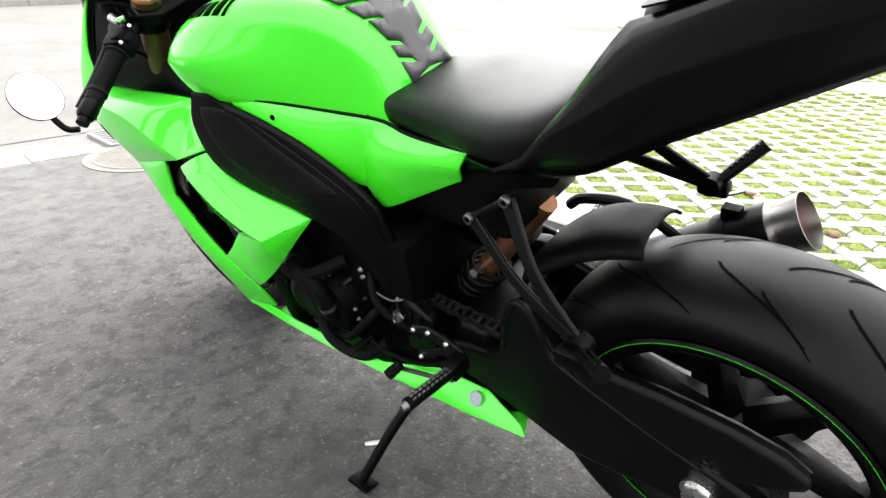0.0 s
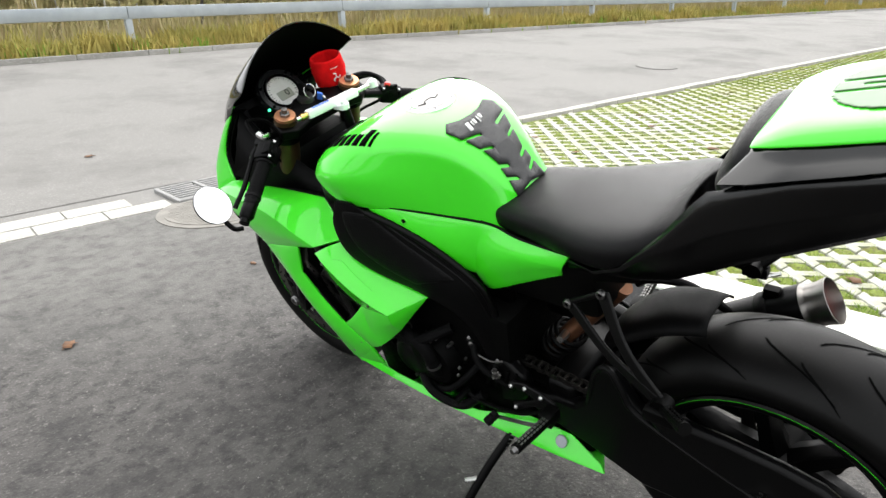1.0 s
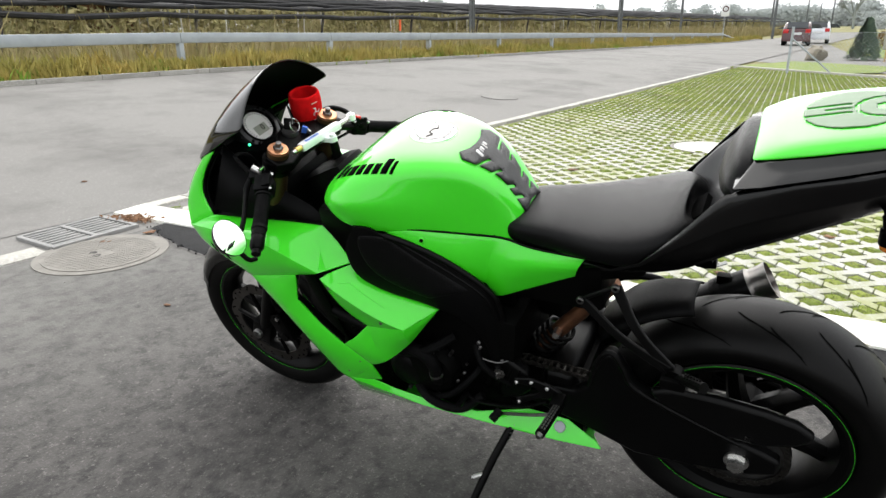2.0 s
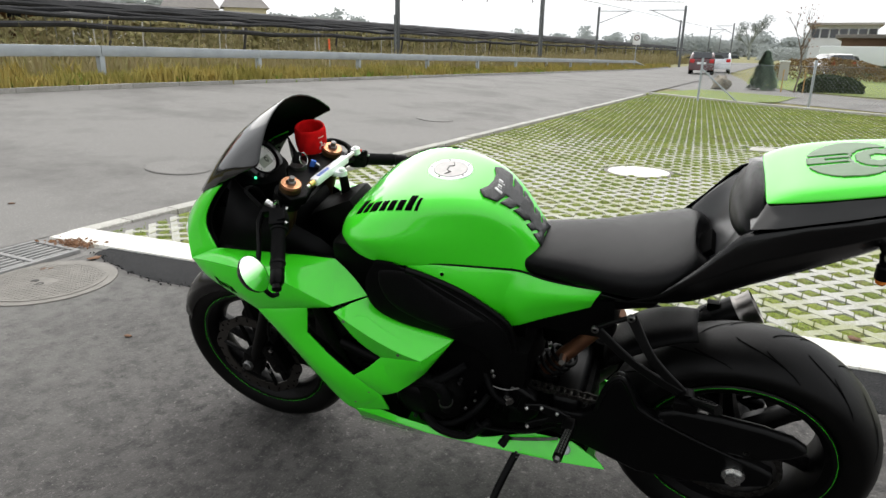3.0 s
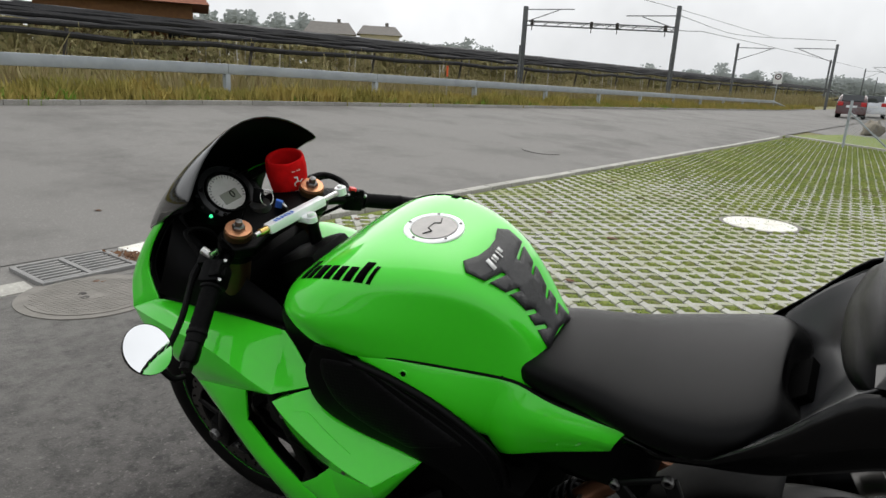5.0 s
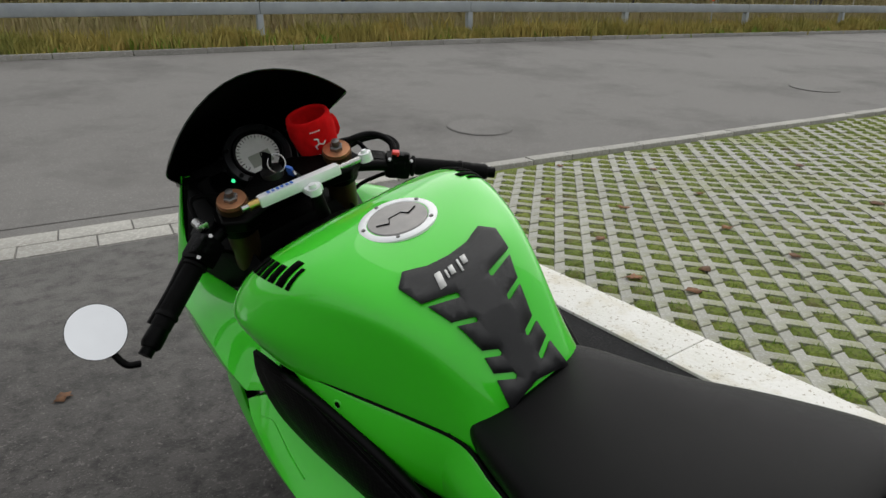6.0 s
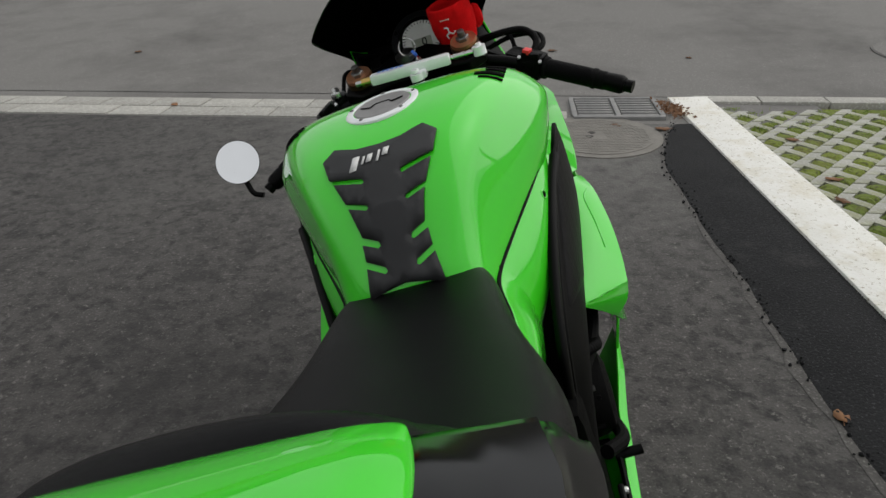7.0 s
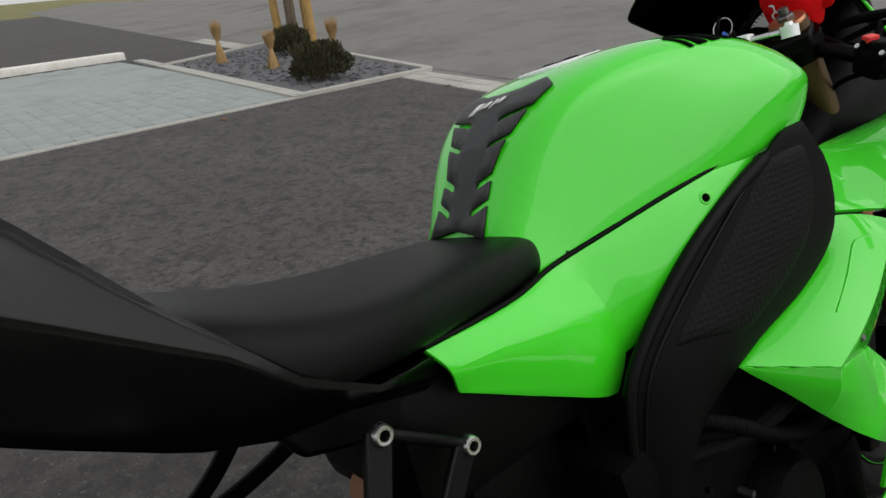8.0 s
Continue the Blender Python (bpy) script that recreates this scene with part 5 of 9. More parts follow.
COVER_GRID = coons(RIDGE, [(-0.216, 0.83, 0.862), (-0.222, 0.862, 0.8), (-0.222, 0.85, 0.73), (-0.21, 0.79, 0.684), (-0.19, 0.69, 0.648), (-0.172, 0.605, 0.6), (-0.158, 0.572, 0.53), (-0.147, 0.56, 0.43), (-0.135, 0.545, 0.335)],
                   [RIDGE[0], (-0.21, 0.795, 0.858), (-0.216, 0.83, 0.862)], [RIDGE[-1], (-0.135, 0.545, 0.335)], 40, 12, (-0.012, 0, 0.004))
shell("frame_cover", [COVER_GRID], BLACK_MATT, "matt black plastic frame cover", 0.006, 0.002, 40)
pad_grid = []
for j in range(13):
    row = []
    for i in range(19):
        u, v = 0.035 + 0.4 * i / 18, 0.17 + 0.64 * j / 12
        lift = 0.0035 if 0 < i < 18 and 0 < j < 12 else -0.001
        if (i in (0, 18)) and (j in (0, 12)):
            u += 0.02 if i == 0 else -0.02
        row.append(on_grid(COVER_GRID, u, v) + Vector((-0.93, -0.2, 0.3)) * lift)
    pad_grid.append(row)
shell("knee_pad", [pad_grid], KNEE, "black studded rubber knee pad", 0.003, 0.0, 60)
for s in (-1, 1):
    pts = [Vector((p.x * -s, p.y, p.z)) for p in curve(RIDGE, 40)]
    part("frame_rail", sweep(bmesh.new(), [p + Vector((s * 0.003, -0.003, 0)) for p in pts], 0.0075, 14), BLACK_SATIN, bike, "thick rounded edge of the frame")
    inner_line = [on_grid(COVER_GRID, i / 40, 0.11) for i in range(41)]
    part("cover_bead", sweep(bmesh.new(), [Vector((p.x * -s + s * 0.002, p.y, p.z)) for p in inner_line], 0.0035, 8), BLACK_SATIN, bike)

# frame, engine and what fills the inside
bm = bmesh.new()
box(bm, (0, 0.68, 0.44), (0.30, 0.34, 0.36), Euler((radians(8), 0, 0)).to_matrix(), 0.03)
engine = part("engine", bm, ENGINE, bike, "dark cast engine block")
part("cylinder_block", box(bmesh.new(), (0, 0.9, 0.53), (0.34, 0.2, 0.3), Euler((radians(-22), 0, 0)).to_matrix(), 0.03), ENGINE, engine)
part("oil_sump", box(bmesh.new(), (0, 0.6, 0.3), (0.22, 0.5, 0.2), None, 0.03), ENGINE, engine)
for s in (-1, 1):
    bm = lathe(bmesh.new(), [(0.0, 0.045), (0.045, 0.043), (0.066, 0.035), (0.075, 0.018), (0.078, 0.0)], (s * 0.15, 0.735, 0.405), (s * 1.0, 0.735, 0.405), 32)
    part("engine_cover", bm, ENGINE, engine, "round ribbed engine side cover")
    for i in range(8):
        a = 2 * math.pi * i / 8
        bm = cyl(bmesh.new(), (s * 0.15, 0.735 + 0.086 * math.cos(a), 0.405 + 0.086 * math.sin(a)), (s * 0.168, 0.735 + 0.086 * math.cos(a), 0.405 + 0.086 * math.sin(a)), 0.005, 0.0045, 10)
        part("cover_bolt", bm, BLACK_METAL if i % 3 else DARK_STEEL, engine)
    for i in range(9):
        z = 0.45 + 0.018 * i
        part("cooling_fin", box(bmesh.new(), (s * 0.155, 0.86 + i * 0.006, z), (0.05, 0.16, 0.006), Euler((radians(-20), 0, 0)).to_matrix()), ENGINE, engine)
bm = bmesh.new()
for pts, r in (([(-0.17, 0.8, 0.36), (-0.2, 0.74, 0.32), (-0.19, 0.66, 0.3), (-0.16, 0.6, 0.34)], 0.012), ([(-0.16, 0.86, 0.5), (-0.2, 0.8, 0.48), (-0.2, 0.72, 0.5), (-0.15, 0.66, 0.52)], 0.013),
               ([(-0.13, 0.62, 0.52), (-0.17, 0.58, 0.46), (-0.15, 0.53, 0.4), (-0.12, 0.5, 0.36)], 0.008), ([(0.13, 0.55, 0.56), (0.18, 0.68, 0.55), (0.2, 0.78, 0.58), (0.19, 0.83, 0.64)], 0.011), ([(0.16, 0.6, 0.4), (0.19, 0.66, 0.36), (0.18, 0.74, 0.33)], 0.012)):
    part("hose", sweep(bmesh.new(), smooth_path(pts), r, 10), GRIP, engine, "black rubber coolant hose")
pts = smooth_path([(0.15, 0.6, 0.575), (0.172, 0.661, 0.556), (0.176, 0.726, 0.516), (0.174, 0.805, 0.482), (0.166, 0.892, 0.46)], 16)
bm = sweep(bmesh.new(), pts, [0.0095 if i % 2 else 0.0072 for i in range(len(pts))], 12)
part("corrugated_hose", bm, GRIP, engine, "black corrugated cable sleeve")
pts = smooth_path([(-0.17, 0.8, 0.51), (-0.198, 0.776, 0.502), (-0.204, 0.742, 0.497), (-0.204, 0.712, 0.478), (-0.202, 0.702, 0.443), (-0.196, 0.706, 0.404), (-0.17, 0.71, 0.37)], 10)
part("water_hose", sweep(bmesh.new(), pts, [0.0165 if i % 3 else 0.0155 for i in range(len(pts))], 14), GRIP, engine, "thick black water hose with a steel clamp")
for p, q in (((-0.19, 0.784, 0.502), (-0.2, 0.764, 0.5)), ((-0.199, 0.7035, 0.428), (-0.198, 0.7035, 0.419))):
    bm = lathe(bmesh.new(), [(0.0165, 0.0), (0.0188, 0.0), (0.0188, 0.008), (0.0165, 0.008)], p, q, 20)
    box(bm, Vector(p) + Vector((-0.012, 0.0, 0.016)), (0.008, 0.012, 0.008), None, 0.002)
    part("hose_clamp", bm, DARK_STEEL, engine, "steel hose clamp")
bm = lathe(bmesh.new(), [(0.0, 0.03), (0.03, 0.03), (0.046, 0.026), (0.058, 0.014), (0.062, 0.0), (0.062, -0.03)], (-0.165, 0.8, 0.39), (-1.0, 0.8, 0.39), 36)
part("generator_cover", bm, BLACK_SATIN, engine, "round black generator cover")
for i in range(7):
    a = 2 * math.pi * (i + 0.4) / 7
    part("cover_bolt", cyl(bmesh.new(), (-0.17, 0.8 + 0.066 * math.cos(a), 0.39 + 0.066 * math.sin(a)), (-0.186, 0.8 + 0.066 * math.cos(a), 0.39 + 0.066 * math.sin(a)), 0.0062, 0.0056, 10), DARK_STEEL if i % 2 else BLACK_METAL, engine)
bm = slab(bmesh.new(), [(0.63, 0.47), (0.58, 0.49), (0.52, 0.475), (0.475, 0.44), (0.47, 0.39), (0.5, 0.35), (0.56, 0.335), (0.62, 0.36), (0.65, 0.41)], -0.15, -0.118)
part("sprocket_cover", bm, BLACK_SATIN, engine, "black cast sprocket cover", bevel=0.008)
for k in range(4):
    bm = box(bmesh.new(), (-0.152, 0.575 - 0.024 * k, 0.41 + 0.003 * k), (0.006, 0.008, 0.07), Euler((radians(20), 0, 0)).to_matrix(), 0.002)
    part("cover_rib", bm, BLACK_METAL, engine)
part("lower_hose", sweep(bmesh.new(), smooth_path([(-0.16, 0.78, 0.31), (-0.18, 0.742, 0.314), (-0.185, 0.7, 0.33), (-0.184, 0.671, 0.352), (-0.18, 0.63, 0.395), (-0.15, 0.6, 0.43)]), 0.0085, 10), GRIP, engine, "thin black hose")
loom = smooth_path([(0.16, 0.6, 0.6), (0.185, 0.64, 0.577), (0.188, 0.69, 0.543), (0.188, 0.744, 0.512), (0.186, 0.802, 0.49), (0.178, 0.86, 0.48)], 14)
part("ribbed_hose", sweep(bmesh.new(), loom, [0.0095 if i % 2 else 0.0078 for i in range(len(loom))], 10), GRIP, engine, "black corrugated hose")
part("spring_clip", sweep(bmesh.new(), smooth_path([(-0.158, 0.6, 0.481), (-0.162, 0.575, 0.476), (-0.162, 0.545, 0.475), (-0.158, 0.517, 0.485)]), 0.0022, 6), DARK_STEEL, engine)
bm = lathe(bmesh.new(), [(0.0, 0.012), (0.006, 0.012), (0.0075, 0.008), (0.0115, 0.008), (0.0125, 0.004), (0.0125, -0.01)], (-0.158, 0.551, 0.429), (-1, 0.551, 0.429), 6)
part("large_bolt", bm, STEEL, engine, "bright hexagon bolt")
rod = sweep(bmesh.new(), smooth_path([(-0.188, 0.547, 0.322), (-0.188, 0.467, 0.346), (-0.184, 0.412, 0.362)]), 0.0042, 8)
part("shift_rod", rod, DARK_STEEL, engine, "thin steel gear linkage rod")
bm = lathe(bmesh.new(), [(0.0, 0.0), (0.0105, 0.001), (0.0115, 0.006), (0.0098, 0.01), (0.0115, 0.014), (0.0098, 0.018), (0.0115, 0.022), (0.0105, 0.034), (0.0, 0.035)], (-0.19, 0.54, 0.34), (-0.235, 0.562, 0.318), 16)
part("shift_pedal", bm, GRIP, engine, "ribbed rubber gear pedal end")
rng = random.Random(21)
for i in range(26):
    s = -1 if i < 18 else 1
    p = (s * rng.uniform(0.155, 0.19), rng.uniform(0.5, 0.86), rng.uniform(0.27, 0.56))
    bm = cyl(bmesh.new(), p, (p[0] + s * 0.006, p[1], p[2]), rng.uniform(0.003, 0.0055), 0.0035, 8)
    part("engine_bolt", bm, (STEEL if rng.random() < 0.25 else DARK_STEEL) if s < 0 else BLACK_METAL, engine)
# plain dark block, added to keep the belly pan's inside black
part("belly_filler", box(bmesh.new(), (0, 0.9, 0.33), (0.36, 0.1, 0.16), None, 0.03), ENGINE, engine, "dark block added to fill the space below the engine")
bm = bmesh.new()
box(bm, (0, 1.02, 0.52), (0.36, 0.04, 0.34), Euler((radians(-14), 0, 0)).to_matrix(), 0.006)
part("radiator", bm, BLACK_METAL, bike, "black radiator")
bm = bmesh.new()
box(bm, (0, 0.7, 0.76), (0.22, 0.34, 0.12), None, 0.03)
box(bm, (0, 1.0, 0.8), (0.12, 0.16, 0.2), Euler((radians(-24), 0, 0)).to_matrix(), 0.03)
box(bm, (0, 0.45, 0.7), (0.2, 0.3, 0.13), None, 0.02)
box(bm, (0, 0.92, 0.78), (0.3, 0.14, 0.14), None, 0.02)
# two added blocks that only fill see-through gaps with black
box(bm, (0, 1.12, 0.7), (0.25, 0.24, 0.14), None, 0.03)
box(bm, (0.03, 0.43, 0.6), (0.09, 0.13, 0.16), None, 0.02)
part("main_frame", bm, BLACK_METAL, bike, "black aluminium frame and airbox with filler blocks")
bm = bmesh.new()
for s in (-1, 1):
    slab(bm, [(0.6, 0.68), (0.62, 0.52), (0.56, 0.3), (0.51, 0.3), (0.53, 0.5), (0.51, 0.645), (0.34, 0.715), (0.22, 0.75), (0.2, 0.785), (0.36, 0.78), (0.48, 0.74)], s * 0.07, s * 0.096)
part("subframe", bm, BLACK_METAL, bike, "black rear frame plates", bevel=0.006)

# --- green fairing ---
UF_TOP = [(-0.187, 1.315, 0.807), (-0.165, 1.211, 0.796), (-0.155, 1.1, 0.796), (-0.15, 0.982, 0.798)]
UF_REAR, UF_FOOT, UF_OPEN, UF_LOW = (-0.202, 0.876, 0.742), (-0.238, 0.957, 0.72), (-0.235, 1.036, 0.7), (-0.23, 1.2, 0.662)
UF_NOSE, UF_BACK = (-0.207, 1.391, 0.778), (-0.15, 0.982, 0.798)
UF_SIDE = (-0.242, 1.2, 0.796)
UF_FOLD = [UF_SIDE, (-0.243, 1.12, 0.788), (-0.244, 1.06, 0.77), (-0.244, 1.005, 0.746), UF_FOOT]
UF_EDGE = [UF_BACK, (-0.162, 0.95, 0.783), (-0.18, 0.912, 0.763), UF_REAR]
NOSE_EDGE = [(-0.128, 1.296, 0.984), (-0.145, 1.372, 0.905), (-0.176, 1.405, 0.835), UF_NOSE]
UF_GRIDS = [
    coons(UF_TOP[:2], [UF_NOSE, (-0.228, 1.3, 0.792), UF_SIDE], None, [UF_TOP[1], (-0.21, 1.206, 0.801), UF_SIDE], 10, 7, (-0.003, 0, 0.004)),
    coons(UF_TOP[1:], UF_FOLD, [UF_TOP[1], (-0.21, 1.206, 0.801), UF_SIDE], [UF_BACK, UF_FOOT], 16, 7, (-0.004, 0, 0.006)),
    coons([UF_BACK, UF_FOOT], UF_EDGE, None, [UF_FOOT, UF_REAR], 7, 6),
    coons([UF_NOSE, (-0.228, 1.3, 0.792), UF_SIDE], [(-0.2, 1.385, 0.755), (-0.205, 1.36, 0.722), (-0.213, 1.294, 0.689), UF_LOW], None, [UF_SIDE, (-0.244, 1.205, 0.725), UF_LOW], 10, 8, (-0.008, 0, 0)),
    coons(UF_FOLD, [UF_LOW, (-0.233, 1.12, 0.68), UF_OPEN, UF_FOOT], [UF_SIDE, (-0.244, 1.205, 0.725), UF_LOW], None, 16, 8, (-0.004, 0, 0))]
shell("upper_fairing", UF_GRIDS,
      GREEN, "lime green upper side fairing", 0.005, 0.0025, 13)
shell("nose_fairing", [
    coons([(-0.139, 1.25, 1.001), (-0.152, 1.32, 0.925), (-0.168, 1.345, 0.865), (-0.187, 1.315, 0.807)], NOSE_EDGE, None, [UF_TOP[0], UF_NOSE], 14, 6, (-0.004, 0.001, 0.002)),
    coons(NOSE_EDGE, [(-0.06, 1.36, 0.945), (-0.05, 1.45, 0.872), (-0.06, 1.5, 0.8), (-0.1, 1.46, 0.715)], None, [UF_NOSE, (-0.15, 1.43, 0.74), (-0.1, 1.46, 0.715)], 14, 8, (-0.006, 0.01, 0)),
    coons([UF_NOSE, (-0.15, 1.43, 0.74), (-0.1, 1.46, 0.715)], [(-0.2, 1.385, 0.755), (-0.14, 1.42, 0.69), (-0.1, 1.44, 0.67)], None, None, 8, 4)],
      GREEN, "lime green nose fairing", 0.005, 0.0025, 40, lining=BLACK_MATT)
shell("nose_liner", [coons([(-0.13, 1.25, 0.99), (-0.145, 1.31, 0.92), (-0.16, 1.335, 0.865), (-0.178, 1.31, 0.8)], [(-0.05, 1.38, 0.93), (-0.05, 1.46, 0.86), (-0.06, 1.5, 0.8), (-0.12, 1.4, 0.7)], None, None, 12, 6)], BLACK_MATT, "black inside of the nose fairing", 0.003, 0.0, 60)
for s in (-1, 1):
    bm = blob(bmesh.new(), (s * 0.135, 1.425, 0.82), 0.04, random.Random(2), 2, 0.0, (0.55, 0.6, 0.75))
    part("headlight", bm, DIAL, bike, "pale headlight glass in the nose")
shell("cockpit_tray", [coons([(p[0] + 0.003, p[1], p[2] - 0.004) for p in UF_TOP], [(-0.06, 1.36, 0.83), (-0.06, 1.22, 0.79), (-0.06, 1.1, 0.765), (-0.06, 1.0, 0.76)], None, None, 10, 4),
                       coons([(-0.184, 1.312, 0.803), (-0.176, 1.34, 0.84), (-0.15, 1.33, 0.91), (-0.136, 1.255, 0.99)], [(-0.06, 1.36, 0.83), (-0.055, 1.38, 0.86), (-0.05, 1.37, 0.91), (-0.05, 1.32, 0.95)], None, None, 10, 4)], BLACK_MATT, "black tray inside the fairing", 0.003, 0.0, 60)
# lower strut of the fairing
OPEN_SIDE, OPEN_LOW, STRUT_END, STRUT_OUT = (-0.243, 1.05, 0.622), (-0.248, 0.934, 0.505), (-0.242, 0.868, 0.447), (-0.238, 1.145, 0.602)
STRUT_FOOT = (-0.235, 0.962, 0.362)
shell("lower_fairing", [
    coons([UF_OPEN, OPEN_SIDE], [UF_LOW, STRUT_OUT], [UF_OPEN, (-0.233, 1.12, 0.68), UF_LOW], [OPEN_SIDE, (-0.25, 1.1, 0.612), STRUT_OUT], 5, 8, (-0.004, 0, 0)),
    coons([OPEN_SIDE, (-0.246, 0.994, 0.558), OPEN_LOW, STRUT_END], [STRUT_OUT, (-0.237, 1.064, 0.476), (-0.236, 0.994, 0.381), STRUT_FOOT], [OPEN_SIDE, (-0.25, 1.1, 0.612), STRUT_OUT], [STRUT_END, (-0.238, 0.91, 0.4), STRUT_FOOT], 18, 8, (-0.01, 0, 0)),
    coons([STRUT_END, (-0.238, 0.91, 0.4), STRUT_FOOT], [(-0.226, 0.862, 0.38), (-0.23, 0.9, 0.372), (-0.233, 0.955, 0.352)], None, None, 6, 3)],
      GREEN, "lime green lower side fairing", 0.005, 0.0025, 13)
# opening's rim turned inwards
shell("opening_rim", [coons([UF_OPEN, OPEN_SIDE, (-0.246, 0.994, 0.558), OPEN_LOW], [(-0.19, 1.062, 0.687), (-0.215, 1.066, 0.62), (-0.22, 1.002, 0.552), (-0.222, 0.95, 0.502)], None, None, 16, 3)], BLACK_SATIN, "", 0.003, 0.0)
# winged middle part
WING_TIP, WING_FOLD, WING_IN = (-0.182, 0.669, 0.631), (-0.259, 0.728, 0.614), (-0.24, 0.846, 0.584)
WING_FRONT, WING_REAR = (-0.243, 0.953, 0.708), (-0.198, 0.876, 0.736)
UNDER_A, UNDER_B = (-0.25, 0.81, 0.482), (-0.232, 0.735, 0.55)
WING_RIDGE = [WING_FRONT, (-0.256, 0.91, 0.694), (-0.264, 0.84, 0.661), (-0.264, 0.78, 0.634), WING_FOLD]
WING_GRID = coons([WING_REAR, (-0.194, 0.83, 0.7), (-0.189, 0.753, 0.666), WING_TIP], WING_RIDGE, [WING_REAR, (-0.225, 0.915, 0.726), WING_FRONT], [WING_TIP, WING_FOLD], 20, 9, (-0.003, 0, 0.004))
shell("mid_fairing", [
    WING_GRID,
    coons(WING_RIDGE, [WING_FRONT, (-0.247, 0.908, 0.641), WING_IN, (-0.252, 0.785, 0.602), WING_FOLD], None, None, 20, 4),
    coons([OPEN_LOW, (-0.246, 0.893, 0.537), WING_IN], [STRUT_END, (-0.246, 0.84, 0.462), UNDER_A], None, [WING_IN, (-0.25, 0.83, 0.53), UNDER_A], 7, 7, (-0.004, 0, 0)),
    coons([WING_IN, (-0.252, 0.785, 0.602), WING_FOLD], [UNDER_A, (-0.242, 0.774, 0.512), UNDER_B], [WING_IN, (-0.25, 0.83, 0.53), UNDER_A], [WING_FOLD, (-0.253, 0.73, 0.582), UNDER_B], 8, 7, (-0.003, 0, 0)),
    coons([WING_FOLD, WING_TIP], [UNDER_B, (-0.208, 0.7, 0.594), WING_TIP], [WING_FOLD, (-0.253, 0.73, 0.582), UNDER_B], None, 6, 7)],
      GREEN, "lime green winged middle fairing", 0.004, 0.002, 13)
shell("wing_rim", [coons([WING_FRONT, (-0.242, 0.912, 0.637), WING_IN], [(-0.2, 0.962, 0.693), (-0.212, 0.905, 0.63), (-0.212, 0.84, 0.578)], None, None, 10, 3)], GREEN, "", 0.003, 0.0)
BELLY_UP = [(-0.23, 0.9, 0.378), (-0.214, 0.84, 0.342), (-0.196, 0.773, 0.312), (-0.176, 0.616, 0.292), (-0.145, 0.481, 0.318), (-0.13, 0.385, 0.298), (-0.142, 0.312, 0.258)]
BELLY_OUT = [(-0.237, 0.955, 0.366), (-0.227, 0.853, 0.337), (-0.208, 0.769, 0.298), (-0.191, 0.612, 0.278), (-0.18, 0.518, 0.267), (-0.168, 0.407, 0.256), (-0.153, 0.297, 0.249)]
BELLY_IN = [(-0.19, 0.98, 0.27), (-0.14, 0.86, 0.2), (-0.1, 0.77, 0.17), (-0.08, 0.61, 0.155), (-0.07, 0.52, 0.165), (-0.07, 0.42, 0.19), (-0.1, 0.33, 0.225)]
BELLY_MID = [(0.0, y, z - 0.015) for x, y, z in BELLY_IN]
rows = BELLY_UP + BELLY_OUT + BELLY_IN + BELLY_MID
plate("belly_pan", rows, [(r * 7 + i, r * 7 + i + 1, r * 7 + i + 8, r * 7 + i + 7) for r in range(3) for i in range(6)], GREEN, 0.005, 0.004, "lime green belly pan")
for s in (-1, 1):
    # pale disc painted as the bright ground seen through the pan's hole
    c = Vector((s * 0.1502, 0.4, 0.2865))
    n = Vector((s * 0.78, 0, 0.62)).normalized()
    bm = lathe(bmesh.new(), [(0.0, 0.0045), (0.0125, 0.0045), (0.0135, 0.0055), (0.0145, 0.0035)], c, c + n, 20)
    part("belly_hole_disc", bm, GALV, bike, "pale disc for the round hole in the belly pan")
    for p in ((0.253, 0.925, 0.69), (0.262, 0.785, 0.622), (0.245, 0.9, 0.452), (0.243, 0.95, 0.4), (0.155, 0.975, 0.783), (0.24, 1.0, 0.52)):
        bm = cyl(bmesh.new(), (s * (p[0] - 0.004), p[1], p[2]), (s * (p[0] + 0.002), p[1], p[2] + 0.002), 0.005, 0.004, 10)
        part("fairing_screw", bm, DARK_STEEL if p[0] > 0.2 else STEEL, bike)
    # inner black shell behind the opening
    bm = patch(bmesh.new(), [(s * 0.17, 1.06, 0.69), (s * 0.17, 0.9, 0.69), (s * 0.17, 0.84, 0.5), (s * 0.17, 0.95, 0.45), (s * 0.17, 1.08, 0.55)], [(0, 1, 2, 3, 4)])
    part("inner_shell", bm, BLACK_MATT, bike, thick=0.006)
    bm = sweep(bmesh.new(), [(s * 0.19, 0.99, 0.56), (s * 0.19, 0.88, 0.52)], 0.016, 12)
    part("inner_duct", bm, BLACK_MATT, bike)
    # black cockpit side between nose and handlebar
    bm = patch(bmesh.new(), [(s * 0.128, 1.25, 0.99), (s * 0.19, 1.3, 0.828), (s * 0.135, 1.1, 0.766), (s * 0.12, 0.95, 0.76), (s * 0.1, 1.05, 0.82), (s * 0.11, 1.2, 0.9)], [(0, 1, 5), (1, 2, 5), (2, 4, 5), (2, 3, 4)])
    part("cockpit_panel", bm, BLACK_MATT, bike, thick=0.004)
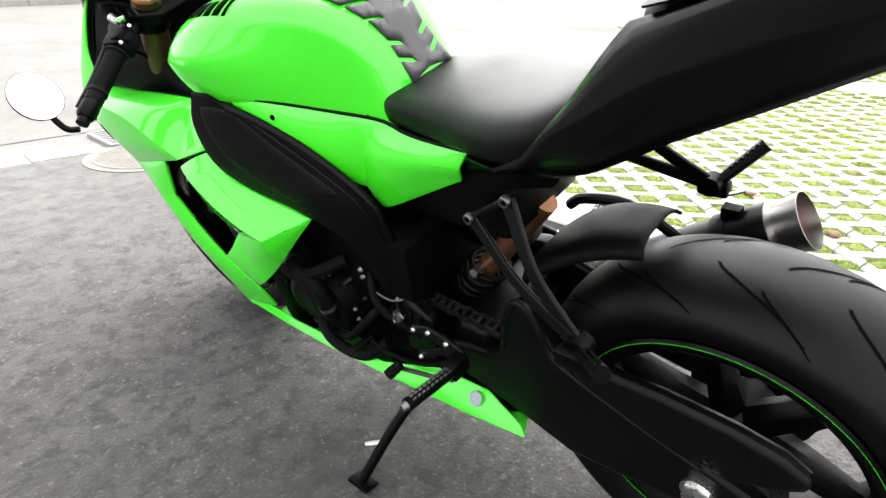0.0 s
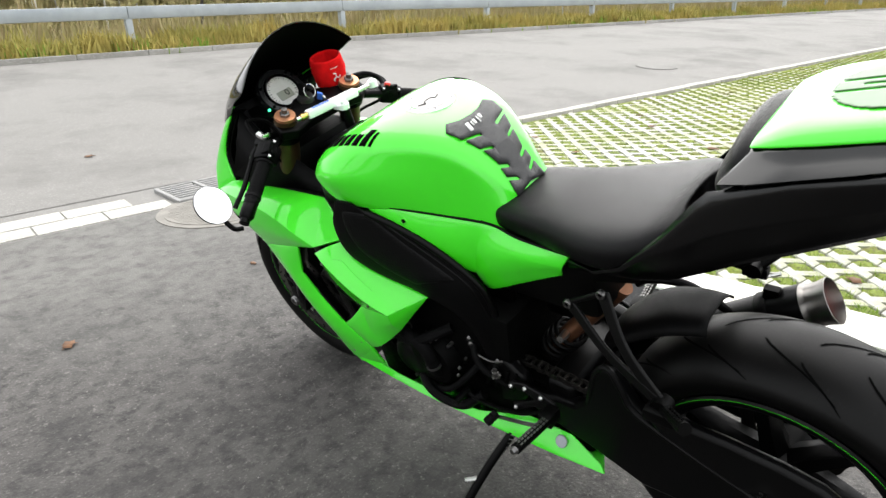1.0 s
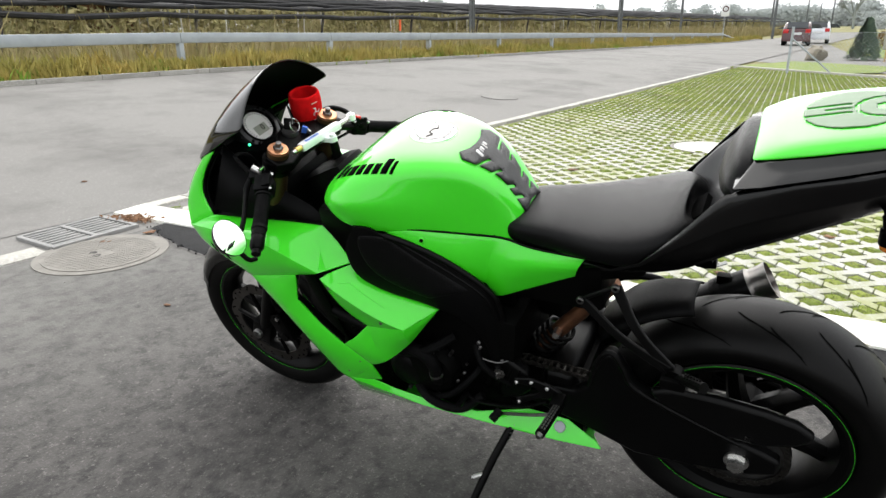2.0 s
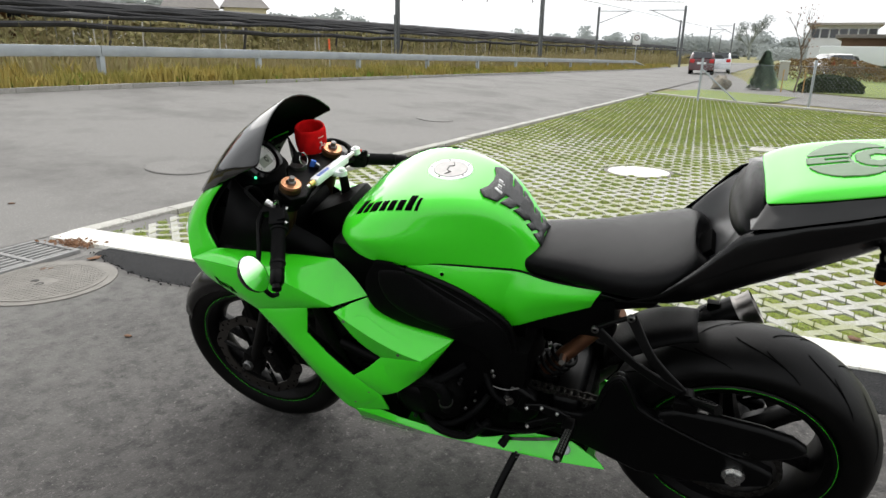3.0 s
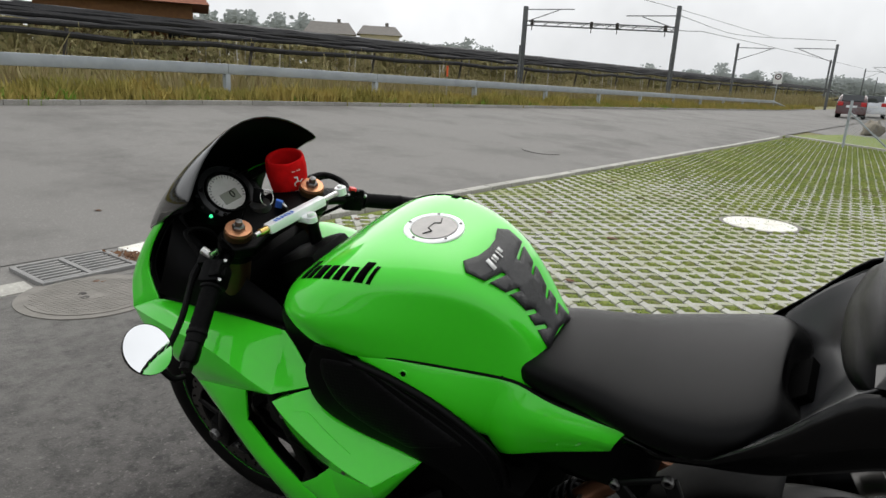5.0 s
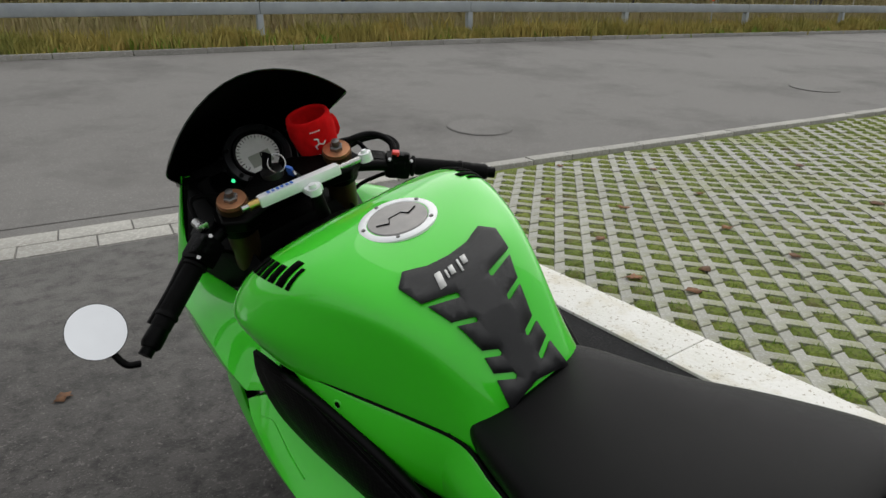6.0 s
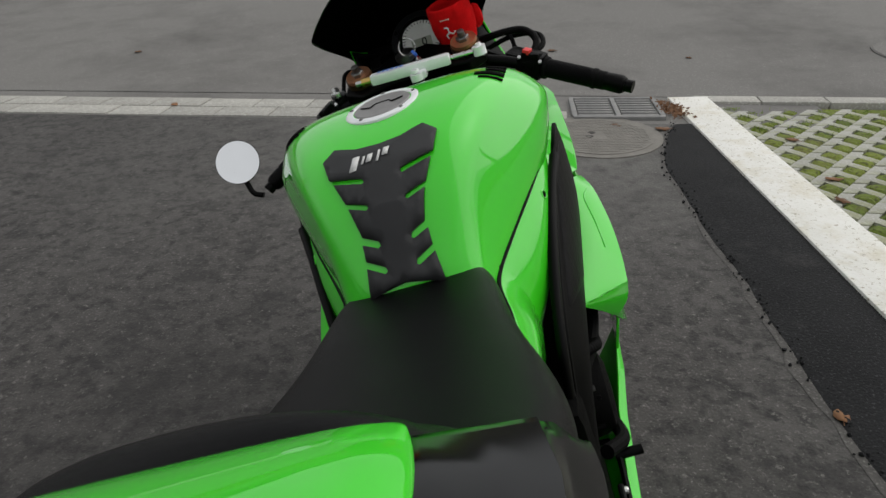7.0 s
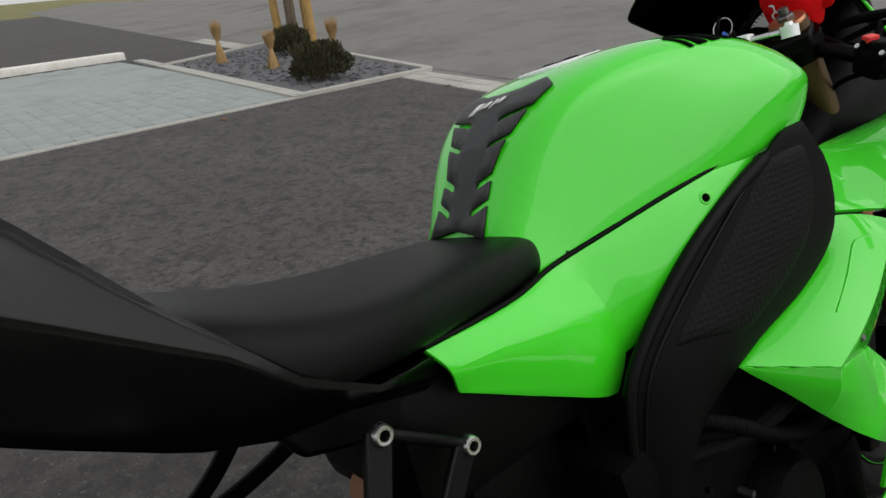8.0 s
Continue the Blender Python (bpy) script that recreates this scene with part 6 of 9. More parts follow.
# plain dark bars in the place of lettering on the upper fairing
for s in (-1, 1):
    for u, wide, v0, v1 in ((0.5, 0.055, 0.42, 0.68), (0.585, 0.018, 0.5, 0.68), (0.63, 0.04, 0.5, 0.68), (0.7, 0.018, 0.48, 0.74), (0.745, 0.045, 0.52, 0.7)):
        bm = bmesh.new()
        q = [on_grid(UF_GRIDS[3], a, b) for a, b in ((u, v1), (u + wide, v1), (u + wide - 0.03, v0), (u - 0.03, v0))]
        bm.faces.new([bm.verts.new((-s * p.x + s * 0.0036, p.y, p.z)) for p in q])
        part("fairing_print", bm, BLACK_PRINT_HOLLOW, bike, "short black printed bar", thick=0.001)

# --- screen, clocks ---
secs = []
top = [(0.176, 1.116, 1.056), (0.152, 1.12, 1.084), (0.115, 1.125, 1.117), (0.06, 1.128, 1.146), (0, 1.13, 1.157)]
base = [(0.14, 1.25, 0.985), (0.148, 1.3, 0.965), (0.13, 1.37, 0.935), (0.075, 1.425, 0.9), (0, 1.445, 0.882)]
for k in range(9):
    t = k / 8
    row = []
    for a, b in zip(top, base):
        p = Vector(a).lerp(Vector(b), t)
        bulge = 0.03 * math.sin(math.pi * t) * (1 - a[0] / 0.2)
        row.append((p.x + 0.012 * math.sin(math.pi * t) * (a[0] / 0.18), p.y + bulge * 0.6, p.z + bulge))
    secs.append([Vector((-x, y, z)) for x, y, z in row] + [Vector((x, y, z)) for x, y, z in reversed(row[:-1])])
part("windscreen", loft(bmesh.new(), secs, False), SCREEN, bike, "dark smoked acrylic windscreen", thick=0.004, sub=1, lining=SCREEN_IN)
bm = bmesh.new()
cyl(bm, (0, 1.3, 0.9), (0, 1.28, 0.96), 0.1, 0.09, 24)
box(bm, (0, 1.3, 0.93), (0.24, 0.05, 0.1), Euler((radians(-30), 0, 0)).to_matrix(), 0.015)
box(bm, (0, 1.32, 0.84), (0.26, 0.16, 0.12), None, 0.02)
box(bm, (0, 1.22, 0.82), (0.2, 0.2, 0.12), None, 0.02)
part("cockpit", bm, BLACK_MATT, bike, "black instrument surround")
dn = Vector((0, -0.78, 0.62)).normalized()
dc = Vector((0.012, 1.262, 0.975))
bm = lathe(bmesh.new(), [(0.0, -0.03), (0.049, -0.03), (0.051, 0.004), (0.047, 0.008), (0.043, 0.002)], dc, dc + dn, 40)
clock = part("speedometer", bm, BLACK_SATIN, bike, "round pale speedometer with a digital display")
bm = lathe(bmesh.new(), [(0.05, 0.002), (0.052, 0.005), (0.063, 0.0035), (0.0665, -0.002), (0.067, -0.03)], dc, dc + dn, 48)
part("instrument_ring", bm, TRAY_M, clock, "dark grey ring with buttons")
for a in (28, 44, 208, 226, 150):
    bm = lathe(bmesh.new(), [(0.0, 0.008), (0.0035, 0.0078), (0.0046, 0.006), (0.0046, 0.002)], (0, 0, 0), (0, 0, 1), 14)
    part("ring_button", bm, BLACK_SATIN, clock, m=Matrix.Translation(dc) @ dn.to_track_quat('Z', 'Y').to_matrix().to_4x4() @ Matrix.Translation((0.0575 * math.cos(radians(a)), 0.0575 * math.sin(radians(a)), 0)))
bm = lathe(bmesh.new(), [(0.0, 0.001), (0.0415, 0.001), (0.0415, 0.0025), (0.0, 0.0025)], dc, dc + dn, 40)
part("dial", bm, DIAL, clock, "pale dial face")
dm = Matrix.Translation(dc) @ dn.to_track_quat('Z', 'Y').to_matrix().to_4x4()
bm = box(bmesh.new(), (0, -0.012, 0.0035), (0.044, 0.026, 0.002), None, 0.001)
part("display", bm, LCD, clock, "grey digital display", m=dm)
txt = bpy.data.curves.new("display_zero", 'FONT')
txt.body, txt.size, txt.align_x, txt.align_y = "0", 0.024, 'CENTER', 'CENTER'
txt.extrude = 0.0003
txt.materials.append(BLACK_PRINT_HOLLOW)
zero = new("display_zero", txt)
zero.parent = clock
zero.matrix_basis = dm @ Matrix.Translation((0.006, -0.01, 0.0048))
bm = bmesh.new()
for i in range(25):
    a = radians(215 - 250 * i / 24)
    r = 0.0375
    box(bm, (r * math.cos(a), r * math.sin(a), 0.003), (0.007 if i % 2 == 0 else 0.004, 0.0012, 0.001), Euler((0, 0, a)).to_matrix())
part("scale_marks", bm, BLACK_PRINT_HOLLOW, clock, m=dm)
for k, (x, z) in enumerate(((-0.068, 0.02), (-0.074, -0.005), (-0.07, -0.03), (0.072, 0.02), (0.076, -0.005))):
    bm = cyl(bmesh.new(), (x, z, 0.004), (x, z, 0.007), 0.004, 0.0035, 10)
    lamp = material("green_pilot_lamp", (0.05, 0.8, 0.3), 0.4) if k == 2 else BLACK_SATIN
    if k == 2:
        lamp.node_tree.nodes["Principled BSDF"].inputs["Emission Color"].default_value = (0.05, 0.9, 0.35, 1)
        lamp.node_tree.nodes["Principled BSDF"].inputs["Emission Strength"].default_value = 1.2
    part("pilot_lamp", bm, lamp, clock, m=dm)

# --- triple clamp, damper, handlebars ---
bm = bmesh.new()
ol = [(-0.14, -0.02), (-0.13, 0.025), (-0.07, 0.035), (-0.035, 0.06), (0.035, 0.06), (0.07, 0.035), (0.13, 0.025), (0.14, -0.02), (0.105, -0.042), (0.05, -0.03), (-0.05, -0.03), (-0.105, -0.042)]
slab(bm, ol, 0, 0.026, axis=2)
part("triple_clamp", bm, BLACK_METAL, bike, "black upper triple clamp", m=Matrix.Translation((0, 1.107, 0.935)) @ Euler((radians(23), 0, 0)).to_matrix().to_4x4(), bevel=0.004)
bm = bmesh.new()
cyl(bm, (-0.01, 1.135, 0.955), (-0.013, 1.13, 0.982), 0.022, 0.02, 20)
lock = part("ignition_lock", bm, DARK_STEEL, bike, "steel ignition lock with the key in it")
bm = bmesh.new()
box(bm, (-0.014, 1.128, 1.0), (0.004, 0.022, 0.03), Euler((0.2, 0.3, 0.4)).to_matrix(), 0.002)
part("key", bm, BLACK_SATIN, lock, "black key head")
bm = bmesh.new()
ring = [Vector((-0.002 + 0.016 * math.cos(a), 1.118 + 0.004 * math.sin(a), 0.992 + 0.016 * math.sin(a))) for a in [2 * math.pi * i / 20 for i in range(21)]]
sweep(bm, ring, 0.0011, 6, caps=False)
part("key_ring", bm, STEEL, lock, "steel key ring")
bm = bmesh.new()
box(bm, (0.012, 1.104, 0.972), (0.006, 0.014, 0.03), Euler((0.5, -0.4, 0.3)).to_matrix(), 0.002)
part("key_tag", bm, BLUE_PRINT, lock, "blue key tag")
bm = bmesh.new()
box(bm, (0.018, 1.094, 0.966), (0.005, 0.012, 0.022), Euler((0.7, -0.4, -0.3)).to_matrix(), 0.002)
part("key_blade", bm, STEEL, lock)

DA, DB = Vector((-0.105, 1.052, 0.969)), Vector((0.131, 1.04, 0.96))
dd = (DB - DA).normalized()
bm = bmesh.new()
m, ln = frame_to(DA + dd * 0.03, DA + dd * 0.182)
box(bm, m @ Vector((0, 0, ln / 2)), (0.022, 0.02, ln), m.to_3x3(), 0.005)
damper = part("steering_damper", bm, ALU, bike, "silver aluminium steering damper")
bm = cyl(bmesh.new(), DA + dd * 0.0, DB - dd * 0.012, 0.0055, 0.0055, 14)
part("damper_rod", bm, STEEL, damper, "polished damper rod")
bm = bmesh.new()
cyl(bm, DB + Vector((0, 0, -0.008)), DB + Vector((0, 0, 0.008)), 0.012, 0.012, 18)
cyl(bm, DB + Vector((0, 0, 0.008)), DB + Vector((0, 0, 0.013)), 0.006, 0.005, 12)
part("rod_end", bm, ALU, damper, "steel rod end with a bolt")
bm = bmesh.new()
PV = Vector((0.012, 1.018, 0.952))
cyl(bm, PV + Vector((0, 0, -0.004)), PV + Vector((0, 0, 0.008)), 0.0115, 0.0115, 20)
box(bm, PV + Vector((0.003, 0.016, 0.002)), (0.03, 0.03, 0.014), None, 0.004)
cyl(bm, PV + Vector((0, 0, 0.01)), PV + Vector((0, 0, 0.016)), 0.008, 0.007, 12)
part("damper_clamp", bm, ALU, damper, "silver clamp with a bolt")
bm = cyl(bmesh.new(), PV - Vector((0, 0, 0.09)), PV - Vector((0, 0, 0.006)), 0.014, 0.011, 14)
part("damper_post", bm, BLACK_METAL, damper)
bm = cyl(bmesh.new(), DA + dd * 0.012, DA + dd * 0.03, 0.008, 0.008, 12)
part("adjuster_knob", bm, BRASS, damper, "brass adjuster")
bm = bmesh.new()
for i in range(6):
    p = DA + dd * (0.05 + 0.0085 * i) + Vector((0, -0.0045, 0.0118))
    box(bm, p, (0.0045, 0.009, 0.0008), None)
part("damper_print", bm, BLUE_PRINT, damper, "blue printed marks")

for s, inner, outer_p in ((-1, (-0.205, 1.085, 0.905), (-0.342, 1.02, 0.836)), (1, (0.235, 1.08, 0.884), (0.37, 1.0, 0.823))):
    a, b = Vector(inner), Vector(outer_p)
    d = (b - a).normalized()
    root = Vector((0.105 * s, 1.115, 0.935))
    bm = bmesh.new()
    sweep(bm, [root, root.lerp(a, 0.5) + Vector((0, 0.004, 0.002)), a, b], 0.011, 14)
    cyl(bm, root + Vector((0, 0.007, -0.016)), root + Vector((0, -0.007, 0.016)), 0.036, 0.036, 24)
    bar = part("handlebar", bm, BLACK_METAL, bike, "black clip-on handlebar")
    bm = lathe(bmesh.new(), [(0.0165, 0.0), (0.0205, 0.001), (0.0205, 0.006), (0.0165, 0.008), (0.0165, 0.092), (0.0185, 0.095), (0.0185, 0.1), (0.0165, 0.102), (0.0165, 0.118), (0.0, 0.118)], a, b, 24)
    part("grip", bm, GRIP, bar, "ribbed black rubber grip")
    bm = bmesh.new()
    for i in range(22):
        t = 0.012 + 0.0036 * i
        cyl(bm, a + d * t, a + d * (t + 0.0016), 0.0172, 0.0172, 18)
    part("grip_rib", bm, GRIP, bar)
    bm = lathe(bmesh.new(), [(0.0, 0.0), (0.0155, 0.0), (0.0165, 0.012), (0.0165, 0.03), (0.013, 0.036), (0.0, 0.036)], a + d * 0.118, b + d, 20)
    part("bar_end", bm, BLACK_METAL, bar, "black bar-end weight")
    # switch block
    q = d.to_track_quat('X', 'Z').to_matrix()
    bm = bmesh.new()
    box(bm, a - d * 0.026, (0.05, 0.042, 0.046), q, 0.009)
    box(bm, a - d * 0.02 + Vector((0, -0.012, 0.02)), (0.03, 0.02, 0.014), q, 0.004)
    box(bm, a - d * 0.03 + Vector((0, -0.022, 0.004)), (0.016, 0.01, 0.014), q, 0.003)
    part("switch_block", bm, BLACK_MATT, bar, "black switch housing")
    for k, (along_bar, up) in enumerate(((0.012, 0.026), (0.036, 0.024), (0.024, 0.012), (0.04, 0.006))):
        bm = box(bmesh.new(), a - d * along_bar + Vector((0, -0.019 - 0.002 * (k > 1), up - 0.002)), (0.01, 0.009, 0.008), q, 0.002)
        part("switch_button", bm, BLACK_SATIN if k % 2 else GRIP, bar)
    if s > 0:
        bm = box(bmesh.new(), a - d * 0.03 + Vector((0, -0.014, 0.026)), (0.014, 0.016, 0.012), q, 0.002)
        part("stop_switch", bm, RED_PLASTIC, bar, "red engine stop switch")
    for k in (-0.05, -0.008):
        p = a + d * k + Vector((0, -0.02, 0.012))
        bm = cyl(bmesh.new(), p, p + Vector((0, -0.005, 0.0035)), 0.0036, 0.0034, 10)
        part("switch_bolt", bm, STEEL, bar)
    # lever and its pivot
    bm = bmesh.new()
    box(bm, a - d * 0.055 + Vector((0, 0.02, 0.004)), (0.034, 0.045, 0.026), q, 0.006)
    sweep(bm, smooth_path([a - d * 0.05 + Vector((0, 0.045, 0.0)), a - d * 0.01 + Vector((0, 0.058, -0.002)), a + d * 0.07 + Vector((0, 0.055, -0.006)), a + d * 0.13 + Vector((0, 0.065, -0.01))]), [0.008] * 9 + [0.006] * 16, 8)
    part("lever", bm, BLACK_METAL, bar, "black hand lever")
    # cables
    bm = bmesh.new()
    sweep(bm, smooth_path([a - d * 0.05 + Vector((0, 0.05, 0.01)), a - d * 0.07 + Vector((0, 0.09, 0.035)), Vector((0.08 * s, 1.22, 0.93)), Vector((0.06 * s, 1.2, 0.82))]), 0.0045, 8)
    sweep(bm, smooth_path([a - d * 0.04 + Vector((0, 0.02, -0.02)), Vector((0.13 * s, 1.15, 0.86)), Vector((0.07 * s, 1.12, 0.78))]), 0.004, 8)
    part("cable", bm, GRIP, bar, "thin black cables")
# adjuster at the clutch lever
bm = bmesh.new()
p = Vector((-0.165, 1.112, 0.942))
cyl(bm, p, p + Vector((-0.004, 0.02, 0.014)), 0.008, 0.008, 12)
box(bm, p + Vector((0.0, -0.004, 0.008)), (0.02, 0.006, 0.012), None, 0.002)
part("lever_adjuster", bm, STEEL, bike, "bright clutch cable adjuster")
# throttle cable loop on the right
bm = sweep(bmesh.new(), smooth_path([(0.215, 1.1, 0.9), (0.235, 1.135, 0.925), (0.215, 1.17, 0.945), (0.16, 1.18, 0.95), (0.1, 1.2, 0.94)]), 0.007, 10)
part("throttle_cable", bm, GRIP, bike, "black throttle cable loop")
bm = sweep(bmesh.new(), smooth_path([(0.215, 1.105, 0.905), (0.245, 1.13, 0.915), (0.24, 1.165, 0.93), (0.19, 1.19, 0.935), (0.12, 1.2, 0.92)]), 0.005, 8)
part("throttle_cable", bm, GRIP, bike, "black throttle cable loop")

# bar-end mirror on the left grip
mc = Vector((-0.381, 1.036, 0.903))
mn = pose(0, 0, 0, 0, LEAN, 0).to_3x3() @ Vector((0.1, -1, 0.62)).normalized()
bm = lathe(bmesh.new(), [(0.0, -0.02), (0.02, -0.019), (0.035, -0.012), (0.0425, -0.002), (0.0432, 0.003), (0.0424, 0.0038)], mc, mc + mn, 40)
mir = part("bar_end_mirror", bm, BLACK_GLOSS, bike, "round bar-end mirror")
bm = lathe(bmesh.new(), [(0.0, 0.0015), (0.0422, 0.0015), (0.0422, 0.003), (0.0, 0.003)], mc, mc + mn, 40)
part("mirror_glass", bm, MIRROR, mir, "silvered mirror glass")
bm = sweep(bmesh.new(), smooth_path([(-0.352, 1.012, 0.832), (-0.37, 1.014, 0.842), (-0.378, 1.026, 0.868), mc - mn * 0.012]), 0.0055, 10)
part("mirror_arm", bm, BLACK_METAL, mir)

# brake fluid reservoir under a red cloth band
ra, rb = Vector((0.097, 1.158, 0.957)), Vector((0.092, 1.144, 1.043))
bm = bmesh.new()
cyl(bm, ra, ra.lerp(rb, 0.58), 0.024, 0.024, 20)
sweep(bm, [(0.17, 1.11, 0.915), (0.12, 1.15, 0.94), ra], 0.008, 8)
res = part("brake_reservoir", bm, BLACK_SATIN, bike, "brake fluid reservoir in a red cloth band")
bm = bmesh.new()
secs = []
for k in range(10):
    t = k / 9
    r = 0.0265 + 0.0095 * t + 0.0045 * math.sin(math.pi * min(1, t * 1.08)) - (0.002 if k == 0 else 0.0015 if k == 9 else 0)
    m, _ = frame_to(ra.lerp(rb, t), rb + (rb - ra))
    secs.append([m @ Vector(((r + 0.0022 * noise.noise((3 * math.cos(a), 3 * math.sin(a), t * 4))) * math.cos(a) * 1.08, (r + 0.0022 * noise.noise((3 * math.cos(a), 3 * math.sin(a), t * 4))) * math.sin(a), 0)) for a in [2 * math.pi * i / 40 for i in range(40)]])
loft(bm, secs, True, False)
part("cloth_band", bm, RED_CLOTH, res, "red terry cloth wristband with a pale print", thick=0.008, bevel=0, sub=1)
bm = blob(bmesh.new(), (0.138, 1.158, 1.0), 0.015, random.Random(3), 2, 0.3, (1, 0.8, 1.5))
part("cloth_fold", bm, RED_CLOTH, res)
bm = bmesh.new()


def on_band(a, h):
    r = 0.0265 + 0.0095 * h + 0.0045 * math.sin(math.pi * min(1, h * 1.08)) + 0.0052
    mt, _ = frame_to(ra.lerp(rb, h), rb + (rb - ra))
    return mt @ Vector((r * math.cos(a) * 1.08, r * math.sin(a), 0))


def stroke(bm, pts, wd):
    for (a0, h0), (a1, h1) in zip(pts, pts[1:]):
        dx, dy = (a1 - a0) * 0.045, (h1 - h0) * 0.09
        L = math.hypot(dx, dy) or 1
        na, nh = -dy / L * wd / 0.045, dx / L * wd / 0.09
        bm.faces.new([bm.verts.new(on_band(a0 + na, h0 + nh)), bm.verts.new(on_band(a1 + na, h1 + nh)), bm.verts.new(on_band(a1 - na, h1 - nh)), bm.verts.new(on_band(a0 - na, h0 - nh))])


# the angle on the band that faces back to the rider
back = min([2 * math.pi * i / 180 for i in range(180)], key=lambda a: (on_band(a, 0.5) - Vector((-0.12, 0.4, 1.1))).length)
for k in range(3):
    a = math.pi / 2 + 2 * math.pi * k / 3
    c0 = (back, 0.5)
    c1 = (back + 0.2 * math.cos(a), 0.5 + 0.11 * math.sin(a))
    c2 = (c1[0] + 0.16 * math.cos(a + 1.4), c1[1] + 0.08 * math.sin(a + 1.4))
    stroke(bm, [c0, c1, c2], 0.0013)
for i in range(7):
    stroke(bm, [(back - 0.36 + 0.11 * i, 0.2), (back - 0.3 + 0.11 * i, 0.21)], 0.0012 if i % 2 else 0.0018)
for i in range(5):
    stroke(bm, [(back - 0.22 + 0.09 * i, 0.78), (back - 0.17 + 0.09 * i, 0.785)], 0.001)
part("band_print", bm, WHITE_PRINT, res, "pale three-armed sign and bars", thick=0.0006)

# --- rear end ---
OUT_L = [(0.49, 0.385), (0.41, 0.402), (0.365, 0.405), (0.33, 0.44), (0.314, 0.5), (0.302, 0.535), (0.286, 0.556), (0.268, 0.554), (0.248, 0.515), (0.222, 0.468), (0.175, 0.441), (0.116, 0.416), (0.0, 0.372), (-0.05, 0.354), (-0.085, 0.337), (-0.085, 0.297), (-0.02, 0.27), (0.12, 0.25), (0.22, 0.242), (0.34, 0.29), (0.48, 0.335)]
OUT_R = [(0.5, 0.45), (0.4, 0.47), (0.28, 0.43), (0.1, 0.375), (-0.03, 0.35), (-0.075, 0.335), (-0.075, 0.3), (-0.02, 0.275), (0.12, 0.27), (0.3, 0.3), (0.48, 0.35)]
bm = slab(bmesh.new(), OUT_L, -0.135, -0.1)
slab(bm, OUT_R, 0.1, 0.135)
box(bm, (0, 0.41, 0.405), (0.24, 0.08, 0.07), None, 0.02)
arm = part("swingarm", bm, BLACK_SATIN, bike, "black aluminium swingarm", bevel=0.009)
part("arm_rim", sweep(bmesh.new(), smooth_path([(-0.128, 0.33, 0.43), (-0.13, 0.314, 0.5), (-0.131, 0.295, 0.545), (-0.132, 0.272, 0.556), (-0.134, 0.248, 0.515), (-0.136, 0.222, 0.468), (-0.136, 0.116, 0.416), (-0.136, 0.0, 0.372)], 6), 0.0065, 10), STRAP, arm, "rounded welded rim of the swingarm")
for s in (-1, 1):
    bm = cyl(bmesh.new(), (s * 0.13, 0, 0.318), (s * 0.158, 0, 0.318), 0.021, 0.019, 6)
    cyl(bm, (s * 0.13, 0, 0.318), (s * 0.142, 0, 0.318), 0.026, 0.026, 20)
    part("axle_nut", bm, STEEL, arm, "steel axle nut")
    bm = cyl(bmesh.new(), (s * 0.135, -0.015, 0.412), (s * 0.15, -0.015, 0.412), 0.008, 0.007, 12)
    part("guard_bolt", bm, STEEL, arm)
GUARD = [(0.19, 0.48), (0.14, 0.502), (0.05, 0.502), (-0.04, 0.494), (-0.1, 0.48), (-0.134, 0.456), (-0.13, 0.44), (-0.105, 0.42), (-0.047, 0.394), (0.03, 0.396), (0.096, 0.422), (0.17, 0.455)]
bm = slab(bmesh.new(), GUARD, -0.15, -0.125)
part("chain_guard", bm, STRAP, bike, "matt black chain guard", bevel=0.011)
# rear sprocket and chain
bm = bmesh.new()
n = 41
ring = []
for i in range(n * 2):
    r = 0.104 if i % 2 == 0 else 0.097
    ring.append((r * math.cos(math.pi * i / n), 0.318 + r * math.sin(math.pi * i / n)))
slab(bm, ring, -0.108, -0.101)
part("sprocket", bm, DARK_STEEL, rear, "steel rear sprocket")
A0, A1, r0, r1 = Vector((0, 0.318)), Vector((0.5, 0.41)), 0.1, 0.042
dv = (A1 - A0)
ang = math.atan2(dv.y, dv.x)
off = math.acos((r0 - r1) / dv.length)
t_up = ang + off
t_dn = ang - off
p1 = A0 + Vector((math.cos(t_up), math.sin(t_up))) * r0
p2 = A1 + Vector((math.cos(t_up), math.sin(t_up))) * r1
p3 = A1 + Vector((math.cos(t_dn), math.sin(t_dn))) * r1
p4 = A0 + Vector((math.cos(t_dn), math.sin(t_dn))) * r0
loop = [p1.lerp(p2, i / 30) for i in range(31)] + [A1 + Vector((math.cos(t_up + (t_dn - t_up) * i / 8), math.sin(t_up + (t_dn - t_up) * i / 8))) * r1 for i in range(1, 8)]
loop += [p3.lerp(p4, i / 30) for i in range(31)] + [A0 + Vector((math.cos(t_dn - (2 * math.pi - (t_up - t_dn)) * i / 24), math.sin(t_dn - (2 * math.pi - (t_up - t_dn)) * i / 24))) * r0 for i in range(1, 24)]
bm = bmesh.new()
for i, (a, b) in enumerate(zip(loop, loop[1:] + loop[:1])):
    c = (a + b) / 2
    L = (b - a).length
    an = math.atan2((b - a).y, (b - a).x)
    w = 0.022 if i % 2 else 0.017
    for x in (-0.1045 - w / 2, -0.1045 + w / 2):
        box(bm, (x, c.x, c.y), (0.002, L * 1.15, 0.014), Euler((an, 0, 0)).to_matrix())
    cyl(bm, (-0.1045 - 0.012, a.x, a.y), (-0.1045 + 0.012, a.x, a.y), 0.0045, 0.0045, 8)
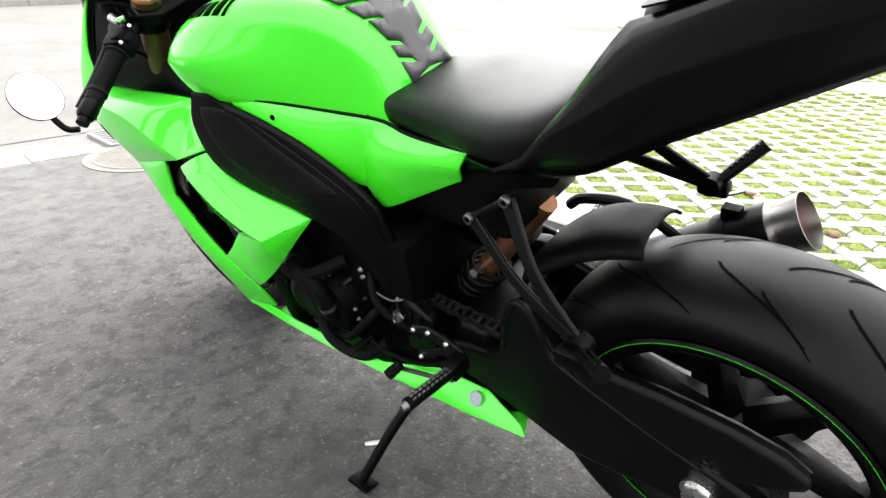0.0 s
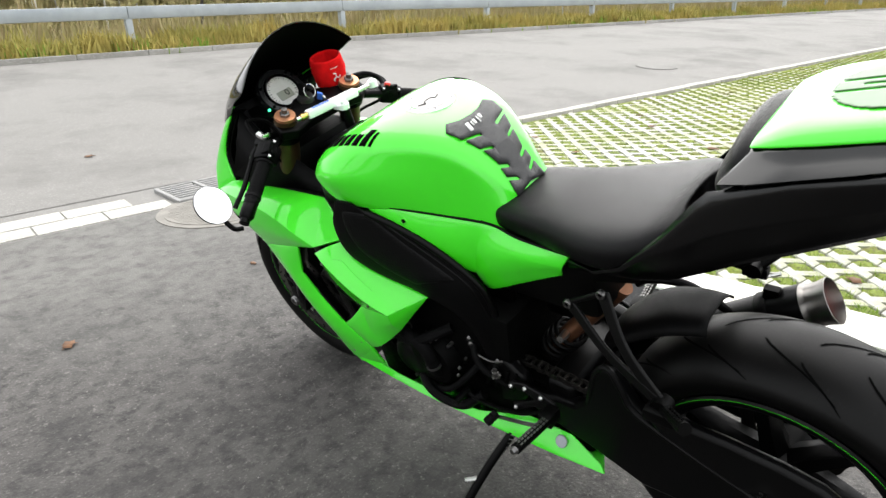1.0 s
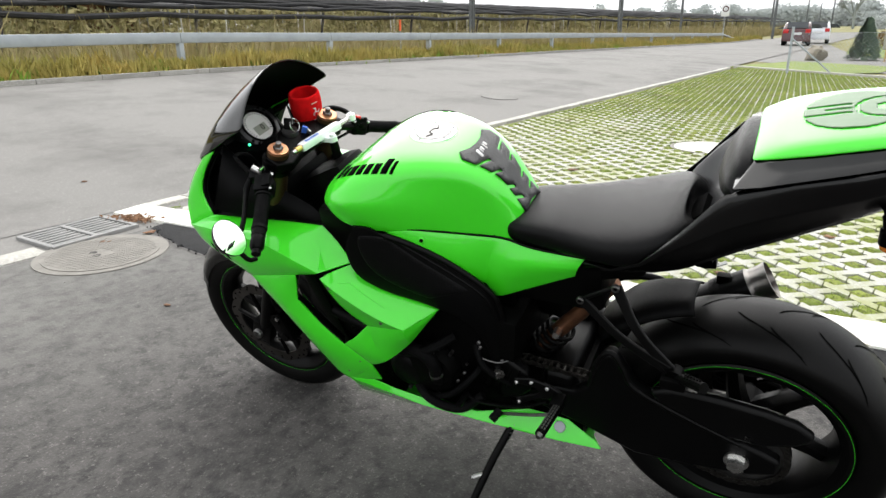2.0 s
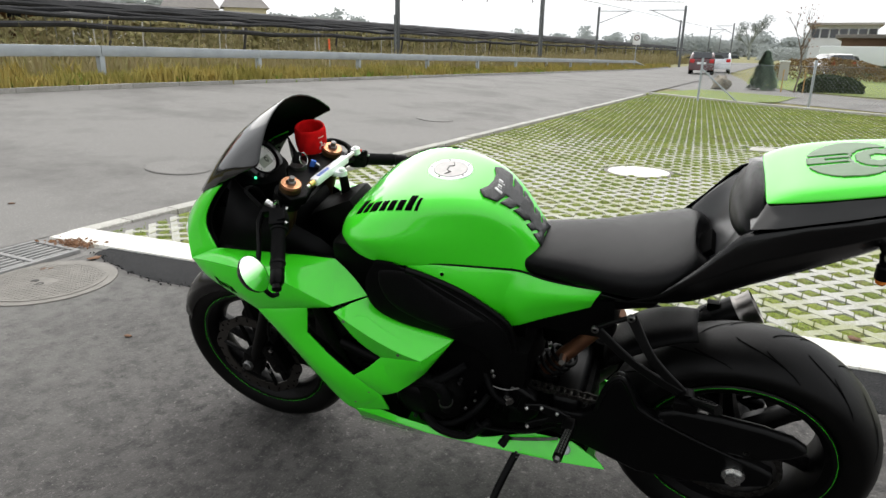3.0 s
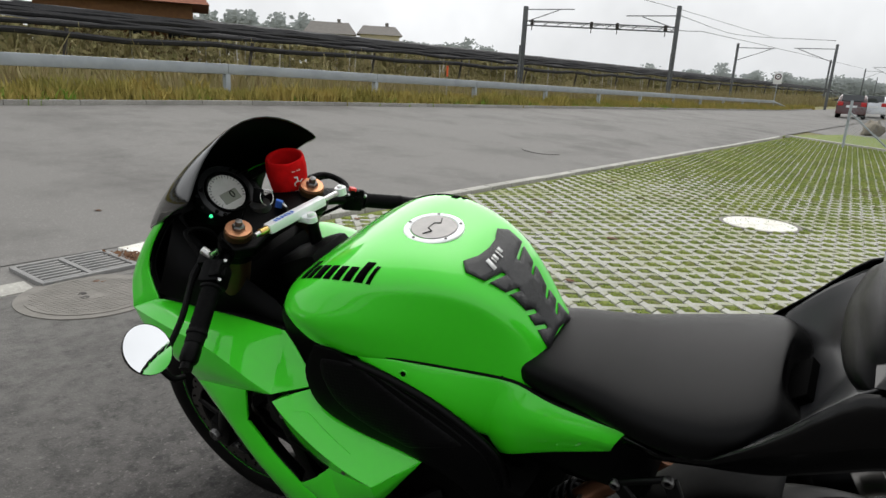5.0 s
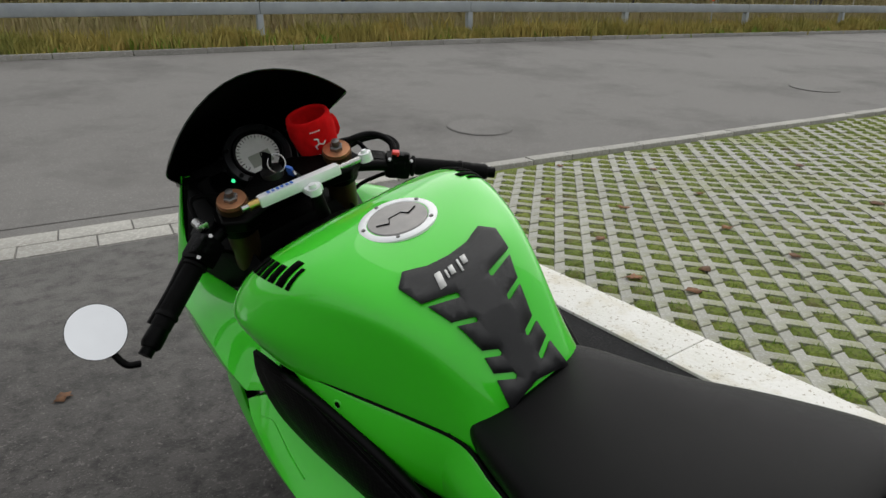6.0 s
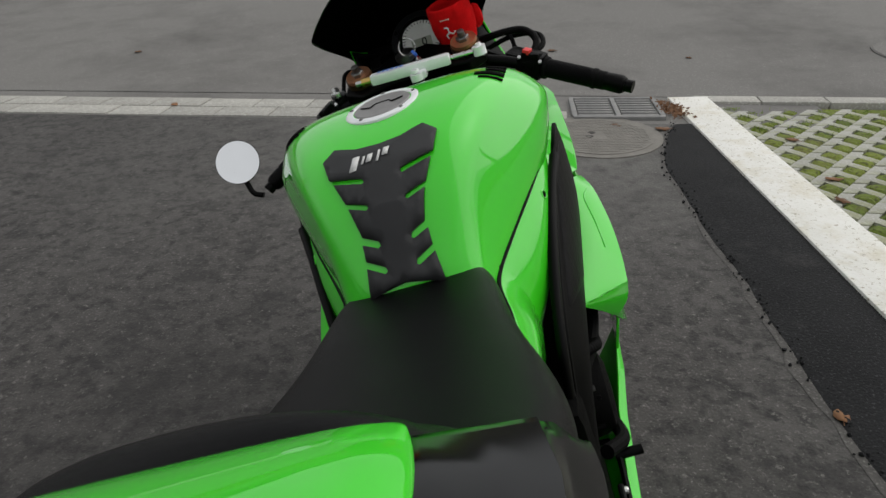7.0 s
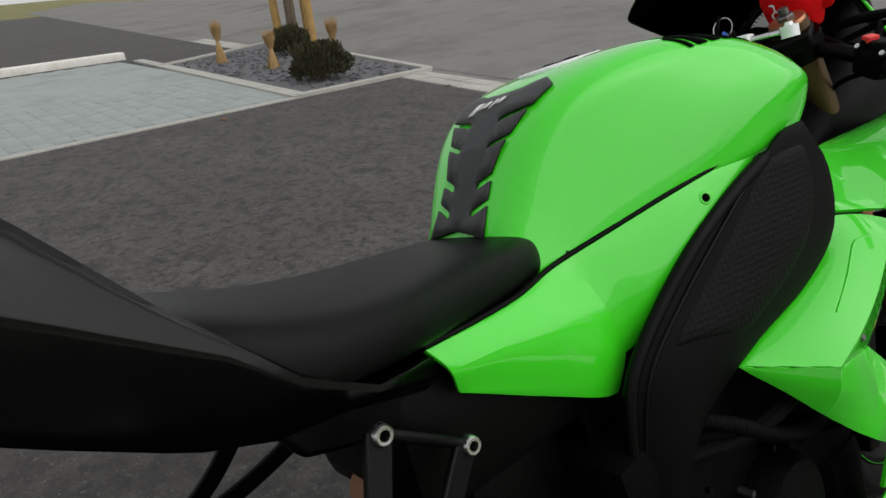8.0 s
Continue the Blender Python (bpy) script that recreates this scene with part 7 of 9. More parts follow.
part("chain", bm, CHAIN_M, bike, "oily steel drive chain")
# rear hugger
secs = []
for i in range(17):
    a = radians(34 + 36 * i / 16)
    row = []
    for k in range(13):
        b = -1 + 2 * k / 12
        r2 = 0.398 - 0.034 * (i / 16) ** 2 - 0.02 * abs(b) ** 4
        hw = 0.085 * (0.85 + 0.15 * min(1, i / 5)) * (1 - 0.3 * max(0, i - 7) / 9)
        row.append((hw * b, r2 * math.cos(a), 0.318 + r2 * math.sin(a)))
    secs.append(row)
part("hugger", loft(bmesh.new(), secs, False), BLACK_MATT, bike, "matt black rear hugger", thick=0.005)
bm = sweep(bmesh.new(), smooth_path([(0.1, 0.33, 0.575), (0.1, 0.3, 0.595), (0.12, 0.234, 0.588), (0.14, 0.165, 0.535), (0.15, 0.13, 0.49)]), 0.0095, 10)
part("hugger_bar", bm, BLACK_SATIN, bike)
# shock absorber
sa, sb = Vector((-0.02, 0.49, 0.42)), Vector((-0.005, 0.3, 0.655))
bm = sweep(bmesh.new(), [sa, sb], 0.02, 24)
shock = part("shock_absorber", bm, SHOCK_M, bike, "copper-gold rear shock absorber")
bm = bmesh.new()
ax, L = frame_to(sa, sb)
pts = [ax @ Vector((0.034 * math.cos(k * 0.42), 0.034 * math.sin(k * 0.42), 0.012 + k * (L * 0.3) / 60)) for k in range(61)]
sweep(bm, pts, 0.0055, 8)
part("coil_spring", bm, BLACK_METAL, shock, "black coil spring")
bm = bmesh.new()
cyl(bm, ax @ Vector((0, 0, -0.005)), ax @ Vector((0, 0, 0.012)), 0.04, 0.042, 24)
part("spring_collar", bm, BLACK_METAL, shock)
bm = cyl(bmesh.new(), (-0.03, 0.432, 0.5), (-0.062, 0.43, 0.505), 0.01, 0.009, 6)
part("shock_bolt", bm, STEEL, shock, "bright shock bolt")

# exhaust on the right
ea, eb = Vector((0.125, 0.3, 0.4)), Vector((0.188, -0.005, 0.577))
ed = (eb - ea).normalized()
bm = lathe(bmesh.new(), [(0.032, 0.0), (0.04, 0.05), (0.045, 0.12), (0.046, 0.2), (0.046, 0.322), (0.042, 0.326)], ea, eb, 28)
ex = part("exhaust", bm, BLACK_SATIN, bike, "short black exhaust silencer with a steel tip")
bm = lathe(bmesh.new(), [(0.04, 0.318), (0.0445, 0.32), (0.0455, 0.324), (0.042, 0.33), (0.0415, 0.334), (0.042, 0.35), (0.0455, 0.369), (0.044, 0.37), (0.041, 0.352), (0.039, 0.342), (0.038, 0.33)], ea, eb, 32)
part("exhaust_tip", bm, TITAN, ex, "heat-tinted steel exhaust tip")
bm = lathe(bmesh.new(), [(0.0, 0.34), (0.039, 0.34)], ea, eb, 24)
part("exhaust_inside", bm, RED_PLASTIC, ex, "reddish inside of the exhaust tip")
bm = bmesh.new()
sweep(bm, smooth_path([(0.08, 0.62, 0.2), (0.1, 0.45, 0.24), (0.12, 0.34, 0.34), ea + ed * 0.02]), 0.026, 14)
part("exhaust_pipe", bm, TITAN, ex)
bm = lathe(bmesh.new(), [(0.0485, 0.24), (0.0495, 0.242), (0.0495, 0.262), (0.0485, 0.264)], ea, eb, 28)
box(bm, ea + ed * 0.25 + Vector((0, 0, 0.055)), (0.02, 0.03, 0.03), None, 0.004)
part("exhaust_clamp", bm, BLACK_METAL, ex)

# passenger peg brackets
for s in (-1, 1):
    lift = 0.012 if s > 0 else 0.0
    A, Bp, P = Vector((s * 0.128, 0.341, 0.694 + lift)), Vector((s * 0.135, 0.264, 0.747 + lift)), Vector((s * 0.2, 0.132, 0.604))
    bm = bmesh.new()
    for q, mid in ((A, A.lerp(P, 0.5) + Vector((s * 0.004, 0.008, -0.008))), (Bp, Bp.lerp(P, 0.5) + Vector((s * 0.004, 0.012, -0.006)))):
        pts = smooth_path([q, mid, P], 8)
        secs = []
        for i, p in enumerate(pts):
            dd2 = (pts[min(i + 1, len(pts) - 1)] - pts[max(i - 1, 0)]).normalized()
            wide = dd2.cross(Vector((1, 0, 0))).normalized()
            nn = wide.cross(dd2)
            w = 0.0125 - 0.002 * math.sin(math.pi * i / (len(pts) - 1))
            secs.append([p + wide * w + nn * 0.0035, p + wide * w - nn * 0.0035, p - wide * w - nn * 0.0035, p - wide * w + nn * 0.0035])
        loft(bm, secs)
    sweep(bm, [A, Bp], 0.006, 8)
    br = part("peg_bracket", bm, STRAP, bike, "forged black passenger peg bracket", bevel=0.002)
    for q in (A, Bp):
        bm = lathe(bmesh.new(), [(0.0044, 0.0), (0.0046, 0.0036), (0.0072, 0.0038), (0.0088, 0.0015), (0.0088, -0.006)], q + Vector((s * 0.007, 0, 0)), q + Vector((s, 0, 0)), 20)
        part("bracket_bolt", bm, STEEL if s > 0 else DARK_STEEL, br, "steel hex socket bolt")
        # black floor paints the shade inside the hex socket
        bm = cyl(bmesh.new(), q + Vector((s * 0.006, 0, 0)), q + Vector((s * 0.0075, 0, 0)), 0.0047, 0.0047, 6)
        part("bolt_socket", bm, BLACK_PRINT_HOLLOW, br)
    bm = bmesh.new()
    cyl(bm, P + Vector((-0.012, 0, 0)), P + Vector((0.012, 0, 0)), 0.017, 0.017, 16)
    box(bm, P + Vector((s * 0.012, 0.0, -0.012)), (0.024, 0.05, 0.026), None, 0.006)
    part("peg_hinge", bm, BLACK_METAL, br)
    bm = bmesh.new()
    pe = P + Vector((s * 0.05, -0.06, 0.055 if s > 0 else 0.03))
    sweep(bm, [P + Vector((s * 0.006, -0.006, 0.0)), pe], [0.009, 0.0115], 10)
    for i in range(6):
        for k in (-1, 1):
            q = (P + Vector((s * 0.006, -0.006, 0))).lerp(pe, 0.3 + 0.11 * i) + Vector((k * 0.004, 0, 0.011))
            box(bm, q, (0.004, 0.004, 0.004))
    part("passenger_peg", bm, BLACK_METAL, br, "folded knurled passenger peg")
    bm = bmesh.new()
    sweep(bm, [P + Vector((s * 0.01, -0.02, -0.02)), P + Vector((s * 0.02, -0.045, -0.012))], 0.005, 8)
    part("hinge_pin", bm, STEEL, br)

# rear sets and side stand
for s in (-1, 1):
    bm = slab(bmesh.new(), [(0.503, 0.432), (0.5, 0.445), (0.458, 0.456), (0.415, 0.447), (0.385, 0.432), (0.38, 0.408), (0.4, 0.404), (0.44, 0.396), (0.488, 0.36), (0.502, 0.362), (0.502, 0.378), (0.45, 0.408), (0.435, 0.42), (0.455, 0.43)], s * 0.163, s * 0.172)
    rs = part("rearset_plate", bm, STRAP, bike, "black forked foot peg plate", bevel=0.003)
    bm = bmesh.new()
    box(bm, (s * 0.192, 0.385, 0.421), (0.04, 0.03, 0.03), None, 0.005)
    part("peg_clevis", bm, BLACK_METAL, rs)
    bm = bmesh.new()
    a, b = Vector((s * 0.2, 0.38, 0.424)), Vector((s * 0.303, 0.389, 0.436))
    sweep(bm, [Vector((s * 0.195, 0.38, 0.423)), a, b], [0.009, 0.0105, 0.0115], 12)
    part("foot_peg", bm, BLACK_METAL, rs, "knurled metal foot peg")
    bm = cyl(bmesh.new(), b, b + (b - a).normalized() * 0.01, 0.0085, 0.006, 12)
    part("peg_end", bm, DARK_STEEL, rs)
    for i in range(9):
        for k in (-1, 0, 1):
            q = a.lerp(b, 0.14 + 0.092 * i) + Vector((0, k * 0.0062, 0.0105 - abs(k) * 0.0022))
            part("knurl", box(bmesh.new(), q, (0.0062, 0.0036, 0.003)), DARK_STEEL, rs)
    bm = bmesh.new()
    sweep(bm, smooth_path([(s * 0.17, 0.42, 0.39), (s * 0.172, 0.5, 0.345), (s * 0.175, 0.6, 0.33), (s * 0.176, 0.64, 0.345)]), 0.005, 8)
    cyl(bm, (s * 0.17, 0.64, 0.345), (s * 0.215, 0.645, 0.343), 0.0085, 0.0085, 12)
    part("foot_lever", bm, BLACK_METAL, rs, "black foot lever with a rubber end")
    for p in ((0.417, 0.438), (0.494, 0.369), (0.494, 0.436), (0.456, 0.446), (0.395, 0.412)):
        bm = lathe(bmesh.new(), [(0.0, 0.002), (0.0026, 0.002), (0.003, 0.005), (0.004, 0.005), (0.0054, 0.0025), (0.0054, -0.002)], (s * 0.172, *p), (s * 1.0, *p), 14)
        part("rearset_bolt", bm, STEEL, rs)
bm = lathe(bmesh.new(), [(0.0, 0.01), (0.007, 0.01), (0.007, 0.004), (0.0125, 0.004), (0.0135, 0.0)], (-0.16, 0.542, 0.437), (-1, 0.542, 0.437), 6)
part("sprocket_nut", bm, TITAN, bike, "dull steel nut")
foot = Vector((-0.334, 0.588, 0.112))
hip = Vector((-0.13, 0.505, 0.3))
bm = sweep(bmesh.new(), smooth_path([hip, hip.lerp(foot, 0.5) + Vector((-0.004, 0.004, 0.004)), foot]), 0.0105, 12)
box(bm, hip, (0.03, 0.05, 0.06), None, 0.008)
stand = part("side_stand", bm, BLACK_METAL, bike, "black side stand")
rot = pose(0, 0, 0, 0, LEAN, 0).to_3x3()
bm = bmesh.new()
box(bm, (0, 0, 0), (0.035, 0.055, 0.008), None, 0.003)
part("stand_foot", bm, BLACK_METAL, stand, m=Matrix.Translation(foot - rot @ Vector((0, 0, 0.006))) @ rot.to_4x4())
bm = sweep(bmesh.new(), [hip.lerp(foot, 0.66), hip.lerp(foot, 0.66) + Vector((-0.03, 0.035, 0.0))], 0.005, 8)
part("stand_tang", bm, STEEL, stand)
bm = bmesh.new()
ax2, L2 = frame_to(hip + Vector((0.01, -0.02, 0.03)), hip.lerp(foot, 0.4))
sweep(bm, [ax2 @ Vector((0.007 * math.cos(k * 0.9), 0.007 * math.sin(k * 0.9), L2 * k / 90)) for k in range(91)], 0.0014, 5)
part("stand_spring", bm, DARK_STEEL, stand)

# pressed lines in the wing panels and the front axle nuts
for s in (-1, 1):
    line = [on_grid(WING_GRID, u, v) + Vector((-0.001, 0, 0.0008)) for u, v in ((0.16, 0.75), (0.2, 0.58), (0.25, 0.54), (0.45, 0.6), (0.68, 0.66))]
    bm = sweep(bmesh.new(), [(p.x * -s, p.y, p.z) for p in smooth_path(line, 6)], 0.002, 6)
    part("pressed_line", bm, GREEN, bike)
    bm = lathe(bmesh.new(), [(0.0, 0.004), (0.009, 0.004), (0.0095, 0.009), (0.0145, 0.009), (0.0165, 0.006), (0.0165, -0.01)], (s * 0.128, 1.41, 0.312), (s, 1.41, 0.312), 24)
    part("front_axle_nut", bm, DARK_STEEL, front, "dull steel front axle nut")


# ---- beyond the road ----
FAR_RNG = random.Random(77)

# guard rail
rail = thing("guard_rail", "galvanised steel box-beam guard rail along the road", "guard rail")
for k in range(-3, 12):
    a, b = along(3.35 - 1.32 + 4 * k, RAIL_D), along(3.35 - 1.32 + 4 * (k + 1), RAIL_D)
    za, zb = rise(a.x, a.y) + 0.57, rise(b.x, b.y) + 0.57
    bm = bmesh.new()
    c = (a + b) / 2
    box(bm, (c.x, c.y, (za + zb) / 2), (3.995, 0.14, 0.19), Euler((0, -math.atan2(zb - za, 4.0), ROAD_ANGLE)).to_matrix(), 0.015)
    part("rail_beam", bm, GALV, rail)
    bm = bmesh.new()
    box(bm, (a.x, a.y, za - 0.44), (0.1, 0.12, 0.72), Euler((0, 0, ROAD_ANGLE)).to_matrix(), 0.008)
    part("rail_post", bm, GALV, rail)
bm = bmesh.new()
a, b = along(3.35 - 1.32 + 48, RAIL_D), along(3.35 - 1.32 + 53, RAIL_D)
sweep(bm, [(a.x, a.y, rise(a.x, a.y) + 0.56), (b.x, b.y, rise(b.x, b.y) + 0.1)], 0.07, 6)
part("rail_end", bm, GALV, rail)


def tufts(name, mats, label, n, area, h, lean=0.35, w=0.012, kind="stuff", seed=1, clump=6):
    """Many thin bent blades in clumps, as one mesh of stuff."""
    r = random.Random(seed)
    v, f = [], []
    for _ in range(n):
        x, y = area(r)
        z = rise(x, y) - 0.05
        big = 0.75 + 0.9 * max(-0.4, noise.noise((x * 1.3, y * 1.3, seed)))
        for _ in range(clump):
            a = r.uniform(0, 2 * math.pi)
            hh = h * big * r.uniform(0.4, 1.25)
            px, py = x + r.gauss(0, 0.06), y + r.gauss(0, 0.06)
            lx, ly = math.cos(a) * hh * lean * r.random(), math.sin(a) * hh * lean * r.random()
            ww = w * r.uniform(0.6, 1.4)
            sx, sy = -math.sin(a + 0.7) * ww, math.cos(a + 0.7) * ww
            i = len(v)
            v += [(px - sx, py - sy, z), (px + sx, py + sy, z), (px + lx * 0.5 + sx * 0.7, py + ly * 0.5 + sy * 0.7, z + hh * 0.6), (px + lx * 0.5 - sx * 0.7, py + ly * 0.5 - sy * 0.7, z + hh * 0.6), (px + lx * 1.4, py + ly * 1.4, z + hh)]
            f += [(i, i + 1, i + 2, i + 3), (i + 3, i + 2, i + 4)]
    ob = new(name, quads(name, v, f, mats))
    return tagged(ob, label, "grass", "", kind)


def verge(r):
    s = r.uniform(-22, 62)
    d = FAR_EDGE + 0.15 + abs(r.gauss(0, 0.75))
    p = along(s, d)
    return p.x, p.y


def verge_near(r):
    p = along(r.uniform(-8, 30), FAR_EDGE + 0.12 + r.random() * 1.9)
    return p.x, p.y


tufts("verge_grass", DRY_GRASS, "uneven yellow-brown autumn grass along the road verge", 15000, verge, 0.36, seed=2, w=0.02)
tufts("verge_green_grass", BLADE, "green grass tufts in the road verge", 5000, verge_near, 0.2, seed=3, w=0.018)


def field(r):
    p = along(r.uniform(-30, 120), r.uniform(13, 34))
    return p.x, p.y


tufts("orchard_undergrowth", TWIG, "brown and olive undergrowth below the orchard rows", 16000, field, 1.15, seed=4, w=0.026, clump=5)

# orchard under black hail nets
orchard = thing("orchard_net", "rolled black hail nets over an orchard, on dark leaning posts", "net canopy")
for r, (d, z, rad) in enumerate(((27.5, 2.02, 0.16), (29.0, 2.5, 0.13), (30.2, 2.75, 0.14), (31.5, 2.95, 0.15), (33.0, 3.1, 0.16), (34.5, 3.22, 0.18), (36.0, 3.35, 0.2), (38.0, 3.5, 0.2), (40.0, 3.62, 0.2), (42.5, 3.78, 0.2))):
    bm = bmesh.new()
    pts, rr = [], []
    for k in range(120):
        s = -40 + 2.0 * k
        p = along(s, d)
        sag = 0.12 * abs(math.sin(math.pi * (s + 3 * r) / 8.3)) + 0.1 * noise.noise((s * 0.3, r, 0))
        pts.append((p.x, p.y, z - sag))
        rr.append(rad * (0.8 + 0.5 * noise.noise((s * 0.5, r * 3, 1))))
    sweep(bm, pts, rr, 7)
    part("net_roll", bm, NET, orchard)
for r, (d0, d1, z0, z1) in enumerate(((29.6, 34.0, 2.55, 3.0), (33.0, 39.0, 2.95, 3.55), (38.0, 47.0, 3.5, 4.15), (46.0, 62.0, 4.1, 5.3))):
    v, f = [], []
    for k in range(121):
        for j in range(5):
            s = -40 + 2.0 * k
            t = j / 4
            p = along(s, d0 + (d1 - d0) * t)
            v.append((p.x, p.y, z0 + (z1 - z0) * t - 0.16 * abs(math.sin(math.pi * s / 8.3)) * (0.5 + 0.5 * math.cos(j * 3.1)) + 0.1 * noise.noise((s * 0.4, j, r))))
    for k in range(120):
        for j in (0, 2):
            i = k * 5 + j
            f.append((i, i + 1, i + 6, i + 5))
    ob = new("net_sheet", quads("net_sheet", v, f, NET))
    ob.parent = orchard
bm = bmesh.new()
sweep(bm, [(0, 0, -0.5), (0.35, -0.25, 2.3)], 0.075, 7)
net_post = mesh_of(bm, "net_post", POST_DARK)
for k in range(22):
    s = -23.5 + 8.3 * k
    p = along(s, 27.6)
    ob = new("net_post", net_post)
    ob.parent = orchard
    ob.matrix_basis = pose(p.x - 0.3, p.y + 0.2, -0.1, 0, 0, FAR_RNG.uniform(-12, 12))
bm = cyl(bmesh.new(), (0, 0, -0.2), (0.02, 0, 1.0), 0.04, 0.03, 6)
row_post = mesh_of(bm, "row_post", POST_PALE)
for k in range(200):
    s = FAR_RNG.uniform(-30, 150)
    row = FAR_RNG.choice((0, 1, 2, 3))
    d = 28.5 + 3 * row
    p = along(s, d)
    ob = new("row_post", row_post)
    ob.parent = orchard
    ob.matrix_basis = pose(p.x, p.y, -0.1, FAR_RNG.uniform(-2, 2), FAR_RNG.uniform(-2, 2), 0) @ Matrix.Diagonal((1, 1, (2.35, 2.85, 3.1, 3.3)[row], 1))
# dense rows of brown trees behind
v, f = [], []
r = random.Random(12)
for _ in range(60000):
    s, d = r.uniform(-45, 190), 31 + 3 * r.randint(0, 7) + r.gauss(0, 0.4)
    p = along(s, d, -0.1 + (2.1 + 0.05 * (d - 28)) * r.random())
    u = Vector((r.gauss(0, 1), r.gauss(0, 1), r.gauss(0, 1.6))).normalized() * r.uniform(0.16, 0.42)
    w = u.orthogonal().normalized() * 0.11
    i = len(v)
    v += [tuple(p - u), tuple(p + w), tuple(p + u), tuple(p - w)]
    f.append((i, i + 1, i + 2, i + 3))
for _ in range(26000):
    s, d = r.uniform(-60, 220), r.uniform(50, 64)
    p = along(s, d, -0.1 + 4.2 * r.random())
    u = Vector((r.gauss(0, 1), r.gauss(0, 1), r.gauss(0, 1.6))).normalized() * r.uniform(0.3, 0.75)
    w = u.orthogonal().normalized() * 0.26
    i = len(v)
    v += [tuple(p - u), tuple(p + w), tuple(p + u), tuple(p - w)]
    f.append((i, i + 1, i + 2, i + 3))
tagged(new("orchard_rows", quads("orchard_rows", v, f, ORCHARD)), "dense brown and olive orchard rows in autumn", "trees", "", "stuff")
# bare fruit trees as thin upright twigs
v, f = [], []
r = random.Random(11)
for _ in range(1500):
    s, d = r.uniform(-35, 170), 28.2 + 3 * r.randint(0, 4) + r.gauss(0, 0.2)
    p = along(s, d)
    hh = r.uniform(1.6, 2.5)
    for k in range(9):
        z0 = -0.1 + hh * k / 9
        a = r.uniform(0, 6.28)
        L = r.uniform(0.3, 0.7) * (1 - 0.4 * k / 9)
        i = len(v)
        v += [(p.x - 0.02, p.y, z0), (p.x + 0.02, p.y, z0), (p.x + math.cos(a) * L, p.y + math.sin(a) * L, z0 + L * 0.8)]
        f.append((i, i + 1, i + 2))
    i = len(v)
    v += [(p.x - 0.035, p.y, -0.15), (p.x + 0.035, p.y, -0.15), (p.x + 0.012, p.y, hh), (p.x - 0.012, p.y, hh)]
    f.append((i, i + 1, i + 2, i + 3))
tagged(new("fruit_tree_rows", quads("fruit_tree_rows", v, f, TWIG)), "rows of bare brown fruit trees below nets", "trees", "", "stuff")


def leafy(bm_v, bm_f, c, rx, rz, n, size, r):
    """Adds many small leaf faces spread through an uneven body."""
    for _ in range(n):
        a, b = r.uniform(0, 2 * math.pi), math.asin(r.uniform(-1, 1))
        k = r.random() ** 0.4
        p = Vector((c[0] + rx * k * math.cos(a) * math.cos(b), c[1] + rx * k * math.sin(a) * math.cos(b), c[2] + rz * k * math.sin(b)))
        u = Vector((r.gauss(0, 1), r.gauss(0, 1), r.gauss(0, 1))).normalized() * size
        w = u.orthogonal().normalized() * size * 0.55
        i = len(bm_v)
        bm_v += [tuple(p - u), tuple(p + w), tuple(p + u), tuple(p - w)]
        bm_f.append((i, i + 1, i + 2, i + 3))


def bare_tree(name, x, y, z, h, mat, label, crown_mat=None, seed=1, spread=0.35, leaves=0, trunk=0.06, levels=4, group=""):
    """A tapered trunk with limbs that fork, and a thin crown."""
    r = random.Random(seed)
    ob = thing(name, label, "tree", pose(x, y, z), group)
    bm = bmesh.new()
    tips = []

    def limb(p, d, L, rad, lev):
        q = p + d * L
        mid = (p + q) / 2 + Vector((r.gauss(0, 0.04), r.gauss(0, 0.04), 0)) * L
        sweep(bm, [p, mid, q], [rad, rad * 0.8, rad * 0.6], 5 if lev else 7)
        tips.append((q, lev))
        if lev < levels:
            for _ in range(3 if lev else 5):
                a = r.uniform(0, 2 * math.pi)
                nd = (d + Vector((math.cos(a), math.sin(a), r.uniform(0.0, 0.5))) * spread * r.uniform(0.8, 1.9)).normalized()
                limb(p + d * L * r.uniform(0.45, 1.0), nd, L * r.uniform(0.5, 0.72), rad * 0.52, lev + 1)
    limb(Vector((0, 0, 0)), Vector((0, 0, 1)), h * 0.45, trunk, 0)
    part("trunk", bm, mat, ob)
    if leaves:
        v, f = [], []
        for q, lev in tips:
            if lev >= 2:
                leafy(v, f, q, h * 0.06, h * 0.05, leaves, h * 0.012, r)
        c = new("crown", quads("crown", v, f, crown_mat))
        c.parent = ob
    return ob


def polar(az, dist, z=0.0):
    """A far place by its bearing (degrees from east towards north) and distance from the standing place."""
    return Vector((-1.45 + dist * math.cos(radians(az)), 0.2 + dist * math.sin(radians(az)), z))


# railway: ballast, rails, masts and portal
track = thing("railway_track", "railway track on dark ballast curving away", "railway")
tp = [polar(a, d, 0.1) for a, d in ((30, 43), (24, 47), (16, 55), (10, 66), (5.5, 85), (2.5, 120), (0.5, 170), (-0.8, 260), (-1.2, 400))]
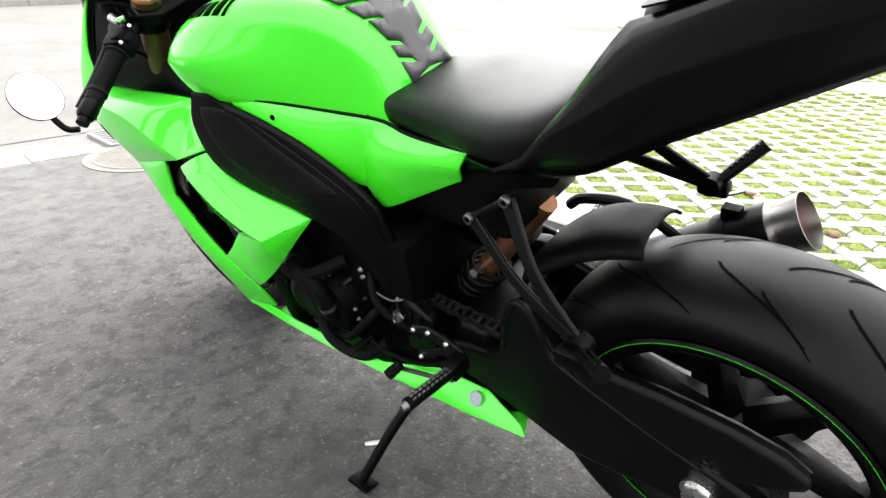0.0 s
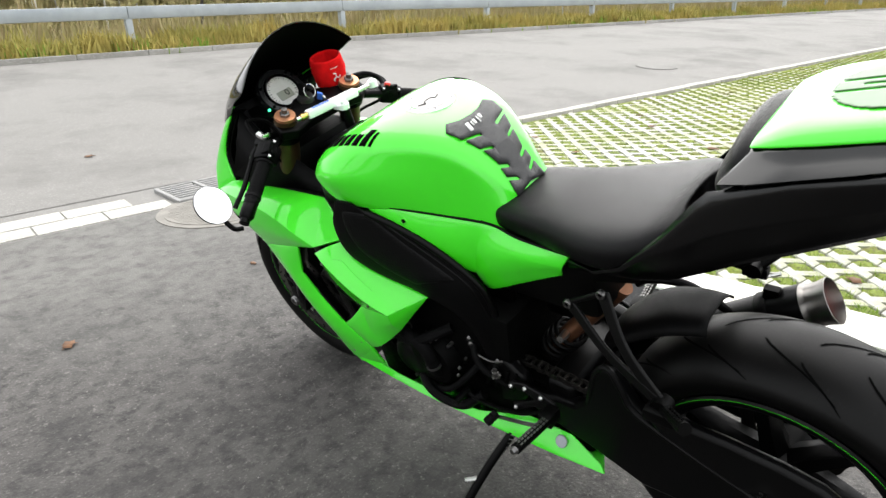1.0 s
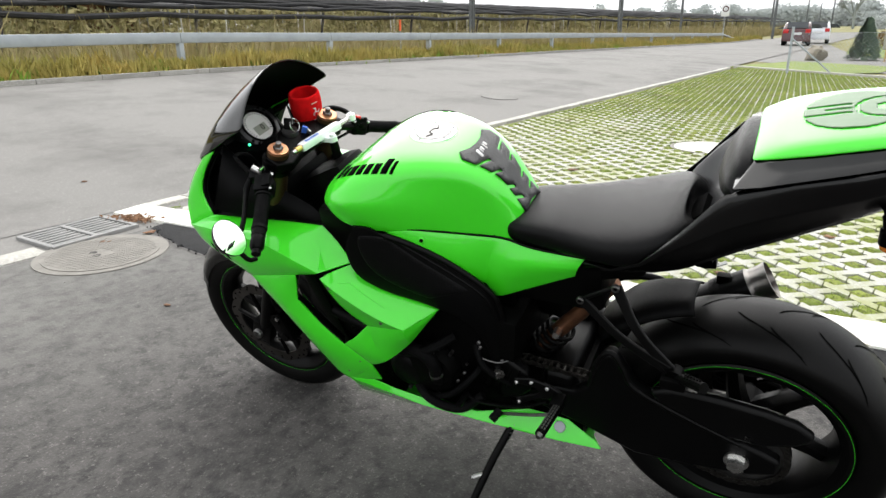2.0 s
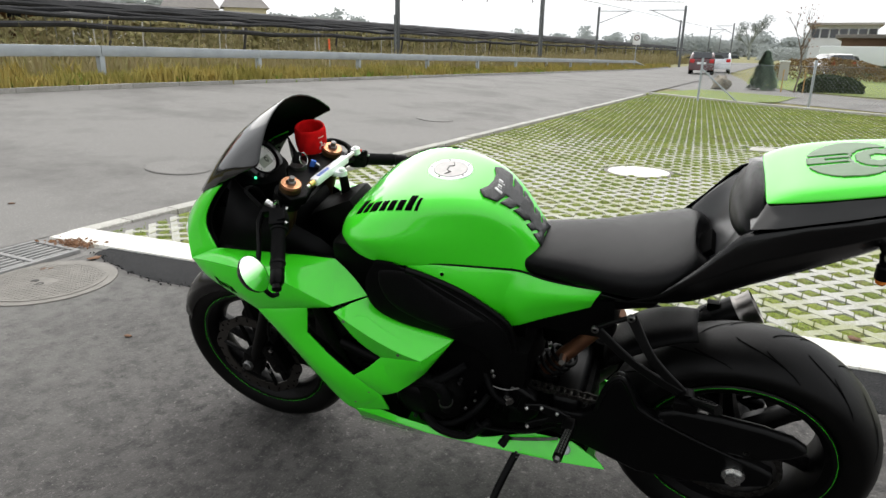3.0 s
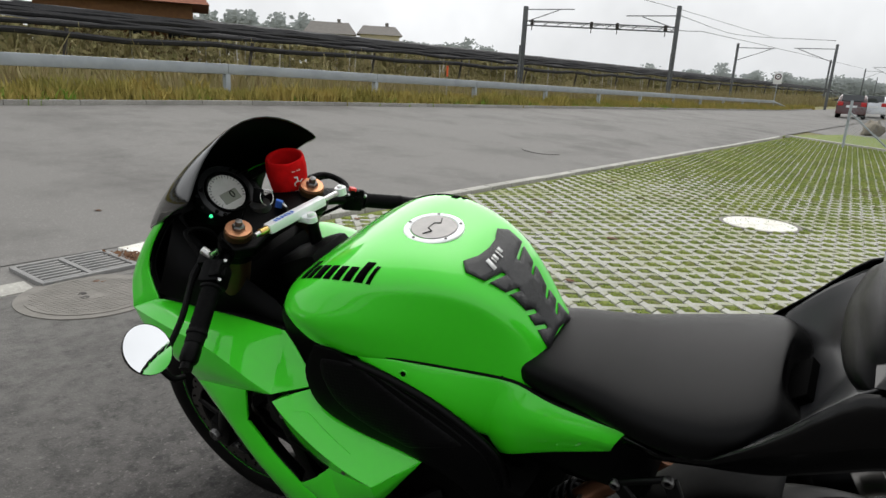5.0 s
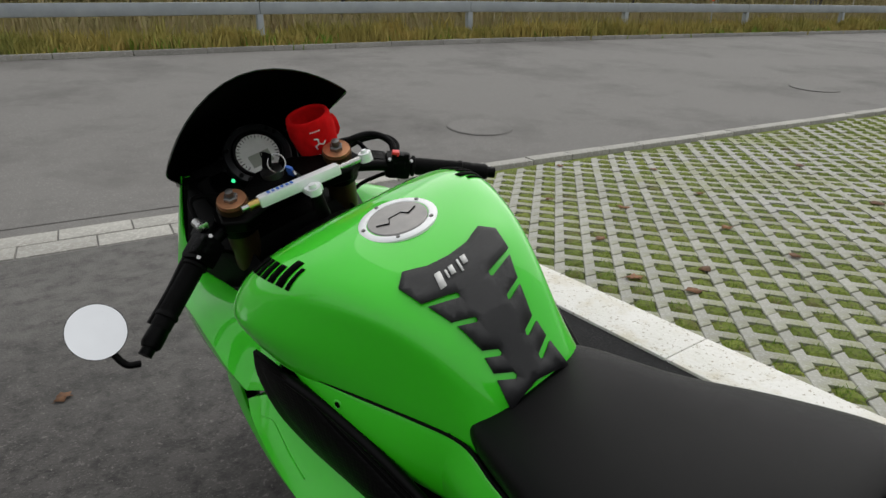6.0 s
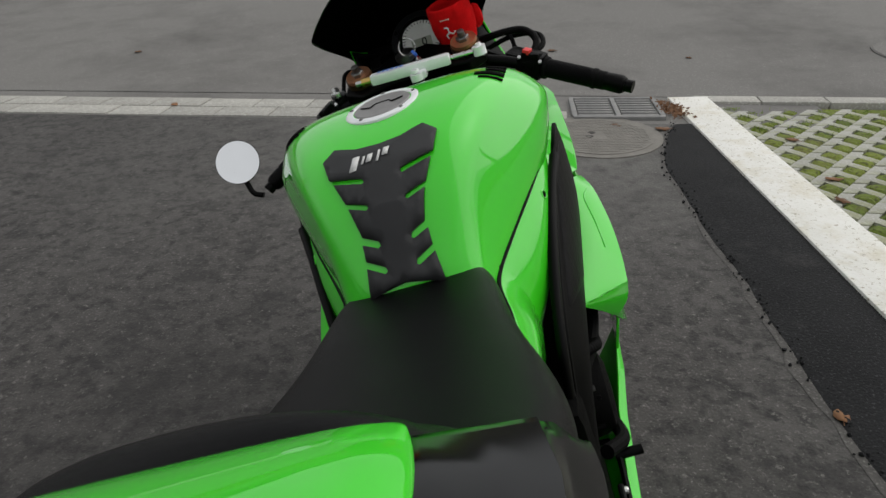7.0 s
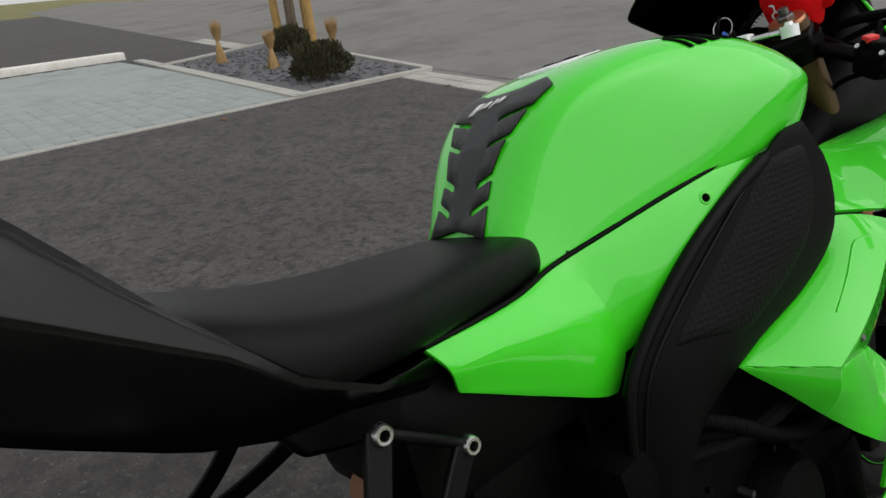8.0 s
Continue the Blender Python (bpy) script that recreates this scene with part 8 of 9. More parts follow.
for off in (0.0, 4.0):
    c = smooth_path([p + Vector((0, off, 0)) for p in tp], 6)
    secs = [[p + Vector((0, -1.6, -0.25)), p + Vector((0, -1.2, 0.05)), p + Vector((0, 1.2, 0.05)), p + Vector((0, 1.6, -0.25))] for p in c]
    part("ballast", loft(bmesh.new(), secs, False), RUST, track)
    for g in (-0.72, 0.72):
        bm = sweep(bmesh.new(), [p + Vector((0, g, 0.12)) for p in c], 0.06, 5)
        part("rail", bm, RAIL_STEEL, track)


def mast(az, dist, h, arm=0, zb=0.0, lean=0.0, label="slim grey railway mast with a wire arm"):
    p = polar(az, dist, zb)
    ob = thing("railway_mast", label, "mast", pose(p.x, p.y, zb, 0, lean, az), "railway masts")
    bm = bmesh.new()
    box(bm, (0, 0, h / 2 - 0.5), (0.2, 0.22, h + 1), None, 0.02)
    part("pole", bm, MAST_M, ob)
    if arm:
        bm = bmesh.new()
        sweep(bm, [(0, 0, h * 0.93), (0, arm, h * 0.93)], 0.035, 5)
        sweep(bm, [(0, 0, h * 0.72), (0, arm * 0.9, h * 0.92)], 0.03, 5)
        part("arm", bm, MAST_M, ob)
    return ob


pa, pb_ = polar(25.35, 46, -0.3), polar(13.2, 46, 0.0)
portal = thing("signal_portal", "steel railway portal of two masts and a cross beam", "portal")
for p, top in ((pa, 5.6), (pb_, 5.9)):
    bm = bmesh.new()
    for dx in (-0.11, 0.11):
        box(bm, (p.x + dx, p.y, top / 2 - 0.3), (0.06, 0.24, top + 1.2), None, 0.01)
    for k in range(14):
        box(bm, (p.x, p.y, 0.2 + k * 0.4), (0.24, 0.05, 0.05), Euler((0, radians(35 if k % 2 else -35), 0)).to_matrix())
    part("mast", bm, MAST_M, portal)
    bm = bmesh.new()
    box(bm, (p.x - 0.42, p.y, 1.6), (0.16, 0.1, 3.6), None, 0.02)
    for k in range(9):
        box(bm, (p.x - 0.42, p.y - 0.06, 0.4 + 0.34 * k), (0.2, 0.04, 0.12), None, 0.01)
    part("counterweight", bm, MAST_M, portal)
bm = bmesh.new()
q0, q1 = Vector((pa.x, pa.y, 4.85)), Vector((pb_.x, pb_.y, 4.75))
for dz in (-0.14, 0.14):
    sweep(bm, [q0 + Vector((0, 0, dz)), q1 + Vector((0, 0, dz))], 0.05, 5)
for k in range(24):
    sweep(bm, [q0.lerp(q1, k / 24) + Vector((0, 0, -0.14)), q0.lerp(q1, (k + 1) / 24) + Vector((0, 0, 0.14 if k % 2 else -0.14))], 0.025, 4)
part("cross_beam", bm, MAST_M, portal)
for t in (0.05, 0.45, 0.62, 0.93):
    bm = bmesh.new()
    c = q0.lerp(q1, t)
    sweep(bm, [c, c + Vector((0, 0, -0.45))], 0.03, 5)
    cyl(bm, c + Vector((0, 0, -0.1)), c + Vector((0, 0, 0.25)), 0.12, 0.1, 8)
    part("insulator", bm, POST_DARK, portal)
for p, s in ((pa, 1), (pb_, -1)):
    bm = bmesh.new()
    dv = (pb_ - pa).normalized() * s
    c = Vector((p.x, p.y, 5.7 if s > 0 else 5.6))
    sweep(bm, [c, c + dv * 3.2], 0.035, 5)
    sweep(bm, [c + Vector((0, 0, -0.8)), c + dv * 2.2 + Vector((0, 0, -0.05))], 0.03, 5)
    part("arm", bm, MAST_M, portal)
mast(8.55, 66, 5.3, -3.0)
mast(1.85, 66, 5.4, 3.2, 0.0)
mast(2.1, 96, 5.5, 0, 0.0)
mast(-0.18, 150, 6.5, -3.0)
mast(-1.85, 130, 6.5, 3.0)
mast(-1.0, 210, 6.5, 0)
# wires
bm = bmesh.new()
wire_runs = (((48, 44, 8.3), (25, 47, 7.2), (13, 46, 6.6)), ((25, 47, 5.0), (13, 47, 4.8), (8.5, 66, 5.6), (0, 150, 6.5)), ((13, 46, 5.6), (8.5, 66, 6.0), (2, 66, 5.7)), ((46, 52, 10), (20, 60, 9.0), (6, 90, 7.5)))
wires = thing("overhead_wires", "thin overhead railway wires", "wires")
for run in wire_runs:
    bm = sweep(bmesh.new(), smooth_path([polar(a, d, z) for a, d, z in run], 8), 0.02, 4)
    part("wire", bm, POST_DARK, wires)

# speed sign
sp = polar(5.35, 60)
sign = thing("road_sign", "white road sign with a round mark on a post", "sign", pose(sp.x, sp.y, 0, 0, 0, -84.6))
part("post", cyl(bmesh.new(), (0, 0, -0.6), (0, 0, 2.9), 0.04, 0.04, 8), GALV, sign)
bm = box(bmesh.new(), (0, -0.06, 2.35), (0.62, 0.03, 0.95), None, 0.01)
part("board", bm, VAN_WHITE, sign, "white board")
bm = cyl(bmesh.new(), (0, -0.076, 2.45), (0, -0.08, 2.45), 0.24, 0.24, 24)
part("round_mark", bm, CAR_RED, sign)
bm = cyl(bmesh.new(), (0, -0.0805, 2.45), (0, -0.083, 2.45), 0.15, 0.15, 24)
part("round_mark_centre", bm, VAN_WHITE, sign)
bm = box(bmesh.new(), (0, -0.085, 2.45), (0.14, 0.004, 0.05))
part("mark_bar", bm, BLACK_PRINT_HOLLOW, sign)


# parked cars
def car(name, x, y, z, turn, paint, label, L=4.2, W=1.74, H=1.5, group="cars"):
    ob = thing(name, label, "car", pose(x, y, z, 0, 0, turn), group)
    prof = [(-L / 2, 0.3), (-L / 2, 0.75), (-L / 2 + 0.1, 0.95), (-L / 2 + 0.35, H - 0.1), (-L / 2 + 0.7, H), (0.2, H), (0.75, H - 0.12), (1.25, 0.98), (L / 2 - 0.25, 0.85), (L / 2, 0.62), (L / 2, 0.3)]
    bm = bmesh.new()
    secs = []
    for y0, k in ((-W / 2, 0.86), (-W / 2 + 0.06, 1.0), (0, 1.01), (W / 2 - 0.06, 1.0), (W / 2, 0.86)):
        secs.append([(px * (0.985 if k < 0.9 else 1), y0 * (1 - 0.12 * max(0, (pz - 0.95) / 0.6)), 0.3 + (pz - 0.3) * (k if pz > 1 else (0.97 if k < 0.9 else 1))) for px, pz in prof])
    loft(bm, secs)
    part("body", bm, paint, ob)
    for s in (-1, 1):
        bm = slab(bmesh.new(), [(-L / 2 + 0.5, 0.98), (-L / 2 + 0.68, H - 0.13), (0.2, H - 0.12), (0.68, H - 0.2), (1.1, 0.98)], s * (W / 2 - 0.04), s * (W / 2 - 0.09))
        part("side_window", bm, GLASS_DARK, ob)
    bm = box(bmesh.new(), (-L / 2 + 0.2, 0, 1.18), (0.04, W * 0.72, 0.36), Euler((0, radians(22), 0)).to_matrix(), 0.02)
    part("rear_window", bm, GLASS_DARK, ob)
    bm = box(bmesh.new(), (0.98, 0, 1.18), (0.04, W * 0.74, 0.5), Euler((0, radians(-52), 0)).to_matrix(), 0.02)
    part("windscreen", bm, GLASS_DARK, ob)
    for s in (-1, 1):
        bm = box(bmesh.new(), (-L / 2 + 0.02, s * W * 0.38, 0.85), (0.06, 0.26, 0.22), None, 0.02)
        part("tail_light", bm, RED_LENS, ob)
        bm = box(bmesh.new(), (L / 2 - 0.12, s * W * 0.36, 0.7), (0.2, 0.34, 0.14), None, 0.03)
        part("headlight", bm, ALU, ob)
    bm = box(bmesh.new(), (-L / 2 - 0.01, 0, 0.72), (0.02, 0.52, 0.12))
    part("number_plate", bm, VAN_WHITE, ob)
    for sx in (-L * 0.3, L * 0.31):
        for s in (-1, 1):
            bm = lathe(bmesh.new(), [(0.2, -0.1), (0.3, -0.1), (0.32, -0.06), (0.32, 0.06), (0.3, 0.1), (0.2, 0.1)], (sx, s * (W / 2 - 0.1), 0.31), (sx, s * (W / 2 + 1), 0.31), 20)
            w = part("wheel", bm, TYRE, ob)
            bm = cyl(bmesh.new(), (sx, s * (W / 2 - 0.08), 0.31), (sx, s * (W / 2 - 0.01), 0.31), 0.2, 0.17, 14)
            part("rim", bm, ALU, w)
    return ob


p = polar(0.1, 45)
car("parked_car", p.x, p.y, -0.04, -1, CAR_RED, "dark red hatchback parked at the roadside", L=3.5, W=1.46, H=1.34)
p = polar(-1.15, 50)
car("parked_car", p.x, p.y, -0.04, -1, CAR_SILVER, "silver hatchback parked at the roadside", L=3.5, W=1.46, H=1.34)
p = polar(-8.9, 52)
car("parked_car", p.x, p.y, -0.04, 12, CAR_DARK, "black hatchback parked behind a hedge", L=3.9, W=1.6, H=1.4)

# white van
p = polar(-16.3, 26.0)
van = thing("delivery_van", "white delivery van parked beyond the fence", "van", pose(p.x, p.y, -0.03, 0, 0, 158), "")
prof = [(-2.6, 0.4), (-2.6, 2.25), (-2.5, 2.35), (0.9, 2.35), (1.3, 2.2), (1.95, 1.35), (2.45, 1.15), (2.6, 0.9), (2.6, 0.4)]
bm = bmesh.new()
loft(bm, [[(x, y0 * (1 - 0.08 * max(0, z - 1.2)), z) for x, z in prof] for y0 in (-0.98, -0.9, 0, 0.9, 0.98)])
part("body", bm, VAN_WHITE, van)
part("windscreen", box(bmesh.new(), (1.66, 0, 1.78), (0.03, 1.55, 0.95), Euler((0, radians(-37.5), 0)).to_matrix(), 0.03), GLASS_DARK, van)
for s in (-1, 1):
    part("side_window", box(bmesh.new(), (1.05, s * 0.955, 1.68), (0.9, 0.04, 0.52), None, 0.02), GLASS_DARK, van)
    part("headlight", box(bmesh.new(), (2.5, s * 0.72, 0.95), (0.16, 0.36, 0.24), None, 0.04), ALU, van)
    part("wing_mirror", box(bmesh.new(), (1.55, s * 1.12, 1.45), (0.12, 0.22, 0.3), None, 0.04), BLACK_MATT, van)
    for sx in (-1.6, 1.75):
        bm = lathe(bmesh.new(), [(0.2, -0.1), (0.31, -0.1), (0.34, -0.05), (0.34, 0.05), (0.31, 0.1), (0.2, 0.1)], (sx, s * 0.88, 0.33), (sx, s * 2, 0.33), 20)
        part("wheel", bm, TYRE, van)
part("bumper", box(bmesh.new(), (2.6, 0, 0.5), (0.14, 1.9, 0.36), None, 0.05), BLACK_MATT, van)
part("grille", box(bmesh.new(), (2.6, 0, 0.98), (0.06, 0.9, 0.18), None, 0.02), BLACK_MATT, van)

# chain-link fence
fence = thing("chain_link_fence", "low galvanised chain-link fence on steel posts", "fence")
fp = [(17.35, 0.22), (17.0, -2.4), (16.2, -5.0), (15.0, -7.6)]
for x, y in fp:
    part("post", cyl(bmesh.new(), (x, y, -0.1), (x + 0.02, y, 1.12), 0.032, 0.032, 10), GALV, fence)
part("brace", sweep(bmesh.new(), [(17.35, 0.22, 0.85), (17.25, -0.75, 0.02)], 0.022, 6), GALV, fence)
v, f = [], []


def wire(a, b, w=0.0022):
    i = len(v)
    a, b = Vector(a), Vector(b)
    n = Vector((0, 0, w)) if abs((b - a).z) < 1e-3 else Vector((0, w, 0))
    v.extend([tuple(a - n), tuple(a + n), tuple(b + n), tuple(b - n)])
    f.append((i, i + 1, i + 2, i + 3))


for (x0, y0), (x1, y1) in zip(fp, fp[1:]):
    a, b = Vector((x0, y0, 0)), Vector((x1, y1, 0))
    L = (b - a).length
    n = int(L / 0.09)
    for k in range(-9, n):
        for sgn in (1, -1):
            pts = []
            t0 = k if sgn > 0 else k + 9
            k0, k1 = max(0, min(n, t0)), max(0, min(n, t0 + 9 * sgn))
            z0 = 0.05 + 0.1 * abs(k0 - t0)
            z1 = 0.05 + 0.1 * abs(k1 - t0)
            if k0 != k1:
                pa_, pb2 = a.lerp(b, k0 / n), a.lerp(b, k1 / n)
                wire((pa_.x, pa_.y, z0), (pb2.x, pb2.y, z1))
    wire((x0, y0, 0.97), (x1, y1, 0.97), 0.004)
ob = new("wire_mesh", quads("wire_mesh", v, f, GALV))
ob.parent = fence
ob["kind"] = "stuff"

# boulder, spruce, staked young tree, hedge, shrubs
bp_ = polar(-1.5, 26.5)
solid("boulder", blob(bmesh.new(), (0, 0, 0.2), 0.36, random.Random(5), 3, 0.5, (1.1, 0.8, 0.95)), BOULDER, "rough grey-brown boulder at the road corner", "boulder", pose(bp_.x, bp_.y, -0.05))


def spruce(x, y, z, h, seed):
    r = random.Random(seed)
    ob = thing("spruce", "small dense blue-green spruce on a lawn", "tree", pose(x, y, z))
    part("trunk", cyl(bmesh.new(), (0, 0, 0), (0, 0, h * 0.9), 0.05, 0.01, 8), BARK, ob)
    v, f = [], []
    for k in range(8000):
        t = r.random() ** 0.8
        zz = h * (0.04 + 0.94 * t)
        a = r.uniform(0, 6.283)
        tier = 0.72 + 0.28 * abs(math.sin(zz * 9 + 1.3 * math.sin(a * 3 + seed)))
        rad = h * 0.4 * (1 - t) ** 0.9 * (0.5 + 0.5 * r.random() ** 0.6) * tier + 0.02
        p = Vector((rad * math.cos(a), rad * math.sin(a), zz + 0.06 * math.sin(a * 5 + zz * 9)))
        d = Vector((math.cos(a), math.sin(a), -0.25)) * 0.09
        s = Vector((-math.sin(a), math.cos(a), 0.2)) * 0.022
        i = len(v)
        v += [tuple(p - d * 0.5 - s), tuple(p - d * 0.5 + s), tuple(p + d + s * 0.2), tuple(p + d - s * 0.2)]
        f.append((i, i + 1, i + 2, i + 3))
    c = new("needles", quads("needles", v, f, SPRUCE))
    c.parent = ob


p = polar(-4.55, 27)
spruce(p.x, p.y, -0.05, 1.4, 4)
p = polar(-6.8, 26)
bare_tree("young_tree", p.x, p.y, -0.05, 3.6, BARK, "slim bare young tree between stakes", LEAF, seed=6, spread=0.28, leaves=1, trunk=0.035, levels=3)
for az, dd, hh in ((-5.9, 26, 0.8), (-7.4, 25.6, 0.9)):
    q = polar(az, dd)
    solid("tree_stake", cyl(bmesh.new(), (0, 0, -0.1), (0, 0, hh), 0.022, 0.02, 8), STAKE, "short wooden tree stake", "stake", pose(q.x, q.y, -0.05), "tree stakes")


def hedge(name, x, y, z, L, W, H, turn, mat, label, n, seed, cat="hedge"):
    r = random.Random(seed)
    v, f = [], []
    for _ in range(n):
        px, py, pz = r.uniform(-L / 2, L / 2), r.uniform(-W / 2, W / 2), H * r.random() ** 0.7
        k = (1 + 0.16 * noise.noise((px * 1.5, py * 1.5, seed))) * (1 - 0.55 * abs(2 * px / L) ** 3)
        u = Vector((r.gauss(0, 1), r.gauss(0, 1), r.gauss(0, 1))).normalized() * 0.055
        w = u.orthogonal().normalized() * 0.03
        c = Vector((px, py, pz * k))
        i = len(v)
        v += [tuple(c - u), tuple(c + w), tuple(c + u), tuple(c - w)]
        f.append((i, i + 1, i + 2, i + 3))
    ob = new(name, quads(name, v, f, mat))
    ob.matrix_basis = pose(x, y, z, 0, 0, turn)
    return tagged(ob, label, cat)


p = polar(-9.2, 27)
hedge("low_hedge", p.x, p.y, -0.05, 2.0, 1.2, 0.6, 82, HEDGE, "low dark green rounded hedge", 8000, 3)
p = polar(-8.6, 40)
hedge("shrubs", p.x, p.y, 0.0, 5.5, 2.0, 1.1, 80, SHRUB, "loose rust-brown autumn shrubs behind a lawn", 5000, 8, "shrub")
p = polar(-12.5, 44)
hedge("shrubs", p.x, p.y, 0.0, 4.0, 2.0, 0.8, 80, HEDGE, "low green shrubs growing on a bank", 3000, 9, "shrub")
p = polar(-5.85, 38)
box_ob = thing("utility_cabinet", "grey roadside utility cabinet", "cabinet", pose(p.x, p.y, -0.1, 0, 0, -5))
part("body", box(bmesh.new(), (0, 0, 0.5), (0.3, 0.45, 1.0), None, 0.02), CONCRETE_FAR, box_ob)
part("roof", box(bmesh.new(), (0, 0, 1.03), (0.38, 0.54, 0.06), None, 0.02), VAN_WHITE, box_ob)


# houses
def house(name, az, dist, z, L, W, wall_h, roof_h, turn, wall, roof, label, over=0.6, windows=3):
    p = polar(az, dist, z)
    ob = thing(name, label, "house", pose(p.x, p.y, z, 0, 0, turn), "far houses")
    part("wall", box(bmesh.new(), (0, 0, wall_h / 2), (L, W, wall_h)), wall, ob)
    bm = bmesh.new()
    a, b = L / 2 + over, W / 2 + over
    patch(bm, [(-a, -b, wall_h - 0.1), (a, -b, wall_h - 0.1), (a, b, wall_h - 0.1), (-a, b, wall_h - 0.1), (-a * 0.72, 0, wall_h + roof_h), (a * 0.72, 0, wall_h + roof_h)], [(0, 1, 5, 4), (1, 2, 5), (2, 3, 4, 5), (3, 0, 4), (3, 2, 1, 0)])
    part("roof", bm, roof, ob)
    for i in range(windows):
        x = -L / 2 + (i + 0.5) * L / windows
        for s in (-1, 1):
            part("window", box(bmesh.new(), (x, s * (W / 2 + 0.02), wall_h * 0.6), (0.9, 0.08, 1.2)), GLASS_DARK, ob)
    for s in (-1, 1):
        for y0 in (-W / 4, W / 4):
            part("window", box(bmesh.new(), (s * (L / 2 + 0.02), y0, wall_h * 0.6), (0.08, 0.9, 1.2)), GLASS_DARK, ob)
    part("chimney", box(bmesh.new(), (L * 0.2, 0.4, wall_h + roof_h * 0.95), (0.6, 0.6, 1.4)), roof, ob)
    return ob


house("timber_house", 57.5, 62, 0.4, 11, 8, 5.2, 3.2, -38, WOOD_WALL, ROOF_RED, "brown timber house with a red tiled roof", 1.3, 4)
house("farmhouse", 41.8, 125, 0.3, 8.2, 7, 7.0, 2.1, -48, CONCRETE_FAR, ROOF_BROWN, "grey farmhouse with a large brown roof")
house("farmhouse", 37.7, 125, 0.6, 7.0, 6, 7.0, 1.6, -50, WALL_CREAM, ROOF_BROWN, "cream house with a brown hipped roof")

# works buildings
def works(name, az0, az1, dist, z, h, depth, wall, label, bands=0, roof=None):
    a, b = polar(az0, dist, z), polar(az1, dist, z)
    c = (a + b) / 2
    L = (b - a).length
    turn = math.degrees(math.atan2((b - a).y, (b - a).x))
    ob = thing(name, label, "building", pose(c.x, c.y, z, 0, 0, turn), "works buildings")
    sgn = 1
    part("wall", box(bmesh.new(), (0, depth / 2, h / 2), (L, depth, h)), wall, ob)
    part("roof", box(bmesh.new(), (0, depth / 2 - 0.3, h + 0.12), (L + 1.0, depth + 1.4, 0.3), None, 0.03), roof or CONCRETE_FAR, ob)
    for i in range(bands):
        x = -L / 2 + (i + 0.5) * L / bands
        part("window", box(bmesh.new(), (x, -0.03, h * 0.78), (L / bands * 0.82, 0.1, h * 0.24)), GLASS_DARK, ob)
    return ob


works("white_works", -7.2, -11.4, 95, 0.5, 4.3, 20, WALL_WHITE, "white clad works building with a window band", 7)
works("brick_shed", -9.3, -12.9, 66, 0.0, 2.7, 14, WALL_BRICK, "brown brick shed with a flat dark roof", 0, ROOF_BROWN)
works("concrete_hall", -12.4, -17.0, 60, 0.0, 4.4, 14, CONCRETE_FAR, "bare concrete hall wall", 0)
p = polar(-12.75, 64)
solid("factory_chimney", box(bmesh.new(), (0, 0, 3.0), (0.5, 0.5, 6.4), None, 0.03), CONCRETE_FAR, "square concrete factory chimney", "chimney", pose(p.x, p.y, 0))
p = polar(-10.5, 60)
solid("container", box(bmesh.new(), (0, 0, 1.2), (5.2, 2.2, 1.5), None, 0.05), WALL_WHITE, "white container with a plain side", "container", pose(p.x, p.y, 0, 0, 0, 80))

# far tree lines, haze painted into their pale colour, as bands of many small clumps
def tree_line(name, az0, az1, dist, z, h, n, mat, seed, label):
    r = random.Random(seed)
    v, f = [], []
    for k in range(n):
        az = az0 + (az1 - az0) * r.random()
        g = 0.55 + 0.45 * noise.noise((az * 0.9, seed, 0)) + 0.25 * noise.noise((az * 3.1, seed, 4))
        hh = h * max(0.12, g)
        for _ in range(16):
            p = polar(az + r.gauss(0, 0.25), dist + r.uniform(-8, 8), z + hh * r.random() ** 0.8)
            sz = h * 0.05 * r.uniform(0.5, 1.3)
            nn = (Vector((-p.x, -p.y, 0)).normalized() + Vector((r.gauss(0, 0.25), r.gauss(0, 0.25), 0.8 + r.gauss(0, 0.25)))).normalized()
            u = nn.orthogonal().normalized()
            u = (Matrix.Rotation(r.uniform(0, 6.283), 3, nn) @ u) * sz
            w = nn.cross(u) * 0.7
            i = len(v)
            v += [tuple(p - u), tuple(p + w), tuple(p + u), tuple(p - w)]
            f.append((i, i + 1, i + 2, i + 3))
    ob = new(name, quads(name, v, f, mat))
    tagged(ob, label, "trees", "", "stuff")


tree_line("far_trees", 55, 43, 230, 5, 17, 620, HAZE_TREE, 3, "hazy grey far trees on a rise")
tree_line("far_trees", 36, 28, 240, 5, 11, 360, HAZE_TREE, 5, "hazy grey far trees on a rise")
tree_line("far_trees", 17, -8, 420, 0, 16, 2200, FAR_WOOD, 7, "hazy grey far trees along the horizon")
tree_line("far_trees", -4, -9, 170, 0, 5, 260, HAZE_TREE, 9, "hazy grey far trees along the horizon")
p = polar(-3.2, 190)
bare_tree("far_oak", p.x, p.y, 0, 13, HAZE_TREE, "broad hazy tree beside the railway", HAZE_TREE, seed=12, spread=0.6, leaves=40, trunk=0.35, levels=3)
# gravel path and bank in the west behind the rail
bm = bmesh.new()
pp = [along(-8, 15, -0.03), along(-2, 16.5, -0.03), along(1.5, 19, -0.03), along(2.5, 22, -0.03), along(1.0, 22, -0.03), along(-0.5, 20, -0.03), along(-3, 18, -0.03), along(-8, 16.6, -0.03)]
patch(bm, [(q.x, q.y, rise(q.x, q.y) - 0.03) for q in pp], [(0, 1, 6, 7), (1, 2, 5, 6), (2, 3, 4, 5)])
solid("field_path", bm, CONCRETE, "pale gravel path across the field", "path", kind="structure")

